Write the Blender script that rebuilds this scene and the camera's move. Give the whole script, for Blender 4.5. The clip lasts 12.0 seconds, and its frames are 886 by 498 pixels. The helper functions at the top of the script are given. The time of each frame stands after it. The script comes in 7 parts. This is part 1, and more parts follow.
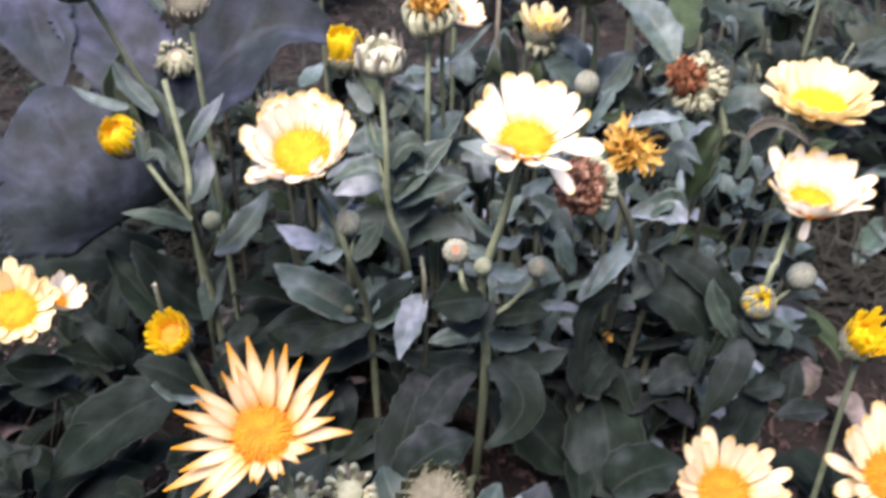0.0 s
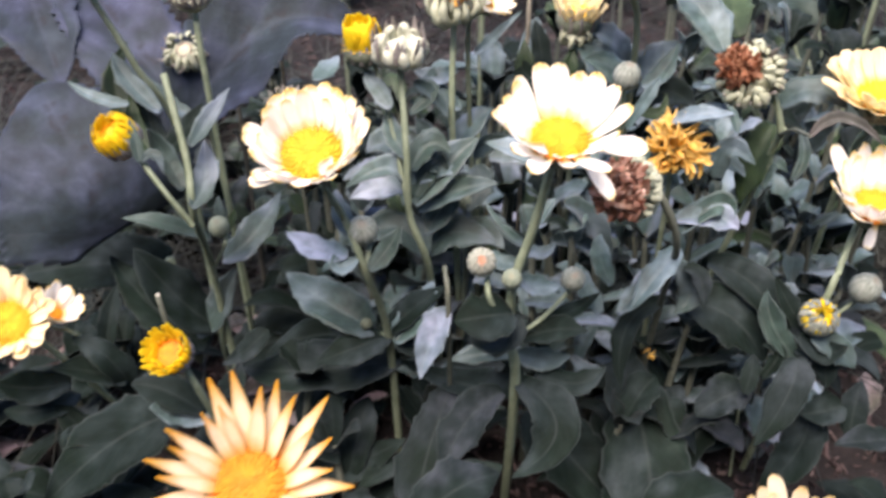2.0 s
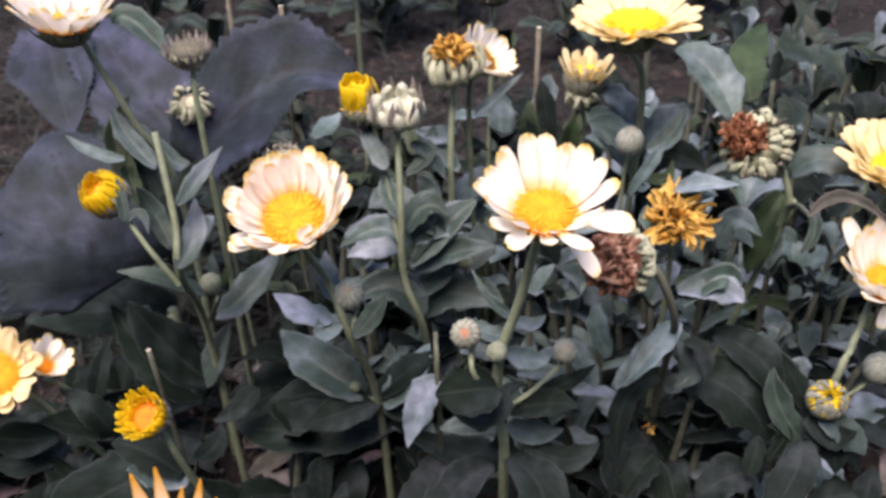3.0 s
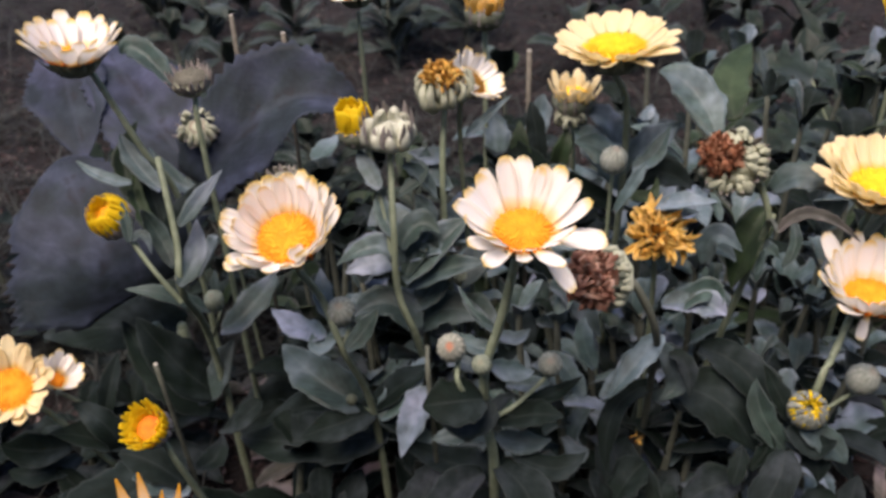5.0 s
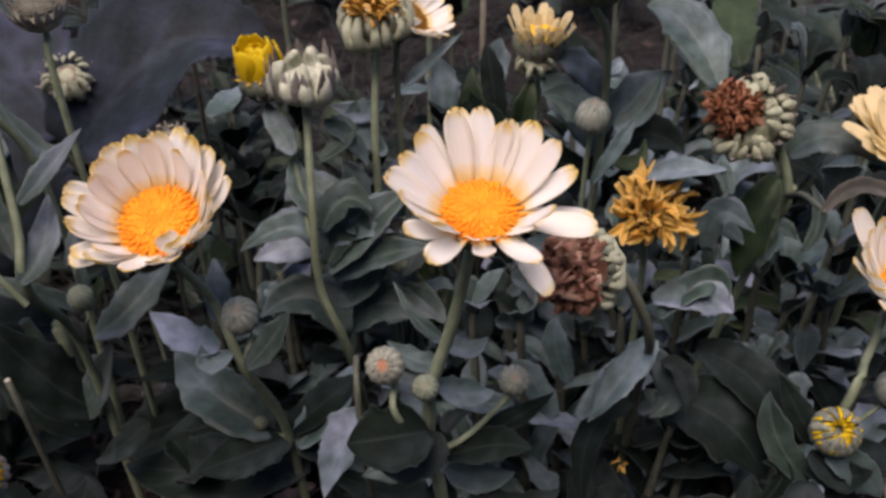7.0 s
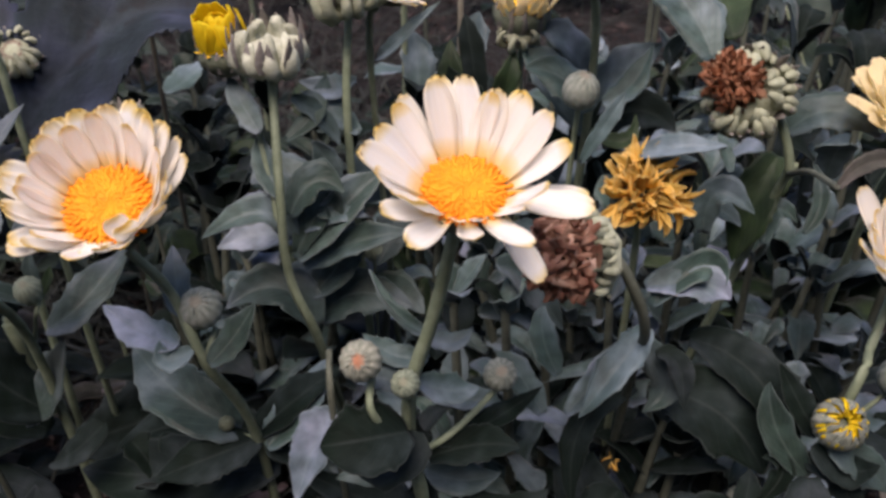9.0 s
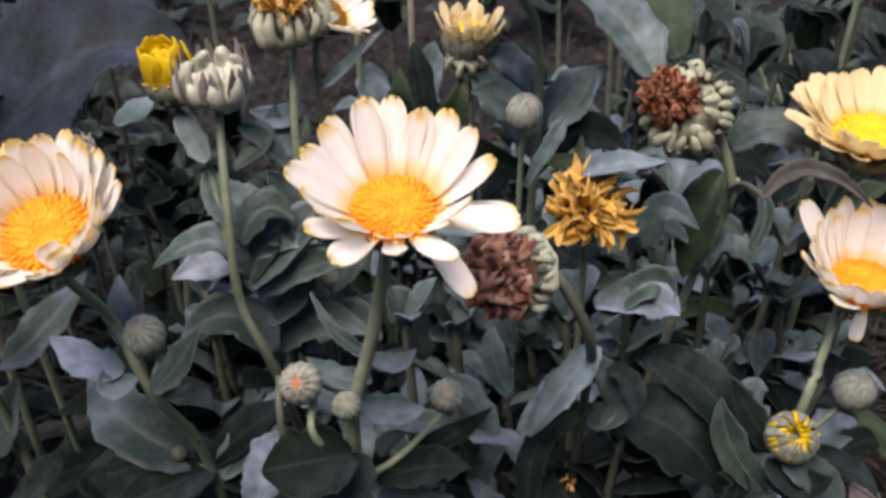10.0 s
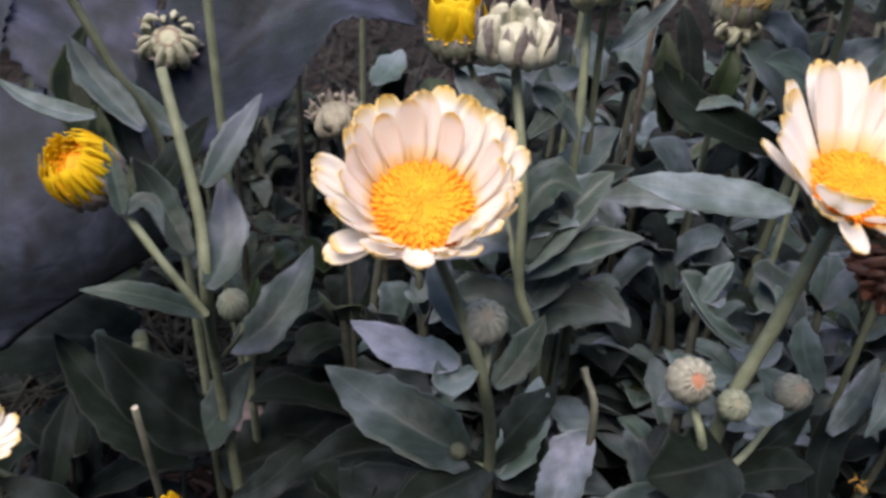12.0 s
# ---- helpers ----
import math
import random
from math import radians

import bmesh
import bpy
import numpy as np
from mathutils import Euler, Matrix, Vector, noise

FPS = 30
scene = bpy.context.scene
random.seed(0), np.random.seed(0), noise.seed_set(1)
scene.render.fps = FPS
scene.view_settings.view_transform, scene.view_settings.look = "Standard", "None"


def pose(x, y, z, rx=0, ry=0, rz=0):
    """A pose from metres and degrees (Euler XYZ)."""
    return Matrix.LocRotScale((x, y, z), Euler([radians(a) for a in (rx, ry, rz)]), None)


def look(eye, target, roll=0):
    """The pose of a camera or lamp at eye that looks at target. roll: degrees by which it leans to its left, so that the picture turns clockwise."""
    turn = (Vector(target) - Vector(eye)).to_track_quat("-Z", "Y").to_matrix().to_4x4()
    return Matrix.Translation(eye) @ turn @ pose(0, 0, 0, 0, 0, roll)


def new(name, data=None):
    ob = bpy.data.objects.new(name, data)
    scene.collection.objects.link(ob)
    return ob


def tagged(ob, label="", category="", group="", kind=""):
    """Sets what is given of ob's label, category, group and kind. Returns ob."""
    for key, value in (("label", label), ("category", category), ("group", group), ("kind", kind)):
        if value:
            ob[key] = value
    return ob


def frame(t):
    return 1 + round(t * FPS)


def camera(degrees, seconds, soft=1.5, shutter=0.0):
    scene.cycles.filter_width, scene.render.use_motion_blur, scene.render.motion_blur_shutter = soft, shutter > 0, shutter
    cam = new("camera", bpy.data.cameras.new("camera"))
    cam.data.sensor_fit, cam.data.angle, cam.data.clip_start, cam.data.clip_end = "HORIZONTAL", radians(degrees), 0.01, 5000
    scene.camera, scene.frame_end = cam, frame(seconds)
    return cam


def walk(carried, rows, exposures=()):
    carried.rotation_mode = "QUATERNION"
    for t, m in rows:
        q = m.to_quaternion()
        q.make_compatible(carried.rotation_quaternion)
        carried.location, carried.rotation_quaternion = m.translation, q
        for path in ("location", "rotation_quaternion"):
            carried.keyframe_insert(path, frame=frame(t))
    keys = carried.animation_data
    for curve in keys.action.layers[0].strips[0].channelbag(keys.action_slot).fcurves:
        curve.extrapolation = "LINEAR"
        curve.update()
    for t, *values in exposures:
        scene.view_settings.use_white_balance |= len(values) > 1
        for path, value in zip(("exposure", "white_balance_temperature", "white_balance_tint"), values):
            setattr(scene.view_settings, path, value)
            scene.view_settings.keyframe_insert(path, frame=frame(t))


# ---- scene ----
cam = camera(53.0, 12.0, 3.0, 0.5)
cam.data.dof.use_dof, cam.data.dof.focus_distance, cam.data.dof.aperture_fstop = True, 0.32, 22.0
PATH = [
    (0, (-0.024, 0.051, 0.467), (0.052, 1.709, -0.65), 1.1),
    (0.5, (-0.035, 0.064, 0.452), (0.017, 1.685, -0.718), 0.7),
    (1, (-0.034, 0.071, 0.449), (0.011, 1.71, -0.697), 0.7),
    (1.5, (-0.027, 0.081, 0.443), (0.009, 1.733, -0.683), 0.5),
    (2, (-0.019, 0.091, 0.447), (-0.014, 1.747, -0.674), -0.2),
    (2.5, (0.009, 0.126, 0.447), (0.001, 1.842, -0.581), 0.1),
    (3, (0.01, 0.111, 0.455), (-0.095, 1.803, -0.606), -0.6),
    (5, (0.03, 0.098, 0.466), (-0.135, 1.801, -0.569), -2.1),
    (5.5, (0.026, 0.162, 0.431), (-0.129, 1.856, -0.62), -2.2),
    (6, (0.03, 0.191, 0.417), (-0.033, 1.893, -0.631), -1.0),
    (6.5, (0.034, 0.189, 0.416), (-0.038, 1.892, -0.63), -1.3),
    (7, (0.027, 0.192, 0.417), (-0.017, 1.86, -0.686), -0.3),
    (9, (0.024, 0.213, 0.401), (0.042, 1.868, -0.722), 0.4),
    (9.5, (0.036, 0.214, 0.394), (0.072, 1.866, -0.732), -0.1),
    (10, (0.043, 0.208, 0.397), (0.07, 1.909, -0.655), -0.9),
    (10.5, (0.011, 0.209, 0.399), (-0.012, 1.921, -0.634), -1.4),
    (11, (-0.06, 0.223, 0.387), (0.019, 1.908, -0.687), 1.7),
    (11.5, (-0.092, 0.237, 0.383), (0.005, 1.894, -0.733), 2.0),
    (12, (-0.092, 0.243, 0.379), (0.073, 1.906, -0.718), 3.0),
]

EXPOSURES = [(0.0, 2.17, 6520, 22), (1.5, 2.17, 6520, 22), (2.0, 2.24, 6470, 21), (2.5, 1.98, 6630, 23), (3.0, 1.78, 6630, 24), (5.0, 1.38, 6650, 23), (6.5, 1.23, 6700, 25), (7.0, 0.93, 6700, 25), (9.0, 1.13, 6600, 23), (9.5, 1.15, 6600, 23), (10.0, 1.33, 6550, 21), (10.5, 0.89, 6600, 23), (11.0, 1.35, 6550, 22), (12.0, 1.40, 6550, 23)]
walk(cam, [(t, look(eye, target, roll)) for t, eye, target, roll in PATH], EXPOSURES)

# ---------------------------------------------------------------- light
world = bpy.data.worlds.new("sky")
scene.world = world
world.use_nodes = True
wt = world.node_tree
sky = wt.nodes.new("ShaderNodeTexSky")
sky.sky_type = "NISHITA"
sky.sun_disc = False
sky.sun_elevation = radians(70)
sky.sun_rotation = radians(200)
sky.air_density, sky.dust_density, sky.ozone_density = 1.0, 2.0, 2.0
wt.links.new(sky.outputs["Color"], wt.nodes["Background"].inputs["Color"])
wt.nodes["Background"].inputs["Strength"].default_value = 0.075
sun = new("sun", bpy.data.lights.new("sun", "SUN"))
sun.data.energy, sun.data.angle, sun.data.color = 2.3, radians(40), (1.0, 0.89, 0.77)
sun.matrix_basis = look((-0.4, -0.35, 2.35), (0.0, 0.5, 0.1))


# ---------------------------------------------------------------- materials
def nodes_of(name, rough=0.6, spec=0.4):
    m = bpy.data.materials.new(name)
    m.use_nodes = True
    bsdf = m.node_tree.nodes["Principled BSDF"]
    bsdf.inputs["Roughness"].default_value = rough
    bsdf.inputs["Specular IOR Level"].default_value = spec
    return m, m.node_tree, bsdf


def ramp(nt, src, stops):
    r = nt.nodes.new("ShaderNodeValToRGB")
    while len(r.color_ramp.elements) < len(stops):
        r.color_ramp.elements.new(0.5)
    for e, (p, c) in zip(r.color_ramp.elements, stops):
        e.position, e.color = p, (*c, 1)
    nt.links.new(src, r.inputs["Fac"])
    return r.outputs["Color"]


def mix(nt, fac, a, b, how="MIX"):
    n = nt.nodes.new("ShaderNodeMix")
    n.data_type, n.blend_type = "RGBA", how
    for sock, val in ((n.inputs[0], fac), (n.inputs[6], a), (n.inputs[7], b)):
        if isinstance(val, (int, float)):
            sock.default_value = val
        elif isinstance(val, tuple):
            sock.default_value = (*val, 1)
        else:
            nt.links.new(val, sock)
    return n.outputs[2]


def maths(nt, op, a, b=0.0, clamp=False):
    n = nt.nodes.new("ShaderNodeMath")
    n.operation, n.use_clamp = op, clamp
    for sock, val in ((n.inputs[0], a), (n.inputs[1], b)):
        if isinstance(val, (int, float)):
            sock.default_value = val
        else:
            nt.links.new(val, sock)
    return n.outputs[0]


def noise_of(nt, scale, detail=4.0, coords="Object", rough=0.55):
    tc = nt.nodes.new("ShaderNodeTexCoord")
    n = nt.nodes.new("ShaderNodeTexNoise")
    n.inputs["Scale"].default_value, n.inputs["Detail"].default_value = scale, detail
    n.inputs["Roughness"].default_value = rough
    nt.links.new(tc.outputs[coords], n.inputs["Vector"])
    return n.outputs["Fac"]


def uv_of(nt):
    tc = nt.nodes.new("ShaderNodeTexCoord")
    s = nt.nodes.new("ShaderNodeSeparateXYZ")
    nt.links.new(tc.outputs["UV"], s.inputs[0])
    return s.outputs["X"], s.outputs["Y"]


def chance(nt):
    return nt.nodes.new("ShaderNodeObjectInfo").outputs["Random"]


def thin(nt, bsdf, col, share):
    """Lets light through a thin leaf or petal."""
    t = nt.nodes.new("ShaderNodeBsdfTranslucent")
    nt.links.new(col, t.inputs["Color"])
    m = nt.nodes.new("ShaderNodeMixShader")
    m.inputs[0].default_value = share
    nt.links.new(bsdf.outputs[0], m.inputs[1])
    nt.links.new(t.outputs[0], m.inputs[2])
    nt.links.new(m.outputs[0], nt.nodes["Material Output"].inputs["Surface"])


def bump(nt, bsdf, height, strength, dist=0.001):
    b = nt.nodes.new("ShaderNodeBump")
    b.inputs["Strength"].default_value, b.inputs["Distance"].default_value = strength, dist
    nt.links.new(height, b.inputs["Height"])
    nt.links.new(b.outputs["Normal"], bsdf.inputs["Normal"])


def leaf_material(name, dark, mid, pale, rib, veins=8.0, rough=0.52, spec=0.42, scars=0.0, sheen=0.12):
    m, nt, bsdf = nodes_of(name, rough, spec)
    x, y = uv_of(nt)
    ax = maths(nt, "ABSOLUTE", maths(nt, "SUBTRACT", x, 0.5))
    n1, n2 = noise_of(nt, 45, 5), noise_of(nt, 260, 3)
    base = ramp(nt, n1, [(0.36, dark), (0.5, mid), (0.66, pale)])
    # a greyish bloom lies in patches over the greener blade
    base = mix(nt, 1.0, base, ramp(nt, noise_of(nt, 24, 3), [(0.4, (0.72, 0.84, 0.68)), (0.5, (1, 1, 1)), (0.62, (1.3, 1.22, 1.32))]), "MULTIPLY")
    tone = ramp(nt, chance(nt), [(0.0, (0.66, 0.76, 0.7)), (0.35, (0.95, 1.0, 0.97)), (0.65, (1, 1, 1)), (1.0, (1.4, 1.26, 1.42))])
    base = mix(nt, 1.0, base, tone, "MULTIPLY")
    base = mix(nt, 1.0, base, ramp(nt, noise_of(nt, 170, 6, rough=0.7), [(0.3, (0.8, 0.8, 0.8)), (0.5, (1, 1, 1)), (0.72, (1.17, 1.17, 1.19))]), "MULTIPLY")
    ribm = maths(nt, "SUBTRACT", 1.0, maths(nt, "MULTIPLY", ax, 26.0), True)
    lat = nt.nodes.new("ShaderNodeMath")
    lat.operation = "SINE"
    warp = maths(nt, "MULTIPLY", noise_of(nt, 70, 3), 0.16)
    slant = maths(nt, "ADD", maths(nt, "SUBTRACT", y, maths(nt, "MULTIPLY", ax, 0.8)), warp)
    nt.links.new(maths(nt, "MULTIPLY", slant, veins * 6.28), lat.inputs[0])
    latm = maths(nt, "POWER", maths(nt, "MAXIMUM", lat.outputs[0], 0.0), 14.0)
    base = mix(nt, maths(nt, "MULTIPLY", latm, 0.07), base, rib)
    base = mix(nt, maths(nt, "MULTIPLY", ribm, 0.32), base, rib)
    edge = maths(nt, "MULTIPLY", maths(nt, "SUBTRACT", ax, 0.465), 30.0, True)
    base = mix(nt, maths(nt, "MULTIPLY", edge, 0.65), base, rib)
    spots = ramp(nt, n2, [(0.63, (0, 0, 0)), (0.72, (1, 1, 1))])
    base = mix(nt, maths(nt, "MULTIPLY", spots, 0.12), base, pale)
    if scars:
        near = maths(nt, "SUBTRACT", 1.0, maths(nt, "MULTIPLY", maths(nt, "ABSOLUTE", maths(nt, "SUBTRACT", ax, 0.06)), 14.0), True)
        hole = ramp(nt, noise_of(nt, 62, 2), [(0.54, (0, 0, 0)), (0.6, (1, 1, 1))])
        base = mix(nt, maths(nt, "MULTIPLY", maths(nt, "MULTIPLY", near, hole), scars, True), base, (0.012, 0.012, 0.015))
    nt.links.new(base, bsdf.inputs["Base Color"])
    h = maths(nt, "ADD", maths(nt, "MULTIPLY", latm, -0.25), maths(nt, "ADD", n2, maths(nt, "MULTIPLY", n1, 2.0)))
    bump(nt, bsdf, h, 0.35, 0.0012)
    thin(nt, bsdf, base, 0.12)
    bsdf.inputs["Sheen Weight"].default_value = sheen
    bsdf.inputs["Sheen Roughness"].default_value = 0.5
    return m


def petal_material(name, body, base, tip, tip_at=0.9, fade=0.14, rim=0.0, tones=(0.95, 1.0), streak=0.05):
    """A thin petal: tinted where it leaves the disc and, unevenly from petal to petal, at its tip and rim."""
    m, nt, bsdf = nodes_of(name, 0.55, 0.25)
    x, y = uv_of(nt)
    n1, n2 = noise_of(nt, 90, 4), noise_of(nt, 420, 2)
    own = maths(nt, "MULTIPLY", maths(nt, "SUBTRACT", chance(nt), 0.5), 0.09)
    yy = maths(nt, "ADD", maths(nt, "ADD", y, own), maths(nt, "MULTIPLY", maths(nt, "SUBTRACT", n1, 0.5), 0.2))
    col = ramp(nt, yy, [(0.03, base), (0.27, body), (tip_at - fade * 0.7, body), (min(1.0, tip_at + fade * 0.3), tip)])
    ax = maths(nt, "ABSOLUTE", maths(nt, "SUBTRACT", x, 0.5))
    if rim:
        edge = maths(nt, "MULTIPLY", maths(nt, "SUBTRACT", maths(nt, "ADD", ax, maths(nt, "MULTIPLY", maths(nt, "SUBTRACT", n1, 0.5), 0.2)), 0.3), 6.0, True)
        col = mix(nt, maths(nt, "MULTIPLY", edge, rim), col, tip)
    lo, hi = tones
    tone = ramp(nt, chance(nt), [(0, (lo, lo * 0.985, lo * 0.96)), (1, (hi, hi, hi))])
    col = mix(nt, 1.0, col, tone, "MULTIPLY")
    w = nt.nodes.new("ShaderNodeMath")
    w.operation = "SINE"
    nt.links.new(maths(nt, "ADD", maths(nt, "MULTIPLY", x, 30.0), maths(nt, "MULTIPLY", n1, 3.0)), w.inputs[0])
    veins = maths(nt, "MULTIPLY", maths(nt, "MAXIMUM", w.outputs[0], 0.0), streak)
    col = mix(nt, veins, col, base)
    nt.links.new(col, bsdf.inputs["Base Color"])
    bump(nt, bsdf, maths(nt, "ADD", w.outputs[0], n2), 0.14, 0.0003)
    thin(nt, bsdf, col, 0.52)
    return m


def plain_material(name, stops, scale=120, rough=0.7, fine=600, strength=0.4, vary=True, dist=0.0008):
    m, nt, bsdf = nodes_of(name, rough, 0.3)
    n1, n2 = noise_of(nt, scale, 5), noise_of(nt, fine, 3)
    both = maths(nt, "ADD", maths(nt, "MULTIPLY", n1, 0.75), maths(nt, "MULTIPLY", n2, 0.25))
    col = ramp(nt, both, stops)
    if vary:
        col = mix(nt, 1.0, col, ramp(nt, chance(nt), [(0, (0.75, 0.75, 0.75)), (1, (1.2, 1.2, 1.2))]), "MULTIPLY")
    nt.links.new(col, bsdf.inputs["Base Color"])
    bump(nt, bsdf, both, strength, dist)
    return m


def bud_material(name, green, pale, tip):
    m, nt, bsdf = nodes_of(name, 0.7, 0.25)
    x, y = uv_of(nt)
    w = nt.nodes.new("ShaderNodeMath")
    w.operation = "SINE"
    nt.links.new(maths(nt, "MULTIPLY", x, 6.2832 * 13), w.inputs[0])
    n1 = noise_of(nt, 500, 4)
    stripe = maths(nt, "ADD", maths(nt, "MULTIPLY", w.outputs[0], 0.085), maths(nt, "ADD", maths(nt, "MULTIPLY", n1, 0.6), maths(nt, "MULTIPLY", noise_of(nt, 140, 3), 0.4)))
    col = ramp(nt, stripe, [(0.3, green), (0.68, pale)])
    yy = maths(nt, "ADD", y, maths(nt, "MULTIPLY", maths(nt, "SUBTRACT", noise_of(nt, 160, 3), 0.5), 0.25))
    col = mix(nt, ramp(nt, yy, [(0.91, (0, 0, 0)), (1.0, (0.85, 0.85, 0.85))]), col, tip)
    nt.links.new(col, bsdf.inputs["Base Color"])
    bump(nt, bsdf, stripe, 0.4, 0.0006)
    return m


# low and inner leaves: the shade between plants is put into this darker colour
LEAF_SHADED = leaf_material("calendula_leaf_shaded", (0.00565, 0.0101, 0.008566), (0.01017, 0.01624, 0.01519), (0.0226, 0.03103, 0.03114), (0.0452, 0.05628, 0.05451), spec=0.07, rough=0.68, sheen=0.015)
# upper leaves: the same leaf, lighter in colour for the light higher up
LEAF_MID = leaf_material("calendula_leaf_upper_lit", (0.018, 0.032, 0.03041), (0.036, 0.057, 0.0569), (0.0702, 0.097, 0.1001), (0.108, 0.145, 0.1373), spec=0.28)
# pale downy leaf, its colour raised and blued further to stand for skylight
LEAF_PALE = leaf_material("calendula_leaf_downy_skylit", (0.0405, 0.065, 0.06967), (0.081, 0.118, 0.1311), (0.1485, 0.195, 0.2183), (0.153, 0.2, 0.2049), spec=0.36)
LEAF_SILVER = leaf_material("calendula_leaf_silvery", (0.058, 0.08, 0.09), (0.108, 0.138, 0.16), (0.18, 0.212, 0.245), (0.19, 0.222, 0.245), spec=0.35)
LEAF_GREEN = leaf_material("calendula_leaf_green", (0.009, 0.021, 0.007), (0.017, 0.035, 0.012), (0.034, 0.056, 0.022), (0.05, 0.075, 0.034), spec=0.25)
LEAF_BROAD = leaf_material("broad_leaf", (0.0125, 0.0178, 0.028), (0.0215, 0.029, 0.0455), (0.0365, 0.0465, 0.071), (0.0345, 0.0445, 0.065), 5.0, 0.66, 0.2, scars=0.7, sheen=0.05)
LEAF_LOBED = leaf_material("lobed_leaf", (0.006, 0.013, 0.008), (0.013, 0.024, 0.016), (0.026, 0.04, 0.03), (0.034, 0.048, 0.036), 5.0, spec=0.2)
LEAF_DRY = leaf_material("dry_leaf", (0.05, 0.041, 0.039), (0.095, 0.08, 0.076), (0.17, 0.147, 0.14), (0.15, 0.128, 0.12), 9.0, 0.8)
STEM = plain_material("green_stem", [(0.3, (0.112, 0.142, 0.085)), (0.7, (0.22, 0.26, 0.175))], 150, 0.6, 900, 0.5)
STEM_OLD = plain_material("old_stem", [(0.3, (0.06, 0.055, 0.04)), (0.7, (0.15, 0.14, 0.11))], 150, 0.7, 900, 0.5)
STEM_CUT = plain_material("cut_stem_end", [(0.3, (0.35, 0.34, 0.26)), (0.7, (0.6, 0.58, 0.5))], 400)
CREAM = petal_material("cream_petal", (0.965, 0.962, 0.945), (0.95, 0.74, 0.3), (0.88, 0.7, 0.24), 0.96, 0.18, 0.1, (0.97, 1.0), 0.03)
# warm cream, also darkened here in place of shade on the nearest flowers
WARM_SHADED = petal_material("shaded_warm_cream_petal", (0.84, 0.77, 0.62), (0.84, 0.58, 0.2), (0.82, 0.66, 0.32), 0.96, 0.2, 0.15)
LEMON = petal_material("lemon_petal", (0.92, 0.84, 0.58), (0.9, 0.64, 0.1), (0.92, 0.82, 0.55))
PEACH = petal_material("peach_petal", (0.85, 0.75, 0.57), (0.78, 0.5, 0.14), (0.72, 0.39, 0.025), 0.84, 0.36, 0.5)
YELLOW = petal_material("yellow_petal", (0.9, 0.7, 0.015), (0.86, 0.58, 0.01), (0.92, 0.76, 0.03))
WITHER = petal_material("withered_orange_petal", (0.86, 0.6, 0.15), (0.52, 0.27, 0.05), (0.88, 0.68, 0.28), 0.9, 0.3, tones=(0.6, 1.15), streak=0.35)
CRISP = petal_material("withered_rusty_petal", (0.56, 0.28, 0.16), (0.3, 0.12, 0.06), (0.7, 0.44, 0.28), 0.9, 0.3, tones=(0.5, 1.15), streak=0.35)
BROWN = petal_material("withered_brown_petal", (0.66, 0.41, 0.3), (0.38, 0.18, 0.125), (0.84, 0.67, 0.56), 0.85, 0.5, tones=(0.65, 1.25), streak=0.4)
DISC = plain_material("orange_disc", [(0.3, (0.76, 0.21, 0.004)), (0.55, (0.85, 0.29, 0.008)), (0.8, (0.9, 0.37, 0.014))], 300, 0.7, 1200, 0.4, False)
DISC_DEEP = plain_material("deep_orange_disc", [(0.3, (0.55, 0.11, 0.003)), (0.55, (0.66, 0.165, 0.005)), (0.8, (0.76, 0.25, 0.01))], 300, 0.7, 1200, 0.4, False)
GOLD = plain_material("yellow_florets", [(0.3, (0.7, 0.36, 0.006)), (0.7, (0.86, 0.58, 0.015))], 300, 0.7, 1200, 0.4, False)
CALYX = plain_material("green_calyx", [(0.3, (0.06, 0.075, 0.045)), (0.7, (0.14, 0.155, 0.11))], 300)
SEPAL_TIP = plain_material("purplish_sepal", [(0.3, (0.1, 0.09, 0.08)), (0.7, (0.24, 0.22, 0.2))], 300)
SEPAL_GREEN = plain_material("grey_green_sepal", [(0.3, (0.12, 0.14, 0.11)), (0.7, (0.26, 0.27, 0.22))], 300)
SEED = plain_material("pale_green_seed", [(0.25, (0.2, 0.215, 0.135)), (0.5, (0.3, 0.32, 0.225)), (0.8, (0.43, 0.44, 0.34))], 260, 0.75, 1100, 0.5)
SEED_WHITE = plain_material("whitish_seed", [(0.25, (0.27, 0.285, 0.2)), (0.5, (0.4, 0.415, 0.32)), (0.8, (0.54, 0.55, 0.46))], 260, 0.75, 1100, 0.5)
# tan seed, darkened in colour for a head deep in shade
SEED_SHADED = plain_material("shaded_tan_seed", [(0.25, (0.11, 0.11, 0.08)), (0.5, (0.19, 0.185, 0.14)), (0.8, (0.29, 0.28, 0.22))], 260, 0.8, 1100, 0.5)
PINK_DISC = plain_material("pinkish_seed_disc", [(0.3, (0.24, 0.15, 0.12)), (0.7, (0.4, 0.27, 0.22))], 400, 0.8)
STEM_DULL = plain_material("grey_stem", [(0.3, (0.05, 0.058, 0.042)), (0.7, (0.105, 0.115, 0.088))], 150, 0.7, 900, 0.5)
PALE_DISC = plain_material("pale_seed_disc", [(0.3, (0.075, 0.075, 0.055)), (0.7, (0.15, 0.145, 0.11))], 500, 0.8)
BUD = bud_material("green_bud", (0.12, 0.145, 0.115), (0.28, 0.3, 0.26), (0.22, 0.19, 0.145))
BUD_RED = bud_material("reddish_bud", (0.15, 0.165, 0.125), (0.33, 0.335, 0.275), (0.34, 0.11, 0.045))
BUD_GREEN = bud_material("fresh_green_bud", (0.125, 0.155, 0.108), (0.265, 0.3, 0.225), (0.2, 0.2, 0.14))


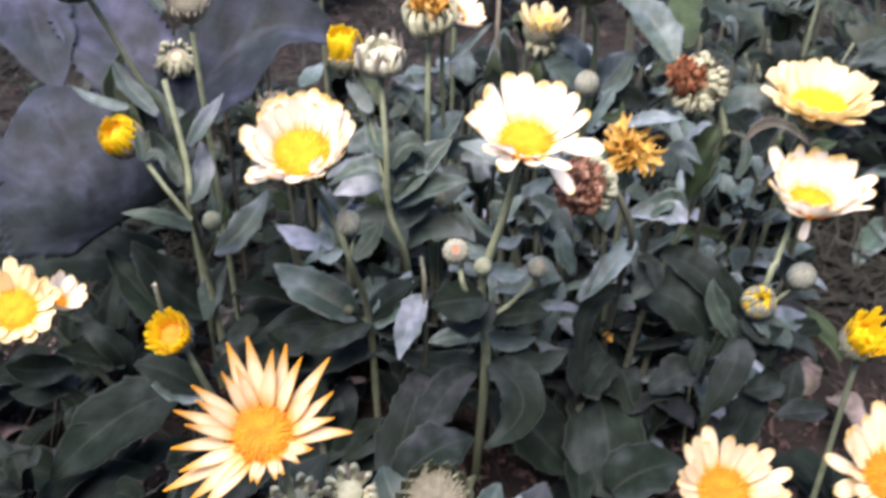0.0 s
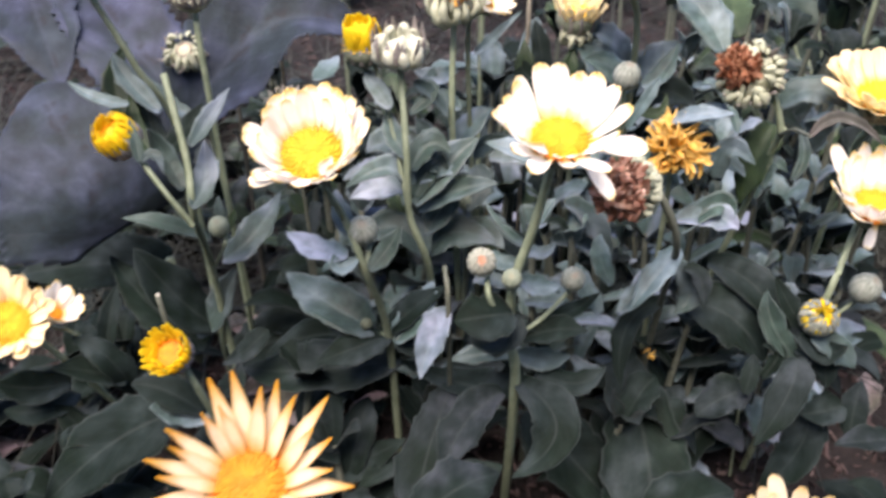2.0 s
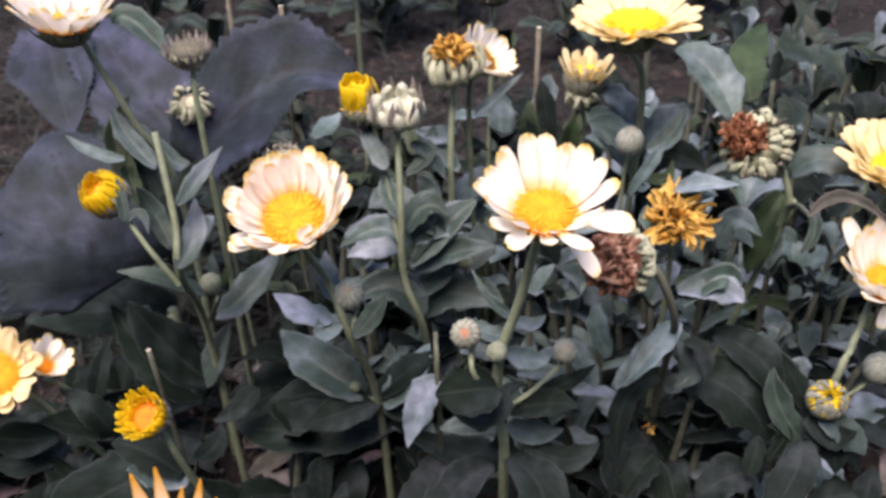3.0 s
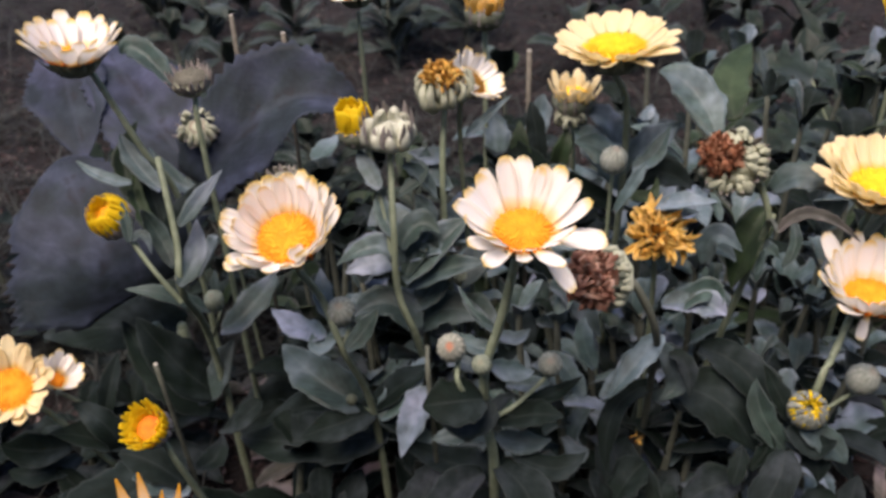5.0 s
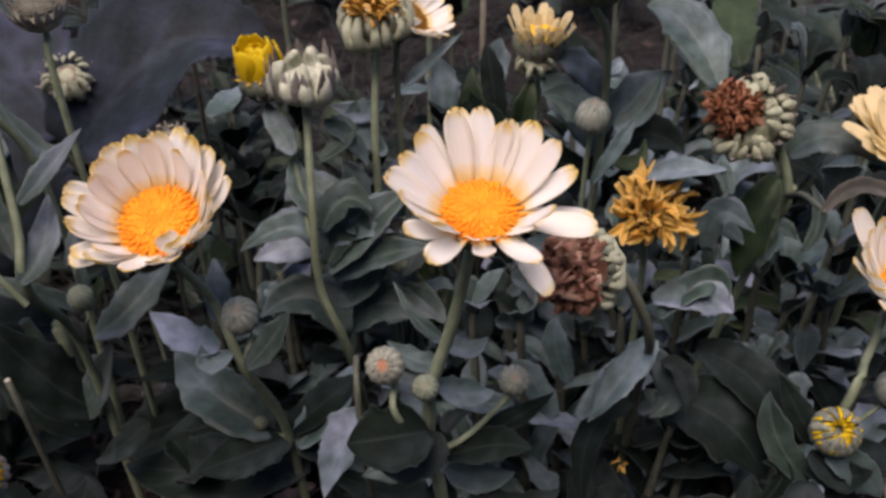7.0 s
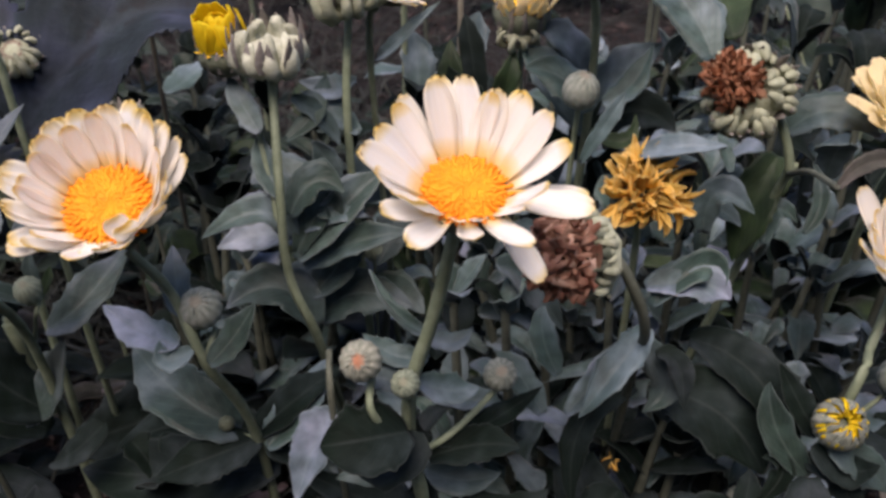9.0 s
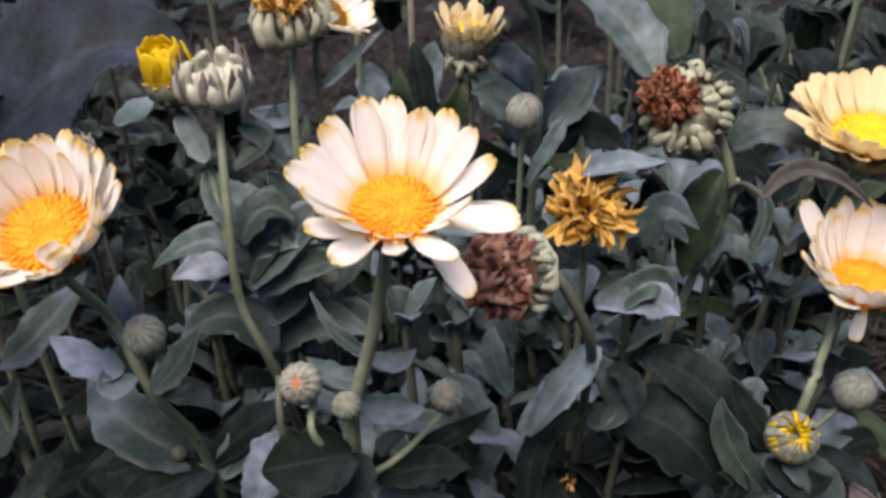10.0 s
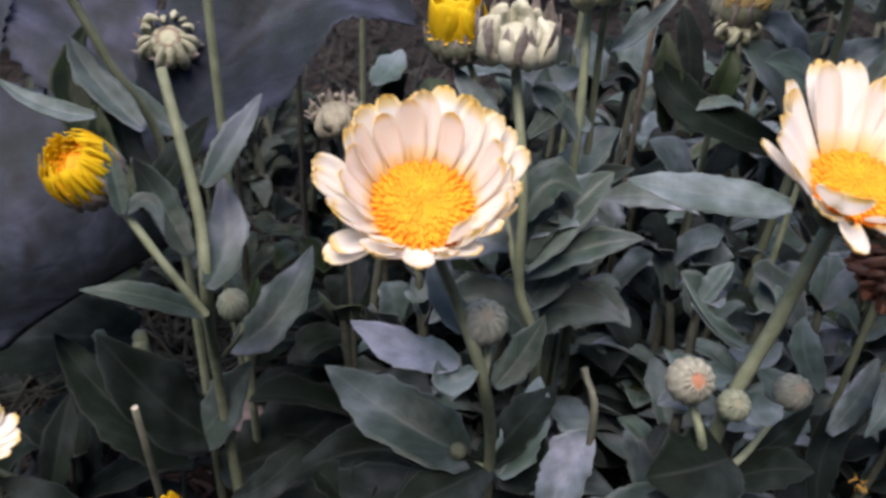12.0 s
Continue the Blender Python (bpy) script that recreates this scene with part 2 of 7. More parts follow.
# ---------------------------------------------------------------- builders
def world_of(ob):
    return world_of(ob.parent) @ ob.matrix_basis if ob.parent else ob.matrix_basis.copy()


def linked(name, me, parent, m):
    ob = new(name, me)
    ob.parent = parent
    ob.matrix_basis = world_of(parent).inverted() @ m
    return ob


def part(name, bm, material, parent, label="", at=None, smooth=True):
    """Links a bmesh, in world places, as one mesh object under a thing or a part, with its origin at a place."""
    at = Vector(at) if at is not None else world_of(parent).translation
    bmesh.ops.translate(bm, verts=bm.verts, vec=-at)
    for f in bm.faces:
        f.smooth = smooth
    me = bpy.data.meshes.new(name)
    bm.to_mesh(me)
    bm.free()
    for mat in material if isinstance(material, (list, tuple)) else [material]:
        me.materials.append(mat)
    return tagged(linked(name, me, parent, Matrix.Translation(at)), label)


def mesh_of(name, verts, faces, mats, uvs=None, mat_ids=None):
    me = bpy.data.meshes.new(name)
    me.from_pydata([tuple(v) for v in verts], [], faces)
    for mat in mats:
        me.materials.append(mat)
    if uvs:
        lay = me.uv_layers.new(name="UVMap")
        lay.data.foreach_set("uv", [c for loop in me.loops for c in uvs[loop.vertex_index]])
    if mat_ids:
        for p, i in zip(me.polygons, mat_ids):
            p.material_index = i
    me.polygons.foreach_set("use_smooth", [True] * len(me.polygons))
    me.update()
    return me


def thing(name, base, label, category, group=""):
    ob = new(name)
    ob.empty_display_size = 0.02
    ob.matrix_basis = Matrix.Translation(base)
    return tagged(ob, label, category, group)


def smooth_path(pts, per=6):
    pts = [Vector(p) for p in pts]
    if len(pts) == 2:
        return [pts[0].lerp(pts[1], i / per) for i in range(per + 1)]
    ext = [pts[0] * 2 - pts[1], *pts, pts[-1] * 2 - pts[-2]]
    out = []
    for i in range(len(pts) - 1):
        a, b, c, d = ext[i : i + 4]
        for k in range(per):
            t = k / per
            out.append(0.5 * (2 * b + (c - a) * t + (2 * a - 5 * b + 4 * c - d) * t * t + (3 * b - a - 3 * c + d) * t ** 3))
    return out + [pts[-1]]


def stem(parent, r0, r1, *pts, name="stem", material=None, label="", cut=False):
    """A ribbed, tapering stalk through places, from its foot to its top."""
    path = smooth_path(pts)
    rng = random.Random(len(path) * 1000 + int(abs(path[-1].x) * 1e4))
    sides, verts, faces, uvs, ids = 10, [], [], [], []
    up = Vector((0.3, 1, 0.1)).normalized()
    for i, p in enumerate(path):
        q, o = path[min(i + 1, len(path) - 1)], path[max(i - 1, 0)]
        tan = (q - o).normalized()
        side = tan.cross(up).normalized()
        nor = side.cross(tan)
        s = i / (len(path) - 1)
        r = (r0 + (r1 - r0) * s) * (1 + 0.06 * rng.uniform(-1, 1))
        for k in range(sides):
            a = 2 * math.pi * k / sides
            rr = r * (1 + (0.09 if k % 2 else -0.05))
            verts.append(p + (side * math.cos(a) + nor * math.sin(a)) * rr)
            uvs.append((k / sides, s))
    for i in range(len(path) - 1):
        for k in range(sides):
            a, b = i * sides + k, i * sides + (k + 1) % sides
            faces.append((a, b, b + sides, a + sides))
            ids.append(0)
    top = len(verts) - sides
    verts.append(path[-1] + (path[-1] - path[-2]).normalized() * (r1 * (-0.3 if cut else 0.5)))
    uvs.append((0.5, 1))
    for k in range(sides):
        faces.append((top + k, top + (k + 1) % sides, len(verts) - 1))
        ids.append(1 if cut else 0)
    base = Vector(pts[0])
    me = mesh_of(name, [v - base for v in verts], faces, [material or STEM, STEM_CUT], uvs, ids)
    return tagged(linked(name, me, parent, Matrix.Translation(base)), label)


def blade_mesh(a, b, c, width, face, fold, wave, twist, material, profile, thick, seed, teeth=0.0, nl=26, nw=8, lobes=0.0):
    """A leaf's blade from a, by b, to c: a folded, wavy, thin solid with a rib below. Its origin is at a."""
    rng = random.Random(seed)
    a, b, c, face = Vector(a), Vector(b), Vector(c), Vector(face).normalized()
    ctrl = b * 2 - (a + c) * 0.5
    ph, ph2, k1 = rng.uniform(0, 6.3), rng.uniform(0, 6.3), rng.uniform(5, 9)
    top, low, uvs = [], [], []
    for i in range(nl + 1):
        s = i / nl
        p = a * (1 - s) ** 2 + ctrl * 2 * s * (1 - s) + c * s * s
        tan = ((ctrl - a) * (1 - s) + (c - ctrl) * s).normalized()
        side = tan.cross(face)
        side = side.normalized() if side.length > 1e-4 else Vector((1, 0, 0))
        nor = side.cross(tan).normalized()
        turn = Matrix.Rotation(twist * (s - 0.3), 3, tan)
        side, nor = turn @ side, turn @ nor
        w = profile(s) * width * 0.5
        for j in range(nw + 1):
            v = 2 * j / nw - 1
            ww = w * (1 + (0.06 * math.sin(11 * s + ph2) + 0.045 * math.sin(23 * s + ph)) * (1 if v > 0 else -0.9) * abs(v))
            if not teeth and abs(v) > 0.99:
                ww *= 1 + 0.035 * rng.uniform(-1, 1) + (0.1 if rng.random() < 0.17 and 0.08 < s < 0.93 else 0.0)
            if teeth and abs(v) > 0.99:
                ww *= 1 + teeth * (1 if i % 2 else -1) + 0.04 * rng.uniform(-1, 1)
            if lobes and abs(v) > 0.6:
                ww *= 1 + lobes * math.sin(s * 26)
            f = math.atan(fold)
            off = side * (v * ww * math.cos(f)) + nor * (abs(v) ** 1.1 * ww * math.sin(f))
            off += nor * (wave * w * abs(v) ** 2 * math.sin(k1 * s * (1.15 if v > 0 else 1) + (ph if v > 0 else ph2)))
            off += nor * (0.03 * w * math.sin(3.1 * v + ph + 4 * s))
            dent = -0.35 * thick * (1 - min(1, abs(v) * 4))
            top.append(p + off + nor * dent - a)
            low.append(p + off - nor * (thick + (1.4 * thick if j == nw // 2 else 0) * (1 - s)) - a)
            uvs.append((0.5 + v * 0.5, s))
    n, row, faces = len(top), nw + 1, []
    for i in range(nl):
        for j in range(nw):
            q = i * row + j
            faces.append((q, q + 1, q + row + 1, q + row))
            faces.append((n + q, n + q + row, n + q + row + 1, n + q + 1))
        for j in (0, nw):
            q = i * row + j
            faces.append((q, q + row, n + q + row, n + q) if j == 0 else (q, n + q, n + q + row, q + row))
    for q0, flip in ((0, 0), (nl * row, 1)):
        for j in range(nw):
            q = q0 + j
            faces.append((q, q + 1, n + q + 1, n + q) if flip else (q, n + q, n + q + 1, q + 1))
    return mesh_of("leaf", top + low, faces, [material], uvs + uvs)


def lance(s):
    if s > 0.86:
        return lance(0.86) * (1 - (s - 0.86) / 0.14) ** 0.8
    return min(1.0, math.sin(math.pi * min(1, s ** 0.92)) ** 0.92 * 1.02 + 0.36 * (1 - s) ** 2) * (1 - 0.1 * (1 - s))


def spoon(s):
    return min(1.0, 0.3 + 0.75 * s) * (max(0.0, 1 - s ** 5.5)) ** 0.5 * 1.05


def ovate(s):
    return math.sin(math.pi * min(1, 0.08 + 0.92 * s) ** 0.72) ** 0.8 * 0.98 + 0.02


COUNT = [0]


def leaf(parent, a, b, c, width, material=None, face=(0, -0.45, 0.9), fold=0.22, wave=0.16, twist=0.0, shape=None, label="", rows=26, across=8):
    COUNT[0] += 1
    # a leaf without its own material gets the shade-darkened colour
    me = blade_mesh(a, b, c, width, face, fold, wave, twist, material or LEAF_SHADED, shape or lance, 0.0005, COUNT[0], nl=rows, nw=across)
    return tagged(linked("leaf", me, parent, Matrix.Translation(a)), label)


def lobed_leaf(parent, a, b, c, width, face):
    COUNT[0] += 1
    me = blade_mesh(a, b, c, width, face, 0.15, 0.1, 0.0, LEAF_LOBED, ovate, 0.0006, COUNT[0], 0.05, 30, 10, 0.32)
    return linked("leaf", me, parent, Matrix.Translation(a))


def broad_leaf(parent, a, b, c, width, face, fold=0.12, label="", material=None, name="leaf"):
    COUNT[0] += 1
    me = blade_mesh(a, b, c, width, face, fold, 0.12, 0.0, material or LEAF_BROAD, ovate, 0.0007, COUNT[0], 0.05, 40, 14)
    return tagged(linked(name, me, parent, Matrix.Translation(a)), label)


def petal_mesh(length, width, curl, tip, material, seed, nl=9, nw=6, twist=0.0, channel=0.18):
    """A ray petal along +x, lying in the xy plane and rising to +z as it curls; tip: notched, or drawn to a point."""
    rng = random.Random(seed)
    top, low, uvs = [], [], []
    x, z, ang = 0.0, 0.0, 0.0
    n1, ph = rng.uniform(0.6, 1.0), rng.uniform(0, 6)
    rows_at = [1 - (1 - i / nl) ** 1.35 for i in range(nl + 1)]
    full, lop = rng.uniform(0.58, 0.7), rng.uniform(-0.06, 0.06)
    for i, s in enumerate(rows_at):
        if tip == "point":
            w = width * 0.5 * (0.62 + 0.5 * math.sin(math.pi * s ** 0.7)) * (1 - s ** 2.4) ** 0.8 + 0.0002
        else:
            w = 0.52 + 0.48 * math.sin(0.5 * math.pi * min(1.0, s / full)) if s < full else 1 - 0.46 * ((s - full) / (1 - full)) ** 2
            w *= width * 0.5 * math.sqrt(max(0.0, 1 - 0.78 * max(0.0, (s - 0.86) / 0.14) ** 2))
        for j in range(nw + 1):
            v = 2 * j / nw - 1
            notch = 0.0
            if tip != "point" and i == nl:
                notch = -length * (0.035 * abs(math.sin(v * 4.7 + 0.4 * ph)) * n1 + 0.03 * abs(v) ** 3)
            a2 = twist * s
            yy, zz = v * w * math.cos(a2) + lop * length * s * s, v * w * math.sin(a2)
            lift = channel * w * v * v * 1.6 + 0.05 * w * math.sin(9 * v + ph)
            px = x + notch * math.cos(ang) - lift * math.sin(ang)
            pz = z + notch * math.sin(ang) + lift * math.cos(ang)
            top.append(Vector((px, yy, pz + zz)))
            low.append(Vector((px, yy, pz + zz - 0.00025)))
            uvs.append((0.5 + 0.5 * v, s))
        step = length * (rows_at[min(i + 1, nl)] - s)
        ang += curl * step / length * (1 + 0.3 * rng.uniform(-1, 1))
        x, z = x + step * math.cos(ang), z + step * math.sin(ang)
    n, row, faces = len(top), nw + 1, []
    for i in range(nl):
        for j in range(nw):
            q = i * row + j
            faces.append((q, q + row, q + row + 1, q + 1))
            faces.append((n + q, n + q + 1, n + q + row + 1, n + q + row))
    edge = list(range(0, n, row)) + [nl * row + j for j in range(1, nw + 1)] + list(range(n - 1 - row, 0, -row))
    for p, q in zip(edge, edge[1:]):
        faces.append((p, n + p, n + q, q))
    return mesh_of("petal", top + low, faces, [material], uvs + uvs)


def facing(place, normal, spin=0.0):
    q = Vector(normal).normalized().to_track_quat("Z", "Y")
    return Matrix.Translation(place) @ q.to_matrix().to_4x4() @ Matrix.Rotation(spin, 4, "Z")


def lathe(name, prof, material, sides=20, scallop=0.0, ribs=10, mats=None):
    verts, faces, uvs = [], [], []
    for i, (r, z) in enumerate(prof):
        for k in range(sides):
            a = 2 * math.pi * k / sides
            rr = r * (1 + scallop * math.cos(ribs * a) * (1 if 0 < i < len(prof) - 1 else 0))
            verts.append((rr * math.cos(a), rr * math.sin(a), z))
            uvs.append((k / sides, i / (len(prof) - 1)))
    for i in range(len(prof) - 1):
        for k in range(sides):
            a, b = i * sides + k, i * sides + (k + 1) % sides
            faces.append((a, b, b + sides, a + sides))
    faces.append(tuple(range(sides))[::-1])
    faces.append(tuple(range(len(verts) - sides, len(verts))))
    return mesh_of(name, verts, faces, [material], uvs)


def disc_mesh(r, high, material, seed, count=420):
    """A flower's disc: a low dome closely set with florets, coarser at the rim."""
    rng = random.Random(seed)
    verts, faces = [], []
    rings, sides = 6, 24
    for i in range(rings + 1):
        s = i / rings
        for k in range(sides):
            a = 2 * math.pi * k / sides
            verts.append((r * s * math.cos(a), r * s * math.sin(a), high * (1 - s * s) * (1 - 0.35 * (1 - s) ** 2 * 2)))
    for i in range(rings):
        for k in range(sides):
            a, b = i * sides + k, i * sides + (k + 1) % sides
            faces.append((a, a + sides, b + sides, b))
    for n in range(count):
        s = math.sqrt((n + 0.5) / count) * rng.uniform(0.96, 1.02)
        a = n * 2.39996 + rng.uniform(-0.09, 0.09) / (s + 0.1)
        x, y = r * s * math.cos(a), r * s * math.sin(a)
        z = high * (1 - s * s) * (1 - 0.7 * (1 - s) ** 2)
        w, h = r * (0.04 + 0.014 * s) * rng.uniform(0.8, 1.2), r * (0.025 + 0.06 * s ** 4) * rng.uniform(0.5, 1.4)
        lean = Vector((x, y, 0)) * 0.25 * s
        q = len(verts)
        for m, (rw, zz) in enumerate(((1, -0.3), (1.15, 0.55), (0.55, 1.0))):
            for k in range(5):
                b = a + 2 * math.pi * k / 5
                verts.append((x + lean.x * max(0, zz) + w * rw * math.cos(b), y + lean.y * max(0, zz) + w * rw * math.sin(b), z + h * zz))
        for m in range(2):
            for k in range(5):
                c, d = q + m * 5 + k, q + m * 5 + (k + 1) % 5
                faces.append((c, d, d + 5, c + 5))
        faces.append(tuple(q + 10 + k for k in range(5)))
    return mesh_of("disc", verts, faces, [material])


def sepals(head, r, length, count, rise, material, seed, z=0.0):
    rng = random.Random(seed)
    base = [petal_mesh(length * f, length * 0.3, 0.5, "point", material, seed + i, 5, 2) for i, f in enumerate((0.9, 1.05))]
    for n in range(count):
        ob = new("sepal", base[n % 2])
        ob.parent = head
        ob.matrix_basis = Matrix.Rotation(2 * math.pi * n / count + rng.uniform(-0.1, 0.1), 4, "Z") @ pose(r, 0, z, 0, -math.degrees(rise) + rng.uniform(-9, 9), 0)


def flower(parent, place, normal, reach, disc_r, petals=24, cup=32, material=None, tip="notch", width=0.27, curl=0.25, spin=0.0, droop=(), disc_mat=None, label="", inner=0.5, seed=1, lean=0.0, dome=0.26):
    """An open head: calyx, disc and two uneven rows of ray petals. lean: how much steeper the rear petals stand than the front ones.
    droop: (angle, elevation, spread[, size[, row]]) of petals that hang, or stand up against the disc."""
    rng = random.Random(seed)
    material = material or CREAM
    m = facing(place, normal, spin)
    head = linked("flower_head", lathe("flower_head", [(disc_r * 0.25, -disc_r * 0.85), (disc_r * 0.75, -disc_r * 0.65), (disc_r * 0.98, -disc_r * 0.3), (disc_r * 1.0, -0.001), (disc_r * 0.8, 0.0)], CALYX, 24, 0.04, 12), parent, m)
    tagged(head, label)
    disc = new("disc", disc_mesh(disc_r * 0.95, disc_r * dome, disc_mat or DISC, seed))
    disc.parent = head
    sepals(head, disc_r * 0.75, disc_r * 1.05, 12, radians(35), CALYX, seed, -disc_r * 0.6)
    L = reach - disc_r * 0.95
    kinds = [petal_mesh(L * f, reach * width * g, curl * h, tip, material, seed * 7 + i, 11, 6, t) for i, (f, g, h, t) in enumerate(((1.0, 1.0, 1.0, 0.0), (0.94, 0.9, 1.7, 0.25), (1.04, 1.05, 0.4, -0.2), (0.9, 0.85, 2.1, -0.1), (0.98, 0.95, 1.3, 0.12)))]
    for n in range(petals):
        row = n % 2
        a = 2 * math.pi * n / petals + rng.uniform(-0.1, 0.1)
        el = cup + lean * math.sin(a + spin) + (5 if row else -3) + rng.uniform(-6, 6)
        roll, short = rng.uniform(-10, 10), 1.0
        for ang, to, spread, *more in droop:
            gap = abs((a - radians(ang) + math.pi) % (2 * math.pi) - math.pi)
            if gap < radians(spread) and (len(more) < 2 or more[1] == row):
                el = to + rng.uniform(-7, 7)
                short = more[0] if more else 1.0
        ob = new("petal", kinds[rng.randrange(5)])
        ob.parent = head
        k = 1.0 if not row else 1 - 0.25 * inner
        ob.matrix_basis = Matrix.Rotation(a, 4, "Z") @ pose(disc_r * (0.98 if not row else 0.92), 0, 0.0004 * row, roll, -el, rng.uniform(-5, 5)) @ Matrix.Scale(k * short * rng.uniform(0.92, 1.05), 4)
    return head


def bud(parent, place, normal, r, material=None, tall=1.15, label="", seed=1, collar=8):
    prof = []
    for i in range(11):
        s = i / 10
        a = math.pi * (0.06 + 0.9 * s)
        prof.append((r * math.sin(a) ** 0.85 * (1 - 0.12 * s), -r * tall * math.cos(a)))
    m = facing(place, normal, seed)
    head = linked("bud", lathe("bud", prof, material or BUD, 52, 0.035, 13), parent, m)
    tagged(head, label)
    if collar:
        sepals(head, r * 0.35, r * 1.0, collar, radians(48), LEAF_PALE, seed, -r * 1.05)
        sepals(head, r * 0.6, r * 0.48, 13, radians(122), material or BUD, seed + 1, r * tall * 0.72)
    return head


def opening_bud(parent, place, normal, r, label="", seed=1, rise=72, count=34, reach=1.25, material=None, fringe=True, pw=0.42, bend=1.0):
    """A head just opening: a green cup crowded with short upright petals."""
    rng = random.Random(seed)
    m = facing(place, normal, seed)
    head = linked("flower_head", lathe("flower_head", [(r * 0.25, -r * 1.25), (r * 0.75, -r * 1.05), (r * 1.0, -r * 0.6), (r * 1.02, -r * 0.25), (r * 0.85, -r * 0.05), (r * 0.5, r * 0.1)], CALYX, 24, 0.05, 12), parent, m)
    tagged(head, label)
    core = new("disc", disc_mesh(r * 0.86, r * 0.4, GOLD, seed, 60))
    core.parent = head
    core.matrix_basis = Matrix.Translation((0, 0, -r * 0.12))
    kinds = [petal_mesh(r * reach * f, r * pw, c * bend, "notch", material or YELLOW, seed + i, 6, 4) for i, (f, c) in enumerate(((1, 0.5), (0.85, 0.9), (1.1, 0.3)))]
    for n in range(count):
        s = math.sqrt((n + 1) / count)
        a = n * 2.39996
        ob = new("petal", kinds[n % 3])
        ob.parent = head
        ob.matrix_basis = Matrix.Rotation(a, 4, "Z") @ pose(r * 0.85 * s, 0, -r * 0.35, rng.uniform(-12, 12), -(rise + 14 * (1 - s) + rng.uniform(-7, 7)), rng.uniform(-14, 14)) @ Matrix.Scale(0.8 + 0.2 * s, 4)
    if fringe:
        sepals(head, r * 0.95, r * 0.95, 14, radians(78), SEPAL_TIP, seed, -r * 0.75)
    return head


def domed_bud(parent, place, normal, r, label="", seed=1, rows=3, count=20, arch=1.25, cover=1.0, squat=1.0, thinness=0.25, sepal=None, scales=16, broad=0.32, hollow=0.15, core=None):
    """A round head about to open: petals arch inwards over a hollow, held by a cup of purplish sepals."""
    rng = random.Random(seed)
    head = linked("flower_head", lathe("flower_head", [(r * 0.25, -r * 1.0), (r * 0.7, -r * 0.88), (r * 0.95, -r * 0.5), (r * 1.0, -r * 0.1), (r * 0.9, -r * 0.06), (r * 0.6, -r * 0.15)], CALYX, 28, 0.03, 14), parent, facing(place, normal, seed))
    tagged(head, label)
    heart = new("disc", disc_mesh(r * 0.75, r * 0.12, core or GOLD, seed, 60))
    heart.parent = head
    heart.matrix_basis = Matrix.Translation((0, 0, r * hollow))
    for row in range(rows):
        kinds = [petal_mesh(r * squat * f * (1.12 - 0.12 * row), r * thinness, arch * c, "notch", YELLOW, seed + i + 9 * row, 7, 3) for i, (f, c) in enumerate(((1.0, 1.0), (0.92, 1.12), (1.07, 0.9)))]
        for n in range(count - 2 * row):
            ob = new("petal", kinds[rng.randrange(3)])
            ob.parent = head
            a = 2 * math.pi * (n + 0.5 * row) / (count - 2 * row) + rng.uniform(-0.08, 0.08)
            ob.matrix_basis = Matrix.Rotation(a, 4, "Z") @ pose(r * (0.98 - 0.13 * row), 0, -r * 0.22, rng.uniform(-8, 8), -(76 + rng.uniform(-5, 5)), rng.uniform(-8, 8))
    sep = [petal_mesh(r * cover * f, r * broad, 0.75 * cover, "point", sepal or SEPAL_TIP, seed + i, 7, 2) for i, f in enumerate((0.92, 1.06))]
    for n in range(scales):
        ob = new("sepal", sep[n % 2])
        ob.parent = head
        ob.matrix_basis = Matrix.Rotation(2 * math.pi * n / scales + rng.uniform(-0.07, 0.07), 4, "Z") @ pose(r * 1.0, 0, -r * 0.6, rng.uniform(-6, 6), -(77 + rng.uniform(-4, 4)), 0)
    return head


def achene_mesh(r, seed, material, fat=1.0):
    """A curled marigold seed: a fat, warty crescent that closes inwards."""
    rng = random.Random(seed)
    verts, faces, sides, nl = [], [], 7, 9
    for i in range(nl + 1):
        s = i / nl
        a = math.pi * (-0.35 + 1.25 * s)
        p = Vector((math.sin(a) * r, 0, -math.cos(a) * r * 1.1))
        out = Vector((math.sin(a), 0, -math.cos(a)))
        w = r * 0.4 * fat * math.sin(math.pi * (0.1 + 0.85 * s)) ** 0.7
        for k in range(sides):
            b = 2 * math.pi * k / sides
            ww = w * (1 + (0.28 if (k == 0 and i % 2) else 0) + 0.06 * rng.uniform(-1, 1))
            verts.append(p + out * ww * math.cos(b) + Vector((0, 1, 0)) * ww * math.sin(b) * 1.15)
    for i in range(nl):
        for k in range(sides):
            a, b = i * sides + k, i * sides + (k + 1) % sides
            faces.append((a, a + sides, b + sides, b))
    faces.append(tuple(range(sides)))
    faces.append(tuple(range(len(verts) - sides, len(verts)))[::-1])
    return mesh_of("seed", verts, faces, [material])


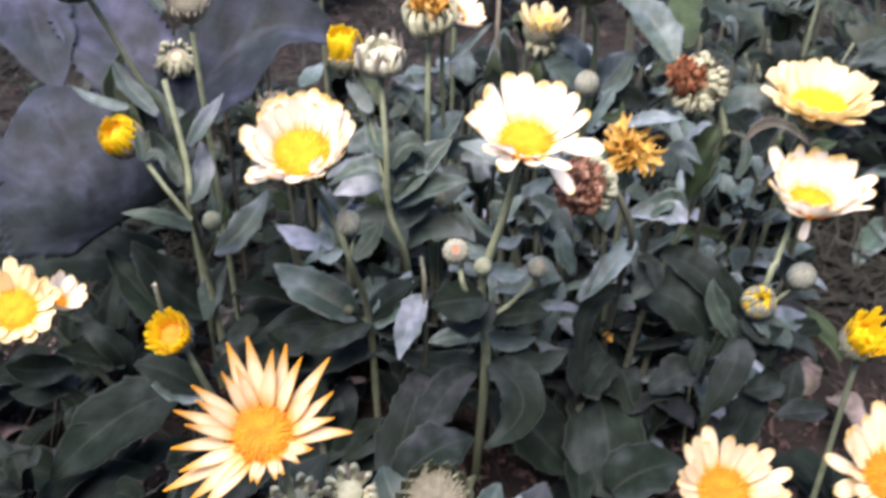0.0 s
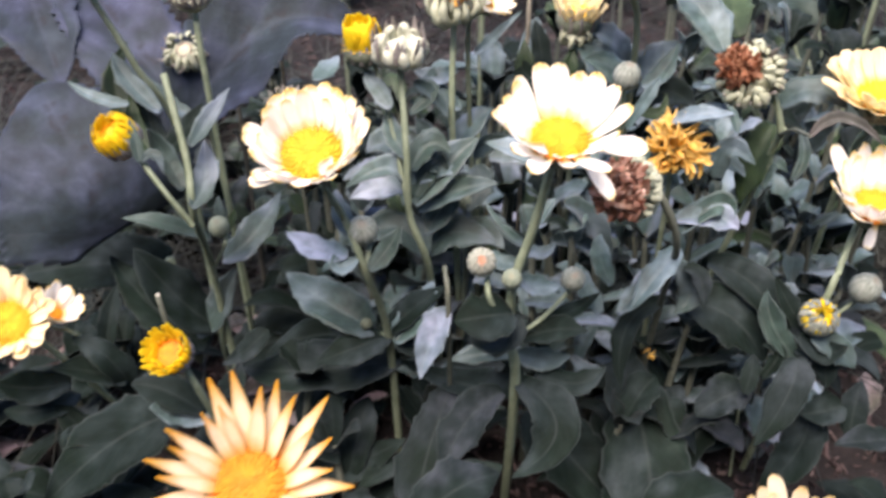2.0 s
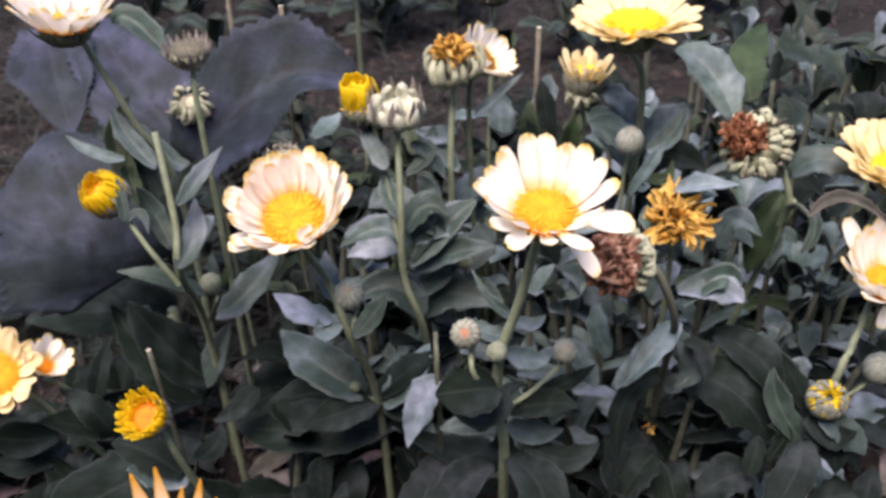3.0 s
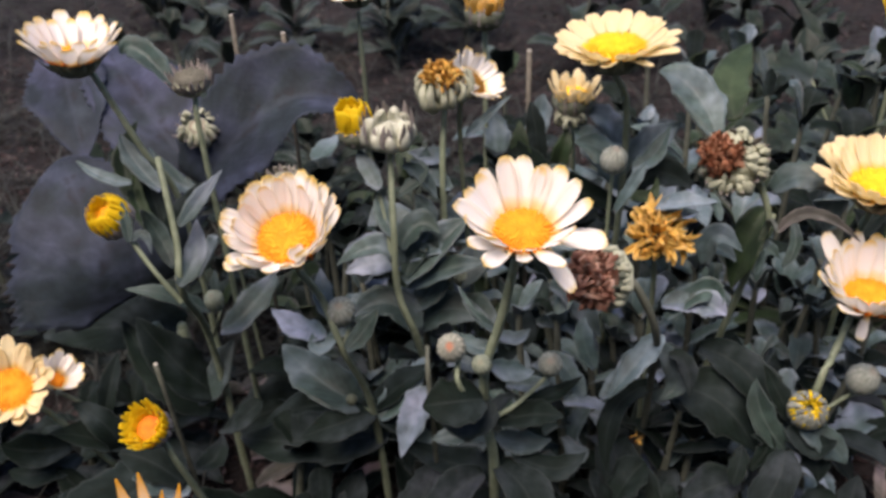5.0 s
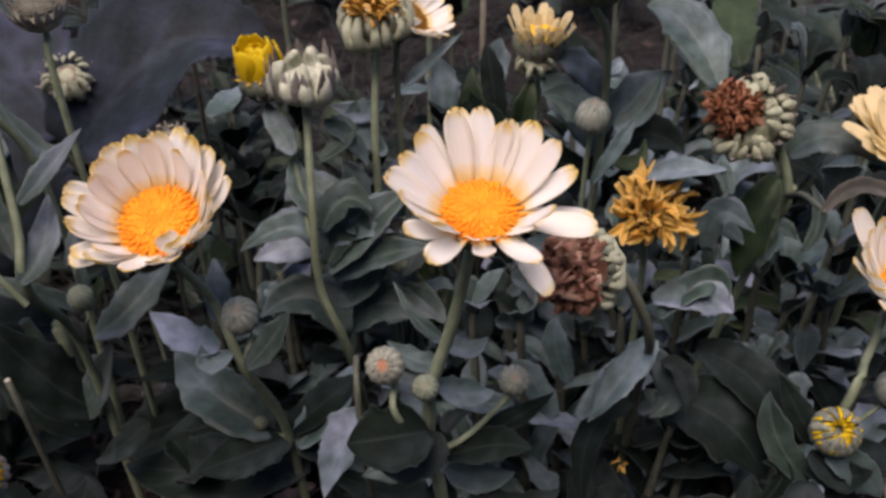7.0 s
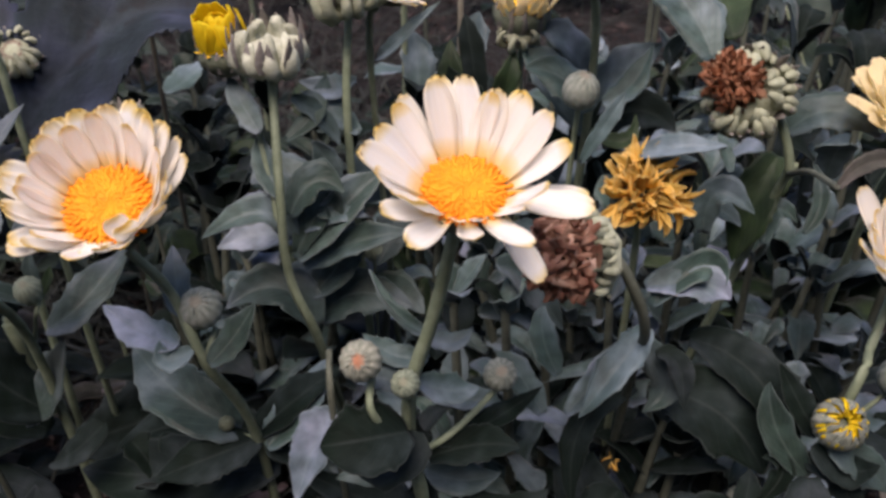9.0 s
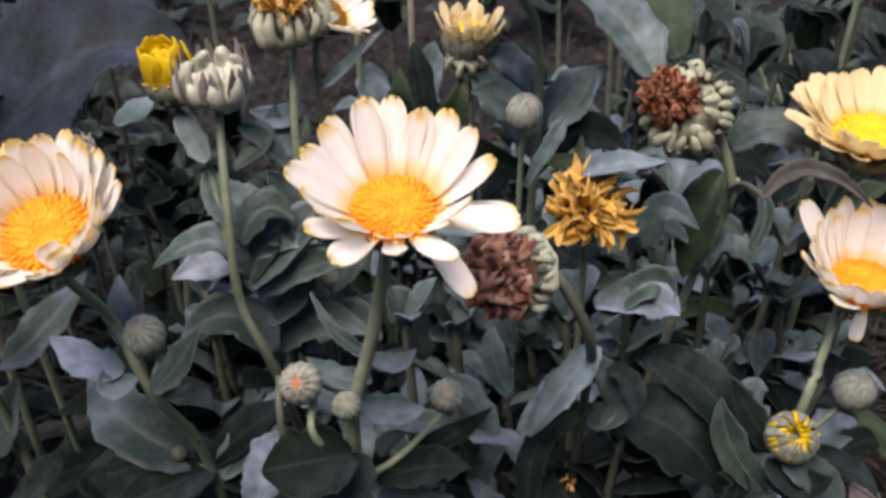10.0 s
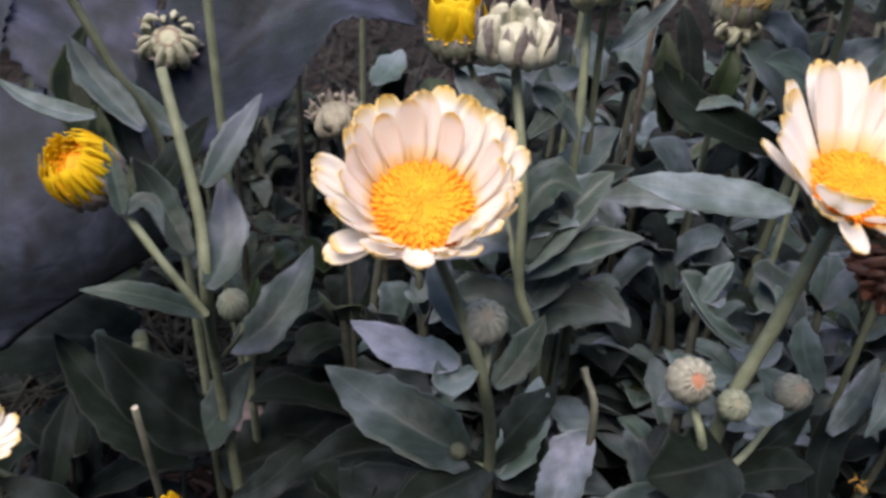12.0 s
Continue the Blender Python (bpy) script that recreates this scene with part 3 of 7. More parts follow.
def clump(head, r, count, material, seed, at=(0, 0, 0), squash=0.6, long=1.0, name="withered_petal", wide=1.0):
    """Dried petals crumpled together about a place on a head."""
    rng = random.Random(seed)
    kinds = [petal_mesh(r * f * long, r * w * wide, c, "notch", material, seed + i, 9, 4, t, 0.9) for i, (c, t, f, w) in enumerate(((1.4, 1.8, 0.9, 0.17), (2.6, -2.3, 1.1, 0.13), (0.8, 3.2, 0.75, 0.2), (3.3, 1.2, 1.2, 0.12)))]
    for n in range(count):
        d = Vector((rng.gauss(0, 1), rng.gauss(0, 1), abs(rng.gauss(0, 1)) * 0.8)).normalized()
        ob = new(name, kinds[rng.randrange(4)])
        ob.parent = head
        p = Vector(at) + Vector((d.x * r * 0.72, d.y * r * 0.72, d.z * r * squash)) * rng.uniform(0.72, 1.0)
        side = d.cross(Vector((rng.uniform(-1, 1), rng.uniform(-1, 1), rng.uniform(-1, 1)))).normalized()
        turn = Matrix((side, side.cross(d), -d)).transposed().to_4x4()
        k = rng.uniform(0.5, 1.1)
        ob.matrix_basis = Matrix.Translation(p - side * r * 0.3 * k) @ turn @ Euler((rng.uniform(-0.6, 0.6), rng.uniform(-0.5, 0.2), 0)).to_matrix().to_4x4() @ Matrix.Scale(k, 4)


def seed_head(parent, place, normal, r, seeds=17, rows=2, cap=None, cap_at=(0, 0, 0), cap_r=0.5, cap_n=30, fringe=14, fringe_rise=60, label="", seed=1, center=None, grain=1.0, fat=1.0, skin=None, tilt=0.0, core=0.62, body=1.0, fringe_at=0.72, wide=1.0, leafy_fringe=None):
    """A spent head: rings of curled seeds on a green base, with pointed sepals and maybe dried petals."""
    rng = random.Random(seed)
    m = facing(place, normal, seed)
    head = linked("seed_head", lathe("seed_head", [(r * 0.2 * body, -r * 0.62), (r * 0.55 * body, -r * 0.5), (r * 0.82 * body, -r * 0.2), (r * 0.7 * body, r * 0.1), (r * 0.3 * body, r * 0.24)], skin or SEED, 20, 0.04, 10), parent, m)
    tagged(head, label)
    kinds = [achene_mesh(r * 0.42 * grain * f, seed + i, skin or SEED, fat) for i, f in enumerate((1.0, 0.9, 1.12))]
    for row in range(rows):
        count = max(5, int(seeds * (1 - 0.38 * row)))
        for n in range(count):
            ob = new("seed", kinds[(n + row) % 3])
            ob.parent = head
            ob.matrix_basis = Matrix.Rotation(2 * math.pi * n / count + rng.uniform(-0.12, 0.12) + row * 0.2, 4, "Z") @ pose(r * (0.62 - 0.3 * row), 0, r * (0.02 + 0.2 * row) + rng.uniform(-0.06, 0.06) * r, rng.uniform(-12, 12), tilt + rng.uniform(-15, 15), rng.uniform(-12, 12)) @ Matrix.Scale(rng.uniform(0.88, 1.1), 4)
    if fringe:
        sepals(head, r * fringe_at, r * (0.85 if fringe_at < 1 else 1.15), fringe, radians(fringe_rise), leafy_fringe or SEPAL_TIP, seed, -r * 0.3)
    if center:
        ob = new("disc", disc_mesh(r * core, r * 0.1, center, seed, 260))
        ob.parent = head
        ob.matrix_basis = Matrix.Translation((0, 0, r * (0.35 * body - 0.15)))
    if cap:
        clump(head, r * cap_r, cap_n, cap, seed, (cap_at[0] * r, cap_at[1] * r, cap_at[2] * r), wide=wide)
    return head


def withered_flower(parent, place, normal, r, material, count=44, label="", seed=1):
    """A faded head: a ragged dome of dry, bent, pointed petals."""
    head = linked("flower_head", lathe("flower_head", [(r * 0.12, -r * 0.55), (r * 0.36, -r * 0.45), (r * 0.42, -r * 0.1), (r * 0.2, 0.05 * r)], CALYX, 18, 0.05, 9), parent, facing(place, normal, seed))
    tagged(head, label)
    rng = random.Random(seed)
    kinds = [petal_mesh(r * 0.52 * f, r * 0.62 * w, c, "notch" if i % 2 else "point", material, seed + i, 9, 4, t, 0.6) for i, (f, c, t, w) in enumerate(((1, 0.5, 0.4, 0.26), (0.85, -0.7, -0.7, 0.22), (1.12, 1.3, 0.8, 0.2), (0.75, -1.6, 1.2, 0.24), (0.9, 2.2, -1.5, 0.16)))]
    for n in range(count):
        s = math.sqrt((n + 0.5) / count)
        ob = new("withered_petal", kinds[rng.randrange(5)])
        ob.parent = head
        ob.matrix_basis = Matrix.Rotation(n * 2.39996 + rng.uniform(-0.3, 0.3), 4, "Z") @ pose(r * 0.42 * s, 0, r * 0.12 * (1 - s), rng.uniform(-60, 60), -(84 - 66 * s + rng.uniform(-24, 24)), rng.uniform(-35, 35)) @ Matrix.Scale(rng.uniform(0.5, 1.12), 4)
    return head


def leafy(parent, base, top, count, length, width, seed, material=None, low=0.05, high=0.9, rise=(10, 55), droop=0.25):
    """Leaves set spirally up a stalk from base to top."""
    rng = random.Random(seed)
    base, top = Vector(base), Vector(top)
    for n in range(count):
        s = low + (high - low) * (n + rng.uniform(0, 0.6)) / count
        p = base.lerp(top, s)
        az = n * 2.4 + rng.uniform(-0.5, 0.5) + seed
        el = radians(rng.uniform(*rise))
        L = length * rng.uniform(0.7, 1.15) * (1.15 - 0.55 * s)
        if n >= count - 3:
            p, el, L = base.lerp(top, 0.97 + 0.01 * (n - count + 3)), radians(rng.uniform(45, 75)), length * rng.uniform(0.35, 0.6)
        d = Vector((math.cos(az) * math.cos(el), math.sin(az) * math.cos(el), math.sin(el)))
        mid = p + d * L * 0.55
        tip = p + d * L + Vector((0, 0, -L * droop * rng.uniform(0.2, 1.6)))
        tip.z = max(tip.z, 0.004)
        mid.z = max(mid.z, 0.006)
        leaf(parent, p, mid, tip, width * rng.uniform(0.75, 1.2) * (1.1 - 0.4 * s), rng.choice(material) if isinstance(material, list) else material, (d.x * -0.6, d.y * -0.6 - 0.05, 0.8), rng.uniform(0.15, 0.45), rng.uniform(0.06, 0.24), rng.uniform(-0.5, 0.5), rng.choice((lance, lance, lance, lance, lance, spoon)), rows=20, across=6)



plant_a = thing("calendula_plant", (-0.0449, 0.4866, 0.0000), "grey-green calendula with one cream flower and a closed striped bud", "calendula plant", "calendulas in the bed")
stem(plant_a, 0.00211, 0.00161, (-0.0449, 0.4866, 0.0000), (-0.0481, 0.4708, 0.1317), (-0.0565, 0.4493, 0.1922), (-0.0652, 0.4549, 0.2179), (-0.0727, 0.4458, 0.2418))
flower(plant_a, (-0.0776, 0.4508, 0.2560), (-0.05, -0.44, 0.9), 0.0362, 0.0148, 46, 45, CREAM, curl=0.3, width=0.26, spin=0.05, droop=((-136, 16, 6, 0.85), (-92, 32, 20, 0.5, 1), (-84, 38, 30, 0.85, 0)), inner=0.12, lean=3, label="cupped cream flower with orange disc", seed=11)
stem(plant_a, 0.00112, 0.00107, (-0.0565, 0.4493, 0.1922), (-0.0540, 0.4592, 0.2002), name="stalk")
bud(plant_a, (-0.0570, 0.4562, 0.2112), (0.0, -0.55, 0.8), 0.0078, BUD, 1.0, "closed grey-green bud", 3)
stem(plant_a, 0.00074, 0.00067, (-0.0481, 0.4708, 0.1317), (-0.0599, 0.4716, 0.1371), name="stalk")
bud(plant_a, (-0.0599, 0.4706, 0.1411), (-0.2, -0.6, 0.7), 0.0034, CALYX, 1.0, "", 4)
leaf(plant_a, (-0.0646, 0.4493, 0.2008), (-0.0803, 0.4595, 0.1975), (-0.0984, 0.4733, 0.1995), 0.0141, LEAF_PALE, face=(0.07, -0.50, 0.86), fold=0.35, wave=0.1, twist=-0.28)
leaf(plant_a, (-0.0629, 0.4547, 0.2089), (-0.0682, 0.4689, 0.2118), (-0.0726, 0.4854, 0.2180), 0.0109, LEAF_MID, face=(0.06, -0.52, 0.85), fold=0.19, wave=0.08, twist=0.37)
leaf(plant_a, (-0.0540, 0.4451, 0.1951), (-0.0455, 0.4505, 0.2032), (-0.0382, 0.4571, 0.2132), 0.0107, LEAF_MID, face=(0.03, -0.51, 0.86), fold=0.19, wave=0.12, twist=-0.1)
leaf(plant_a, (-0.0595, 0.4484, 0.1996), (-0.0680, 0.4462, 0.1961), (-0.0713, 0.4502, 0.2019), 0.0094, LEAF_PALE, face=(0.06, -0.50, 0.87), fold=0.32, wave=0.14, twist=-0.06)
leaf(plant_a, (-0.0550, 0.4736, 0.1356), (-0.0796, 0.4811, 0.1458), (-0.1099, 0.5163, 0.1432), 0.0269, LEAF_MID, face=(0.06, -0.47, 0.88), fold=0.32, wave=0.1, twist=-0.04)
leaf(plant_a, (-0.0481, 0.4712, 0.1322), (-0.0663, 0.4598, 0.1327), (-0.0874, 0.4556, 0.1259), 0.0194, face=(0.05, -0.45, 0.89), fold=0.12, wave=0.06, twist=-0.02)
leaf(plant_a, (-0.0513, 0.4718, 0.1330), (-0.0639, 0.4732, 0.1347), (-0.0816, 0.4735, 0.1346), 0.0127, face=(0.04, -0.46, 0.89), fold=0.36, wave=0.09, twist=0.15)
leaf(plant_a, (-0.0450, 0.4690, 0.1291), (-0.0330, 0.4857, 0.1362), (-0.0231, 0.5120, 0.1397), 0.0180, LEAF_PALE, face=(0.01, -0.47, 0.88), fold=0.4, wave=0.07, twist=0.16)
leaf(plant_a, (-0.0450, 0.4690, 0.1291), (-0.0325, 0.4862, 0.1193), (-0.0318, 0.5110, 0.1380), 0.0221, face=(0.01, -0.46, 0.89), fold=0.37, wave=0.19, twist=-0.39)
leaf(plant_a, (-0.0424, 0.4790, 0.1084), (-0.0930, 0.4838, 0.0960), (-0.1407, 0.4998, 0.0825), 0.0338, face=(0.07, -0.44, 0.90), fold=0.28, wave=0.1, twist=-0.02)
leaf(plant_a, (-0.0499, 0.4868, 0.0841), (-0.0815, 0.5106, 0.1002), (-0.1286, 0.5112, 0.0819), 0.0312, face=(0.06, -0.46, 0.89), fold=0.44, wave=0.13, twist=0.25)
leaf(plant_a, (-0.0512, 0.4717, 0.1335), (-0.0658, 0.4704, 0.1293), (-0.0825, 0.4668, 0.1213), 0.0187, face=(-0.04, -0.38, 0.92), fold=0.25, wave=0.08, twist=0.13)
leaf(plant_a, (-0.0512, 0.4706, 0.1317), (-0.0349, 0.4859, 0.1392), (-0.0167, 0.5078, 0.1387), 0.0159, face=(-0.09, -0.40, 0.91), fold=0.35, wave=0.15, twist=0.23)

plant_b = thing("calendula_plant", (0.0198, 0.4645, 0.0000), "grey-green calendula with one wide cream flower and three round buds", "calendula plant", "calendulas in the bed")
stem(plant_b, 0.00266, 0.00208, (0.0198, 0.4645, 0.0000), (0.0198, 0.4395, 0.1253), (0.0159, 0.4375, 0.1578), (0.0155, 0.4345, 0.1930), (0.0235, 0.4360, 0.2242), (0.0300, 0.4355, 0.2580))
flower(plant_b, (0.0326, 0.4338, 0.2717), (0.02, -0.29, 0.96), 0.0372, 0.0130, 30, 37, CREAM, curl=0.22, width=0.245, spin=0.05, droop=((-92, 38, 40, 0.58, 1), (-95, 18, 44, 0.85, 0), (-48, -42, 8, 0.95), (-16, -4, 8, 1.0)), inner=0.12, lean=10, label="wide cream flower with ochre petal tips", seed=5)
stem(plant_b, 0.00141, 0.00128, (0.0159, 0.4375, 0.1578), (0.0039, 0.4218, 0.1945), (0.0030, 0.4340, 0.2000), name="stalk")
bud(plant_b, (0.0000, 0.4300, 0.2100), (-0.05, -0.72, 0.65), 0.0074, BUD_RED, 1.0, "pale bud with reddish tip", 5)
stem(plant_b, 0.00104, 0.00096, (0.0159, 0.4375, 0.1578), (0.0154, 0.4316, 0.1954), name="stalk")
bud(plant_b, (0.0144, 0.4286, 0.2014), (-0.1, -0.6, 0.7), 0.0052, BUD_GREEN, 1.05, "", 6)
stem(plant_b, 0.00126, 0.00112, (0.0159, 0.4375, 0.1578), (0.0304, 0.4422, 0.1651), (0.0477, 0.4568, 0.1737), name="stalk")
bud(plant_b, (0.0477, 0.4538, 0.1827), (0.0, -0.6, 0.75), 0.0066, BUD, 1.05, "closed grey-green bud", 7)
leaf(plant_b, (0.0177, 0.4382, 0.1944), (0.0286, 0.4398, 0.1881), (0.0397, 0.4440, 0.1858), 0.0126, LEAF_PALE, face=(-0.08, -0.48, 0.87), fold=0.4, wave=0.13, twist=-0.12)
leaf(plant_b, (0.0154, 0.4242, 0.1842), (0.0011, 0.4157, 0.1890), (-0.0133, 0.4147, 0.1871), 0.0251, face=(-0.04, -0.47, 0.88), fold=0.15, wave=0.13, twist=-0.17)
leaf(plant_b, (0.0173, 0.4314, 0.1770), (0.0102, 0.4252, 0.1677), (-0.0066, 0.4255, 0.1676), 0.0188, face=(-0.05, -0.46, 0.89), fold=0.27, wave=0.05, twist=-0.31)
leaf(plant_b, (-0.0154, 0.4625, 0.1567), (-0.0236, 0.4583, 0.1415), (-0.0304, 0.4457, 0.1227), 0.0178, LEAF_PALE, face=(-0.00, -0.46, 0.89), fold=0.3, wave=0.06, twist=0.6)
leaf(plant_b, (0.0217, 0.4371, 0.1574), (0.0391, 0.4396, 0.1616), (0.0551, 0.4388, 0.1610), 0.0143, face=(-0.09, -0.46, 0.88), fold=0.3, wave=0.14, twist=0.11)
leaf(plant_b, (0.0246, 0.4398, 0.1615), (0.0450, 0.4516, 0.1615), (0.0654, 0.4660, 0.1656), 0.0100, face=(-0.09, -0.47, 0.88), fold=0.4, wave=0.13, twist=0.07)
leaf(plant_b, (0.0219, 0.4432, 0.2119), (0.0096, 0.4476, 0.2179), (0.0023, 0.4550, 0.2285), 0.0061, LEAF_PALE, face=(-0.05, -0.52, 0.86), fold=0.9, wave=0.13, twist=1.6)
leaf(plant_b, (0.0205, 0.4428, 0.2112), (0.0137, 0.4452, 0.2145), (0.0042, 0.4508, 0.2224), 0.0061, LEAF_PALE, face=(-0.06, -0.51, 0.86), fold=0.7, wave=0.1, twist=0.39)
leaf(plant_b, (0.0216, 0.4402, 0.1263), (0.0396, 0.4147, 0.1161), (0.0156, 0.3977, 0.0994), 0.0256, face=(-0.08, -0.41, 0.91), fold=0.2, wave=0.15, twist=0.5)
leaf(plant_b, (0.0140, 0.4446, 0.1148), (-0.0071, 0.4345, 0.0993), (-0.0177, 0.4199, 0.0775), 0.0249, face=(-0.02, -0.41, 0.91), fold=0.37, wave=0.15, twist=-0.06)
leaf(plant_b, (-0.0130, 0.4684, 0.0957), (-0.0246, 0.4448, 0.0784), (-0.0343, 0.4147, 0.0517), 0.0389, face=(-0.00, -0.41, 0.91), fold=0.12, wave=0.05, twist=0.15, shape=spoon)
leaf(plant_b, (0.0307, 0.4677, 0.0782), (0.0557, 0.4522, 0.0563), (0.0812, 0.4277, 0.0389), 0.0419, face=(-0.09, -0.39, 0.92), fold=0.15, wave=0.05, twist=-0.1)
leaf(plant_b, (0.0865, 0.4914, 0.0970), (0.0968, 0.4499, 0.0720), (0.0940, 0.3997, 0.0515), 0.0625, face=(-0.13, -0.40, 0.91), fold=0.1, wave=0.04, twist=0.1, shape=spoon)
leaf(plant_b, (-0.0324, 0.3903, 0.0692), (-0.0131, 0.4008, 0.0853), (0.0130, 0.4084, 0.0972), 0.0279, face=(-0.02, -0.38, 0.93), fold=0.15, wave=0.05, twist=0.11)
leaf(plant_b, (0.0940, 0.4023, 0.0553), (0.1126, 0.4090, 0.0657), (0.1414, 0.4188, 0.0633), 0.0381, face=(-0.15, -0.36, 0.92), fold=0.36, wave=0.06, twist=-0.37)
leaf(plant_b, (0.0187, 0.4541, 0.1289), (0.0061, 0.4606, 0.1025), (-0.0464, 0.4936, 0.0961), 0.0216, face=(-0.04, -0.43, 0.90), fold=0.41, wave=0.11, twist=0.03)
leaf(plant_b, (0.0202, 0.4502, 0.2048), (0.0300, 0.4485, 0.2025), (0.0370, 0.4512, 0.2067), 0.0075, LEAF_PALE, face=(-0.08, -0.50, 0.86), fold=0.17, wave=0.09, twist=-0.01)
leaf(plant_b, (0.0215, 0.4455, 0.1979), (0.0090, 0.4465, 0.1989), (-0.0008, 0.4506, 0.2046), 0.0094, LEAF_PALE, face=(-0.05, -0.50, 0.87), fold=0.33, wave=0.18, twist=-0.08)
leaf(plant_b, (0.0173, 0.4392, 0.1886), (0.0047, 0.4418, 0.1920), (-0.0031, 0.4408, 0.1903), 0.0094, LEAF_PALE, face=(-0.04, -0.49, 0.87), fold=0.29, wave=0.1, twist=-0.06)
leaf(plant_b, (0.0254, 0.4633, 0.1604), (0.0421, 0.4630, 0.1605), (0.0496, 0.4595, 0.1555), 0.0102, LEAF_PALE, face=(-0.09, -0.47, 0.88), fold=0.36, wave=0.13, twist=-0.29)
leaf(plant_b, (0.0208, 0.4489, 0.1391), (0.0344, 0.4461, 0.1354), (0.0495, 0.4475, 0.1380), 0.0136, LEAF_MID, face=(-0.07, -0.44, 0.89), fold=0.18, wave=0.06, twist=-0.07)
leaf(plant_b, (0.0178, 0.4481, 0.1378), (0.0011, 0.4484, 0.1377), (-0.0140, 0.4469, 0.1351), 0.0122, LEAF_MID, face=(-0.03, -0.45, 0.89), fold=0.34, wave=0.12, twist=-0.19)
leaf(plant_b, (0.0666, 0.4667, 0.1499), (0.0574, 0.4756, 0.1626), (0.0482, 0.4809, 0.1702), 0.0118, LEAF_PALE, face=(-0.10, -0.48, 0.87), fold=0.2, wave=0.09, twist=0.0)
leaf(plant_b, (0.0728, 0.4753, 0.1627), (0.0667, 0.4841, 0.1754), (0.0674, 0.4910, 0.1856), 0.0118, LEAF_PALE, face=(-0.11, -0.49, 0.86), fold=0.37, wave=0.2, twist=-0.36)
leaf(plant_b, (0.0758, 0.4666, 0.1500), (0.0882, 0.4750, 0.1628), (0.0945, 0.4819, 0.1731), 0.0104, LEAF_PALE, face=(-0.14, -0.48, 0.87), fold=0.29, wave=0.14, twist=0.31)
leaf(plant_b, (0.0313, 0.4427, 0.1304), (0.0525, 0.4390, 0.1255), (0.0677, 0.4438, 0.1332), 0.0149, LEAF_SHADED, face=(-0.10, -0.43, 0.90), fold=0.32, wave=0.19, twist=-0.29)
stem(plant_b, 0.00133, 0.00128, (-0.0130, 0.4875, 0.0000), (-0.0151, 0.4612, 0.1546), (-0.0170, 0.4755, 0.1756), cut=True, name="stub", label="cut stalk", material=STEM_DULL)

plant_j = thing("calendula_plant", (-0.1473, 0.5215, 0.0000), "calendula with a cut stalk and an opening yellow bud", "calendula plant", "calendulas in the bed")
stem(plant_j, 0.00223, 0.00161, (-0.1473, 0.5215, 0.0000), (-0.1513, 0.5115, 0.1472), (-0.1417, 0.4672, 0.2131), (-0.1431, 0.4762, 0.2386), (-0.1535, 0.4979, 0.2755), cut=True, label="cut pale green stalk")
stem(plant_j, 0.00136, 0.00121, (-0.1423, 0.4645, 0.2091), (-0.1523, 0.4623, 0.2304), (-0.1613, 0.4666, 0.2442), (-0.1656, 0.4760, 0.2468), name="stalk")
domed_bud(plant_j, (-0.1739, 0.4742, 0.2538), (-0.30, -0.5, 0.8), 0.0105, "opening yellow bud", 8, rows=7, count=44, arch=1.0, squat=1.1, thinness=0.13, hollow=0.3, core=DISC)
stem(plant_j, 0.00087, 0.0008, (-0.1493, 0.5115, 0.1512), (-0.1380, 0.4974, 0.1751), (-0.1389, 0.5052, 0.1766), name="stalk")
bud(plant_j, (-0.1409, 0.5032, 0.1836), (0.0, -0.5, 0.85), 0.0062, BUD_GREEN, 1.05, "closed pale green bud", 9, 0)
leaf(plant_j, (-0.1409, 0.4778, 0.2464), (-0.1341, 0.4943, 0.2530), (-0.1263, 0.5122, 0.2618), 0.0095, LEAF_MID, face=(0.14, -0.56, 0.82), fold=0.44, wave=0.19, twist=-0.26)
leaf(plant_j, (-0.1402, 0.4609, 0.2216), (-0.1359, 0.4775, 0.2284), (-0.1394, 0.4975, 0.2399), 0.0134, LEAF_MID, face=(0.15, -0.53, 0.84), fold=0.42, wave=0.12, twist=-0.16)
leaf(plant_j, (-0.1520, 0.5219, 0.1625), (-0.1734, 0.5151, 0.1783), (-0.1974, 0.5130, 0.1834), 0.0101, LEAF_MID, face=(0.17, -0.50, 0.85), fold=0.27, wave=0.12, twist=0.1)
leaf(plant_j, (-0.1454, 0.5157, 0.1535), (-0.1282, 0.5228, 0.1645), (-0.1155, 0.5544, 0.1758), 0.0185, LEAF_MID, face=(0.12, -0.50, 0.86), fold=0.3, wave=0.11, twist=-0.17)
leaf(plant_j, (-0.1465, 0.4745, 0.2236), (-0.1569, 0.4851, 0.2388), (-0.1622, 0.4829, 0.2531), 0.0108, LEAF_MID, face=(0.17, -0.54, 0.83), fold=0.22, wave=0.06, twist=-0.05)
leaf(plant_j, (-0.1612, 0.4627, 0.2456), (-0.1633, 0.4680, 0.2534), (-0.1665, 0.4746, 0.2629), 0.0060, LEAF_MID, face=(0.19, -0.54, 0.82), fold=0.44, wave=0.06, twist=0.21)
leaf(plant_j, (-0.1601, 0.4630, 0.2460), (-0.1539, 0.4648, 0.2490), (-0.1499, 0.4595, 0.2412), 0.0054, LEAF_MID, face=(0.18, -0.54, 0.83), fold=0.37, wave=0.16, twist=0.35)
leaf(plant_j, (-0.1370, 0.5023, 0.1823), (-0.1401, 0.5071, 0.1893), (-0.1413, 0.5130, 0.1978), 0.0063, LEAF_MID, face=(0.14, -0.51, 0.85), fold=0.2, wave=0.15, twist=-0.32)
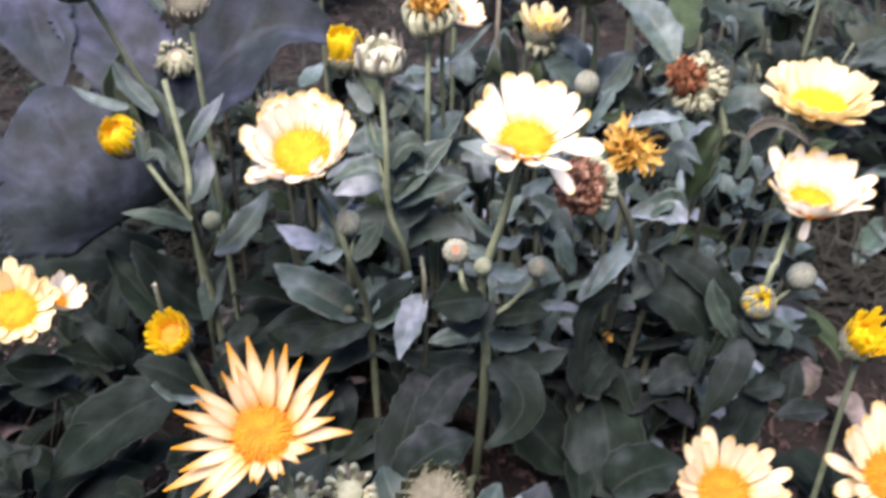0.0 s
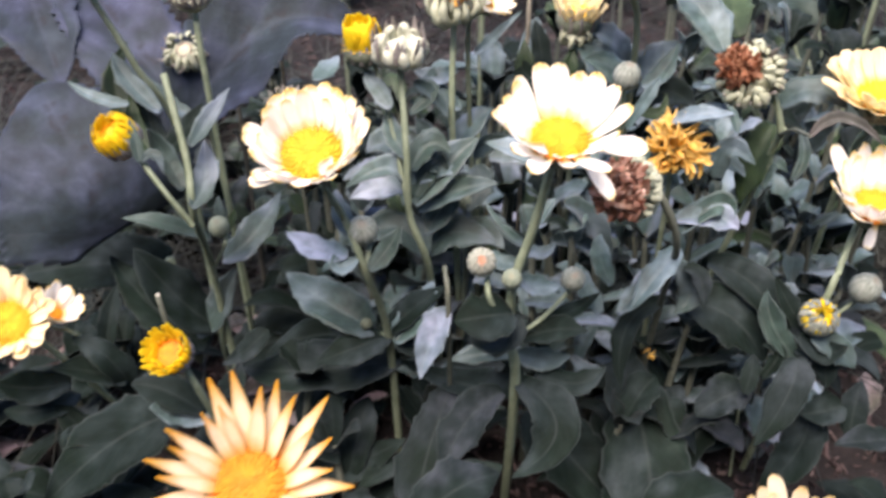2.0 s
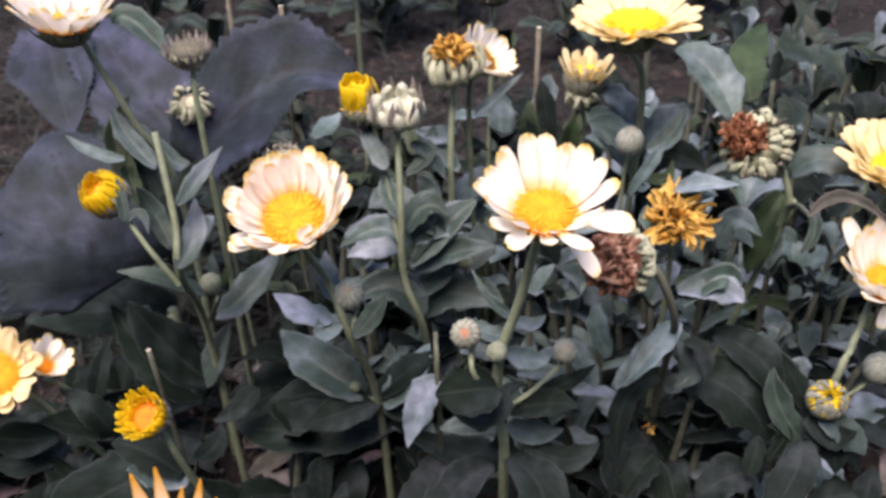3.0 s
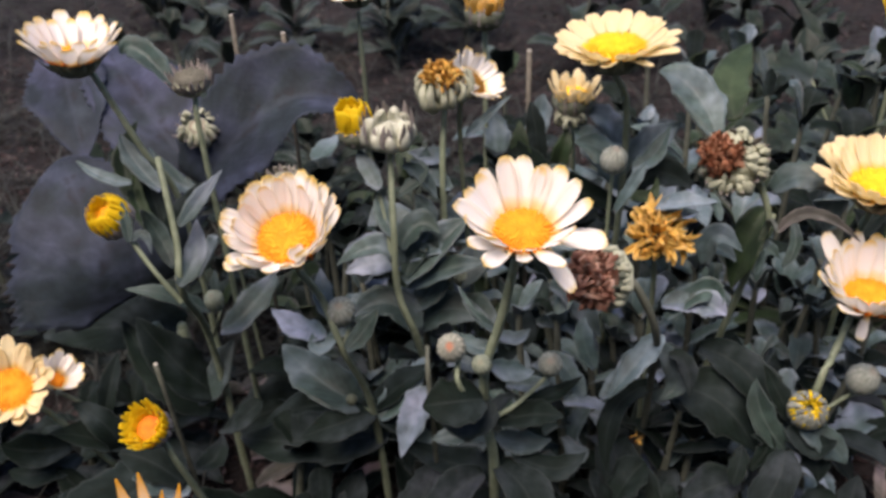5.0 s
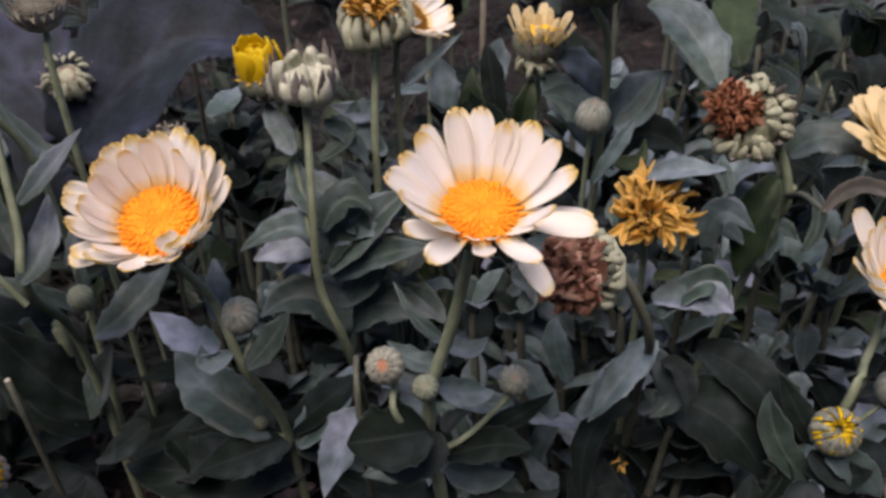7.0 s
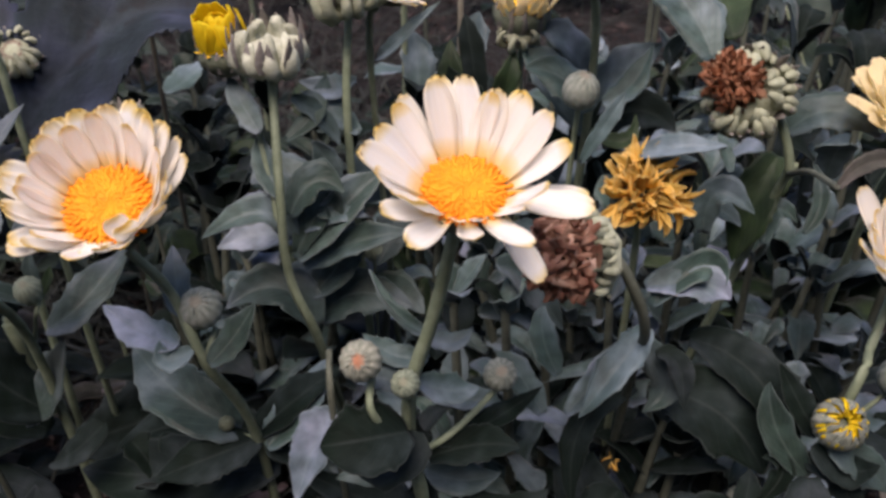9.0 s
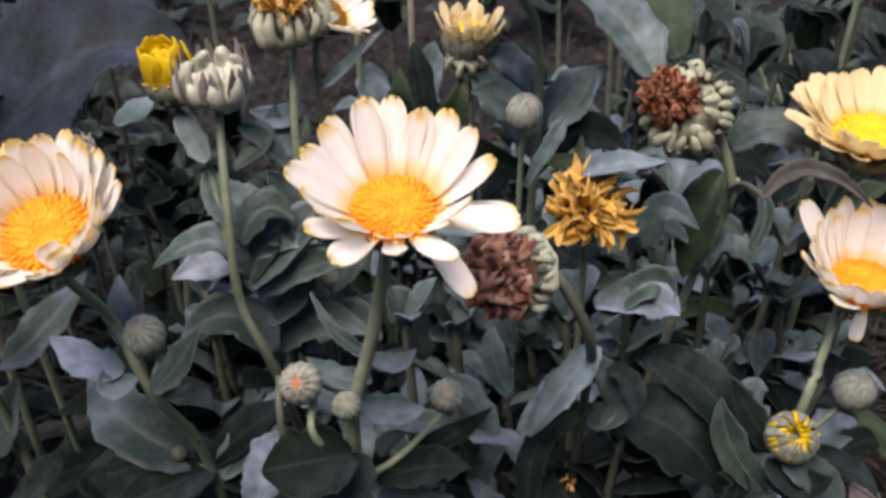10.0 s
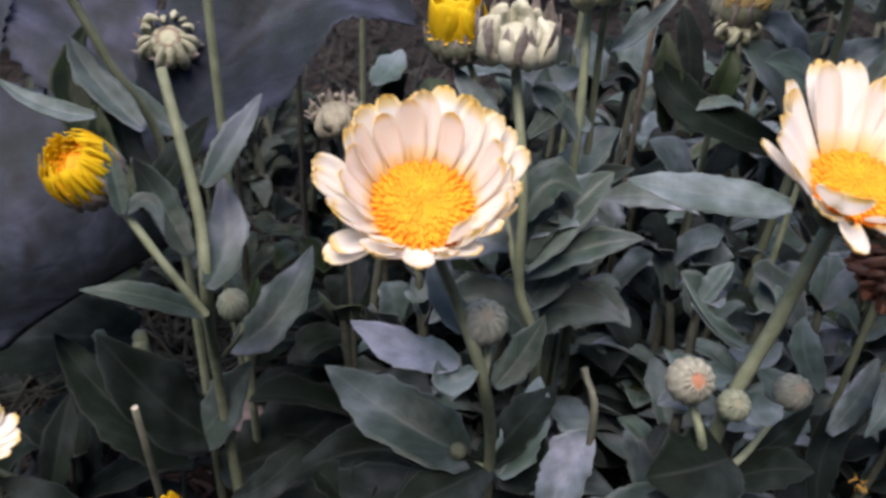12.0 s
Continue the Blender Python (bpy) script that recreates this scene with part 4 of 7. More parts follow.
leaf(plant_j, (-0.1361, 0.5023, 0.1823), (-0.1335, 0.5053, 0.1868), (-0.1323, 0.5088, 0.1919), 0.0049, LEAF_GREEN, face=(0.13, -0.51, 0.85), fold=0.29, wave=0.19, twist=-0.16)
leaf(plant_j, (-0.1605, 0.5336, 0.1793), (-0.1470, 0.5268, 0.2053), (-0.1438, 0.5303, 0.2106), 0.0078, LEAF_PALE, face=(0.14, -0.53, 0.83), fold=0.15, wave=0.1, twist=0.1)
leaf(plant_j, (-0.1570, 0.5172, 0.1021), (-0.1758, 0.5122, 0.1296), (-0.1944, 0.5120, 0.1643), 0.0302, LEAF_SHADED, face=(0.16, -0.47, 0.87), fold=0.2, wave=0.05, twist=-0.34)
leaf(plant_j, (-0.1692, 0.5145, 0.0977), (-0.1522, 0.5170, 0.1197), (-0.1378, 0.5128, 0.1494), 0.0200, LEAF_MID, face=(0.13, -0.47, 0.87), fold=0.2, wave=0.05, twist=-0.18)
leaf(plant_j, (-0.1696, 0.5338, 0.0728), (-0.1997, 0.5388, 0.0969), (-0.2304, 0.5598, 0.1267), 0.0292, face=(0.17, -0.46, 0.87), fold=0.3, wave=0.05, twist=0.29)
leaf(plant_j, (-0.2072, 0.4706, 0.1208), (-0.2039, 0.4821, 0.1379), (-0.2001, 0.4923, 0.1529), 0.0128, face=(0.20, -0.45, 0.87), fold=0.5, wave=0.12, twist=-0.05)
leaf(plant_j, (-0.1466, 0.4901, 0.0981), (-0.1344, 0.4848, 0.1085), (-0.1195, 0.4923, 0.1201), 0.0170, face=(0.12, -0.44, 0.89), fold=0.15, wave=0.04, twist=-0.1, shape=spoon)
leaf(plant_j, (-0.1631, 0.5450, 0.0538), (-0.1227, 0.5607, 0.0604), (-0.0886, 0.5857, 0.0805), 0.0434, face=(0.09, -0.46, 0.89), fold=0.1, wave=0.17, twist=-0.14)
stem(plant_j, 0.00149, 0.00134, (-0.1713, 0.4983, 0.0000), (-0.1773, 0.4883, 0.1483), cut=True, name="stub", label="cut stalk", material=STEM_DULL)

plant_o = thing("calendula_plant", (-0.0183, 0.5703, 0.0000), "calendula with a green seed head and a yellow half-open flower", "calendula plant", "calendulas in the bed")
stem(plant_o, 0.00211, 0.00167, (-0.0183, 0.5703, 0.0000), (-0.0251, 0.5125, 0.1431), (-0.0359, 0.5109, 0.1848), (-0.0373, 0.5171, 0.2241), (-0.0403, 0.5423, 0.2642))
seed_head(plant_o, (-0.0403, 0.5403, 0.2722), (0.0, -0.12, 1.0), 0.0117, 9, 2, fringe=18, fringe_rise=74, fringe_at=1.22, label="pale whitish-green seed head", seed=21, grain=1.15, fat=1.5, skin=SEED_WHITE)
stem(plant_o, 0.00136, 0.00121, (-0.0359, 0.5109, 0.1848), (-0.0476, 0.5396, 0.2355), (-0.0557, 0.5560, 0.2584), name="stalk")
opening_bud(plant_o, (-0.0607, 0.5530, 0.2704), (-0.12, -0.25, 1.0), 0.0112, "half-open yellow flower", 22, 79, 34, 1.5, pw=0.95, bend=1.35)
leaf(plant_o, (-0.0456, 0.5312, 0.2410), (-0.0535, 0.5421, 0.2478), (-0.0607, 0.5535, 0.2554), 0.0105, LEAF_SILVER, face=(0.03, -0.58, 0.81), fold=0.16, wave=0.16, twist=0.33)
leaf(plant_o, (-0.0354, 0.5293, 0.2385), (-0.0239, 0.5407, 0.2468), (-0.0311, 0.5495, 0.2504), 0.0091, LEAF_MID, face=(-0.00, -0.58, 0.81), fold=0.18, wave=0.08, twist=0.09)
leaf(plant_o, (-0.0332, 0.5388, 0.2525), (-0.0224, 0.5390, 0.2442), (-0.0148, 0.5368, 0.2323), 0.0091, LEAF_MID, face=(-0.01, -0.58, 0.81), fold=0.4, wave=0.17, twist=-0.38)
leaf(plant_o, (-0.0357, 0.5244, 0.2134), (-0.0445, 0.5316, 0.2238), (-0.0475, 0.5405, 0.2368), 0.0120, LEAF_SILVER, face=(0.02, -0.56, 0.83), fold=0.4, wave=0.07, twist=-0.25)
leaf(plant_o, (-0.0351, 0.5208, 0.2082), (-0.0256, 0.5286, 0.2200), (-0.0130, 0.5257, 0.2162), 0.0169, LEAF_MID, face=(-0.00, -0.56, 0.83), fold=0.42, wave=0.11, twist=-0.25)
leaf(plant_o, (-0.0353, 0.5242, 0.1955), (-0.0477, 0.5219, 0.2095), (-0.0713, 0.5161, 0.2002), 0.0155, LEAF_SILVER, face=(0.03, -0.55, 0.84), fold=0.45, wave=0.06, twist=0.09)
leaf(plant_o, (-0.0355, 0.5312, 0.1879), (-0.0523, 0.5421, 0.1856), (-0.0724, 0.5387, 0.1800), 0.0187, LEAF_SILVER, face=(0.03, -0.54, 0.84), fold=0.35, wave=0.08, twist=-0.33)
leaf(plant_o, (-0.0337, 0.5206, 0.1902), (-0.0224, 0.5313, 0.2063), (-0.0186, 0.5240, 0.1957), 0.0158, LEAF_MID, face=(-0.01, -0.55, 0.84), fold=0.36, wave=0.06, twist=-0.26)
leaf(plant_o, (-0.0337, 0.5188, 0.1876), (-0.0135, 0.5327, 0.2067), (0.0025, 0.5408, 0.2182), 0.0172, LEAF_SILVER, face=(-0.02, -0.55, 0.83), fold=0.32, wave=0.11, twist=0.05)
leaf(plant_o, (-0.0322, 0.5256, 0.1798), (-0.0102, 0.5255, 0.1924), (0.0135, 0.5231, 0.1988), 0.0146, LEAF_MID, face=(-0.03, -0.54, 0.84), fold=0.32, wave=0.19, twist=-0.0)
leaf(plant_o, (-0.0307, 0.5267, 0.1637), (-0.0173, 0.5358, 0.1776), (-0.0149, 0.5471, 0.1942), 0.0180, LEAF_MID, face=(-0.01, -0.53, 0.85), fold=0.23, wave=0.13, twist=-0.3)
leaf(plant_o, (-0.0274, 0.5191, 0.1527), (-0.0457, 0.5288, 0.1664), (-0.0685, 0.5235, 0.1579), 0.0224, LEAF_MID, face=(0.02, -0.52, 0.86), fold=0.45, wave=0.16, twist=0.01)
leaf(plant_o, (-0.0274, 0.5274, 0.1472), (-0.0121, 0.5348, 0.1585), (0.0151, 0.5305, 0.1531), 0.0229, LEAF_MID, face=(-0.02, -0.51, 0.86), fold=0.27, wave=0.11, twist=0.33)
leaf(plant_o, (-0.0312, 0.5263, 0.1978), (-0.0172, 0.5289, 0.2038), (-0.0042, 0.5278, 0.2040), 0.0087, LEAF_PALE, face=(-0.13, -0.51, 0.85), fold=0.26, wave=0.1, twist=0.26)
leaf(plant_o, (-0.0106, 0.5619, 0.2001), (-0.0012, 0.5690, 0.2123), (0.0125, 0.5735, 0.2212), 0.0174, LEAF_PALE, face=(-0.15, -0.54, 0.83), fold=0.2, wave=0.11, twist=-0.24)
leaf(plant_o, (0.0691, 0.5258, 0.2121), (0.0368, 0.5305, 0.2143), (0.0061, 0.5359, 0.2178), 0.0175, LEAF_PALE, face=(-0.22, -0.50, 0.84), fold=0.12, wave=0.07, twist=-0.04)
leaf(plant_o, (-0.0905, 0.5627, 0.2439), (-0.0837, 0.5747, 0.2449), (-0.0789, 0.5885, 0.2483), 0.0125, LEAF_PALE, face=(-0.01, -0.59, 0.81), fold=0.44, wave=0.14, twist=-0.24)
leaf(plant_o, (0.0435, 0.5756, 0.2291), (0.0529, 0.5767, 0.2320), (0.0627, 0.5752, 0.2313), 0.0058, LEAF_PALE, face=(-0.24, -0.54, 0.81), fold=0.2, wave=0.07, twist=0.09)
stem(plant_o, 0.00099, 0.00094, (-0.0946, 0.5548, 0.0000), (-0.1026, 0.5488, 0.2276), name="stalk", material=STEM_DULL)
seed_head(plant_o, (-0.1046, 0.5448, 0.2396), (-0.1, -0.3, 0.9), 0.0085, 9, 1, fringe=14, fringe_rise=35, label="small open seed head", seed=24, skin=SEED_SHADED, fat=1.2)
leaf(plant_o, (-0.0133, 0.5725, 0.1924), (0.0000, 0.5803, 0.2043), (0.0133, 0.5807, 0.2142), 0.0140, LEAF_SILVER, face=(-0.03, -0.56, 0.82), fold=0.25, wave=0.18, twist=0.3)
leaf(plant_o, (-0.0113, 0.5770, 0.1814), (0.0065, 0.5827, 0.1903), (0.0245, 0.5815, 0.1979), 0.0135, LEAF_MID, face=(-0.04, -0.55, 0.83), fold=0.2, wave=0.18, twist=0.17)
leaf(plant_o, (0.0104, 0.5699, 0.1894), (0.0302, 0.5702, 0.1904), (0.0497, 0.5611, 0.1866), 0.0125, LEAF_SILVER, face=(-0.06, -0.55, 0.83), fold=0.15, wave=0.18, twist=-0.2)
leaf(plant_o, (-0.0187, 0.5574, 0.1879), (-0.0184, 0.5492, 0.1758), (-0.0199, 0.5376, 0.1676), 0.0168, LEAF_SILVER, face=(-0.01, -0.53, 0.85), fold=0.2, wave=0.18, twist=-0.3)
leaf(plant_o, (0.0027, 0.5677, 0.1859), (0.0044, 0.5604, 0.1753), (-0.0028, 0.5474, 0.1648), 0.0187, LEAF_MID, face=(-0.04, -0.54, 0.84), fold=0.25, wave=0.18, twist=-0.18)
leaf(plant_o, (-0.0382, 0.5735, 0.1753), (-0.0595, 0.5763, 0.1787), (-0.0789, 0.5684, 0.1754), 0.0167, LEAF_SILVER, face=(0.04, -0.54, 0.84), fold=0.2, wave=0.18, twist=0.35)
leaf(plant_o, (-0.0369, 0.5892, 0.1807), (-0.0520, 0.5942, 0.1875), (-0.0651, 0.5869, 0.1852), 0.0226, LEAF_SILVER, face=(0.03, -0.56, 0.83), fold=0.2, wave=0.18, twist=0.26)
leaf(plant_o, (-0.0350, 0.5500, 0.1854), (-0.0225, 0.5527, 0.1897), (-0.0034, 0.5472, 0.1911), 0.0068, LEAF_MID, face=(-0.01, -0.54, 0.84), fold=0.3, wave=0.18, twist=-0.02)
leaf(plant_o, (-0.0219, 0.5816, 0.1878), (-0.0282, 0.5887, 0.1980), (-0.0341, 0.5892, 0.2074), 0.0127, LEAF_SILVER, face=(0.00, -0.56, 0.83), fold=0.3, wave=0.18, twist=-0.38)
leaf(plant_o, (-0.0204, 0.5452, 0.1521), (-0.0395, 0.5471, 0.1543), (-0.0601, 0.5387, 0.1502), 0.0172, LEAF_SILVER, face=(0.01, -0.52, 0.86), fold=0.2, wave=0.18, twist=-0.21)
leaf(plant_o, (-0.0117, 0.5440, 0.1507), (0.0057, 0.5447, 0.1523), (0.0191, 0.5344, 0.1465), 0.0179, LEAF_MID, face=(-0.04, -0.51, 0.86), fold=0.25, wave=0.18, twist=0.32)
stem(plant_o, 0.00074, 0.00067, (-0.0043, 0.5655, 0.0000), (-0.0043, 0.5555, 0.1617), name="stalk")
bud(plant_o, (-0.0043, 0.5555, 0.1677), (0.0, -0.4, 0.9), 0.0052, BUD_GREEN, 1.05, "small green bud", 23)

plant_t = thing("calendula_plant", (-0.0039, 0.5811, 0.0000), "calendula with a spent seed head and a browned white flower", "calendula plant", "calendulas in the bed")
stem(plant_t, 0.00198, 0.00154, (-0.0039, 0.5811, 0.0000), (-0.0120, 0.5484, 0.2153), (-0.0109, 0.5641, 0.2829))
seed_head(plant_t, (-0.0109, 0.5581, 0.2899), (-0.1, -0.15, 1.0), 0.0145, 14, 2, WITHER, (0.2, -0.15, 0.55), 1.15, 80, label="seed head with dried orange petals", seed=31)
stem(plant_t, 0.00149, 0.00134, (0.0101, 0.5824, 0.0000), (-0.0029, 0.5673, 0.2468), (0.0004, 0.5714, 0.2812), name="stalk")
flower(plant_t, (0.0038, 0.5694, 0.2882), (0.6, -0.25, 0.7), 0.0225, 0.0085, 28, 34, CREAM, curl=0.4, width=0.24, disc_mat=WITHER, label="fading white flower with brown disc", seed=32)
leaf(plant_t, (-0.0093, 0.5581, 0.2510), (-0.0188, 0.5657, 0.2442), (-0.0342, 0.5675, 0.2473), 0.0137, LEAF_PALE, face=(0.04, -0.57, 0.82), fold=0.27, wave=0.06, twist=-0.33)
leaf(plant_t, (-0.0077, 0.5473, 0.2329), (-0.0219, 0.5625, 0.2389), (-0.0219, 0.5688, 0.2494), 0.0124, LEAF_PALE, face=(0.04, -0.56, 0.82), fold=0.2, wave=0.19, twist=0.04)
leaf(plant_t, (-0.0003, 0.5628, 0.2587), (0.0087, 0.5573, 0.2690), (0.0262, 0.5657, 0.2828), 0.0066, LEAF_PALE, face=(0.00, -0.59, 0.81), fold=0.39, wave=0.19, twist=-0.22)

plant_l = thing("calendula_plant", (0.1074, 0.5257, 0.0000), "spent calendula with a brown seed head and a withered orange flower", "calendula plant", "calendulas in the bed")
stem(plant_l, 0.00198, 0.00187, (0.1074, 0.5257, 0.0000), (0.1048, 0.4862, 0.1516), (0.0998, 0.4622, 0.1976), (0.0899, 0.4579, 0.2233), (0.0834, 0.4637, 0.2307), material=STEM_DULL)
seed_head(plant_l, (0.0724, 0.4557, 0.2337), (-0.72, -0.5, 0.3), 0.0165, 34, 2, BROWN, (0.0, 0.0, 0.42), 1.36, 250, 26, 66, label="brown crumpled seed head", seed=41, grain=0.55, fat=0.95, body=1.1, wide=1.25, leafy_fringe=CALYX)
stem(plant_l, 0.00161, 0.00134, (0.1060, 0.5152, 0.0000), (0.1040, 0.5062, 0.1825), (0.1020, 0.5022, 0.2205), name="stalk")
withered_flower(plant_l, (0.1020, 0.5002, 0.2325), (0.1, -0.5, 0.8), 0.0255, WITHER, 150, "withered orange flower", 42)
leaf(plant_l, (0.1056, 0.4776, 0.1850), (0.0924, 0.4620, 0.1793), (0.0775, 0.4514, 0.1633), 0.0139, LEAF_PALE, face=(-0.15, -0.48, 0.86), fold=0.25, wave=0.12, twist=0.3)
leaf(plant_l, (0.1101, 0.4945, 0.1388), (0.0849, 0.4779, 0.1313), (0.0818, 0.4580, 0.1021), 0.0137, face=(-0.13, -0.45, 0.88), fold=0.3, wave=0.12, twist=0.2)
leaf(plant_l, (0.1022, 0.4835, 0.1757), (0.1174, 0.4809, 0.1546), (0.1079, 0.4740, 0.1442), 0.0155, LEAF_MID, face=(-0.17, -0.47, 0.87), fold=0.38, wave=0.12, twist=-0.01)
leaf(plant_l, (0.1199, 0.4934, 0.1376), (0.1443, 0.4795, 0.1357), (0.1609, 0.4657, 0.1159), 0.0331, LEAF_SHADED, face=(-0.19, -0.45, 0.87), fold=0.2, wave=0.12, twist=-0.24)
leaf(plant_l, (0.1331, 0.5058, 0.1561), (0.1588, 0.4883, 0.1491), (0.1698, 0.4614, 0.1277), 0.0238, LEAF_SHADED, face=(-0.21, -0.46, 0.86), fold=0.32, wave=0.15, twist=0.1)
leaf(plant_l, (0.0483, 0.5001, 0.1983), (0.0624, 0.5040, 0.1868), (0.0776, 0.5006, 0.1645), 0.0162, LEAF_MID, face=(-0.11, -0.51, 0.85), fold=0.28, wave=0.14, twist=0.02)
leaf(plant_l, (0.0419, 0.4973, 0.1762), (0.0610, 0.5045, 0.1697), (0.0774, 0.5043, 0.1522), 0.0151, LEAF_MID, face=(-0.10, -0.50, 0.86), fold=0.45, wave=0.06, twist=-0.07)
leaf(plant_l, (0.1105, 0.4918, 0.1850), (0.1306, 0.5002, 0.1979), (0.1390, 0.4945, 0.1898), 0.0153, LEAF_PALE, face=(-0.19, -0.51, 0.84), fold=0.5, wave=0.08, twist=1.0)
leaf(plant_l, (0.1182, 0.5189, 0.2071), (0.1356, 0.5222, 0.2125), (0.1488, 0.5171, 0.2055), 0.0127, LEAF_PALE, face=(-0.19, -0.53, 0.83), fold=0.5, wave=0.05, twist=0.16)
leaf(plant_l, (0.1013, 0.5155, 0.2195), (0.1050, 0.5051, 0.2397), (0.1228, 0.5064, 0.2423), 0.0133, LEAF_PALE, face=(-0.17, -0.55, 0.82), fold=0.23, wave=0.17, twist=-0.32)
leaf(plant_l, (0.1102, 0.5146, 0.2005), (0.0977, 0.5255, 0.2161), (0.0945, 0.5300, 0.2226), 0.0177, LEAF_PALE, face=(-0.15, -0.54, 0.83), fold=0.39, wave=0.13, twist=-0.38)
leaf(plant_l, (0.1077, 0.4958, 0.1907), (0.1288, 0.4966, 0.1925), (0.1414, 0.4926, 0.1870), 0.0174, LEAF_PALE, face=(-0.15, -0.47, 0.87), fold=0.4, wave=0.14, twist=0.8)
leaf(plant_l, (0.1302, 0.5078, 0.2090), (0.1331, 0.5078, 0.2268), (0.1474, 0.5032, 0.2205), 0.0145, LEAF_PALE, face=(-0.17, -0.51, 0.84), fold=0.6, wave=0.19, twist=0.28)
leaf(plant_l, (0.1580, 0.5131, 0.1999), (0.1627, 0.5207, 0.2112), (0.1718, 0.5179, 0.2074), 0.0112, LEAF_PALE, face=(-0.21, -0.50, 0.84), fold=0.5, wave=0.12, twist=-0.04)
leaf(plant_l, (0.1114, 0.4793, 0.1699), (0.1202, 0.4766, 0.1662), (0.1222, 0.4667, 0.1516), 0.0109, face=(-0.14, -0.43, 0.89), fold=0.4, wave=0.18, twist=0.24)

plant_m = thing("calendula_plant", (0.1328, 0.5634, 0.0000), "calendula with a nodding half-brown seed head", "calendula plant", "calendulas in the bed")
stem(plant_m, 0.00198, 0.00161, (0.1328, 0.5634, 0.0000), (0.1607, 0.5225, 0.2128), (0.1604, 0.5125, 0.2336), (0.1551, 0.5150, 0.2513), (0.1468, 0.5214, 0.2665))
seed_head(plant_m, (0.1388, 0.5134, 0.2665), (-0.15, -0.85, 0.5), 0.015, 21, 2, CRISP, (-0.22, 0.45, 0.4), 1.1, 170, 30, 46, label="seed head half covered with brown petals", seed=51, grain=0.9, fat=1.15, body=1.12, wide=1.5)
stem(plant_m, 0.00124, 0.00114, (0.0817, 0.5585, 0.0000), (0.0817, 0.5485, 0.1970), (0.0817, 0.5415, 0.2480), name="stalk")
bud(plant_m, (0.0817, 0.5385, 0.2560), (0.1, -0.3, 0.95), 0.0078, BUD, 1.0, "closed grey bud", 52)
leaf(plant_m, (0.0828, 0.5305, 0.2276), (0.0927, 0.5313, 0.2468), (0.0994, 0.5374, 0.2559), 0.0074, LEAF_PALE, face=(-0.10, -0.56, 0.82), fold=0.44, wave=0.16, twist=0.28)
leaf(plant_m, (0.0867, 0.5512, 0.2402), (0.0776, 0.5593, 0.2518), (0.0613, 0.5623, 0.2556), 0.0183, LEAF_PALE, face=(-0.07, -0.59, 0.81), fold=0.19, wave=0.2, twist=-0.09)
leaf(plant_m, (0.0937, 0.5536, 0.2440), (0.1055, 0.5573, 0.2498), (0.1150, 0.5670, 0.2642), 0.0115, LEAF_PALE, face=(-0.12, -0.58, 0.81), fold=0.23, wave=0.2, twist=-0.34)
leaf(plant_m, (0.0889, 0.5472, 0.2344), (0.1028, 0.5443, 0.2306), (0.1077, 0.5507, 0.2402), 0.0078, LEAF_GREEN, face=(-0.11, -0.55, 0.83), fold=0.26, wave=0.08, twist=0.34)
leaf(plant_m, (0.1000, 0.5175, 0.2390), (0.1105, 0.5010, 0.2507), (0.1308, 0.5009, 0.2512), 0.0100, LEAF_PALE, face=(-0.14, -0.54, 0.83), fold=0.3, wave=0.14, twist=0.03)
leaf(plant_m, (0.1317, 0.4954, 0.2431), (0.1298, 0.5000, 0.2498), (0.1268, 0.5035, 0.2549), 0.0050, LEAF_PALE, face=(-0.18, -0.54, 0.83), fold=0.22, wave=0.12, twist=0.31)
leaf(plant_m, (0.1704, 0.5074, 0.2087), (0.1772, 0.5148, 0.2197), (0.1741, 0.5236, 0.2325), 0.0075, LEAF_MID, face=(-0.23, -0.50, 0.84), fold=0.6, wave=0.14, twist=-0.22)
leaf(plant_m, (0.1643, 0.5338, 0.2294), (0.1547, 0.5232, 0.2136), (0.1486, 0.5177, 0.1876), 0.0213, LEAF_GREEN, face=(-0.21, -0.52, 0.83), fold=0.43, wave=0.15, twist=0.4)
leaf(plant_m, (0.1675, 0.5391, 0.2373), (0.1822, 0.5348, 0.2492), (0.2008, 0.5283, 0.2404), 0.0174, LEAF_MID, face=(-0.25, -0.54, 0.80), fold=0.22, wave=0.11, twist=0.14)
leaf(plant_m, (0.1411, 0.5649, 0.2582), (0.1284, 0.5883, 0.2779), (0.1099, 0.5930, 0.2858), 0.0241, LEAF_PALE, face=(-0.15, -0.59, 0.79), fold=0.2, wave=0.07, twist=-0.13)
leaf(plant_m, (0.1531, 0.5790, 0.2621), (0.1557, 0.6109, 0.2764), (0.1715, 0.6405, 0.2868), 0.0215, LEAF_GREEN, face=(-0.18, -0.59, 0.79), fold=0.22, wave=0.13, twist=0.04)
leaf(plant_m, (0.1412, 0.4359, 0.2713), (0.1565, 0.4411, 0.2774), (0.1802, 0.4453, 0.2612), 0.0062, LEAF_DRY, face=(0.0, -0.6, 0.8), fold=0.5, wave=0.2, twist=0.5, label="withered brown leaf")
stem(plant_m, 0.00112, 0.00094, (0.1604, 0.5123, 0.2332), (0.1508, 0.4761, 0.2543), (0.1412, 0.4359, 0.2713), name="stalk", material=STEM_DULL)

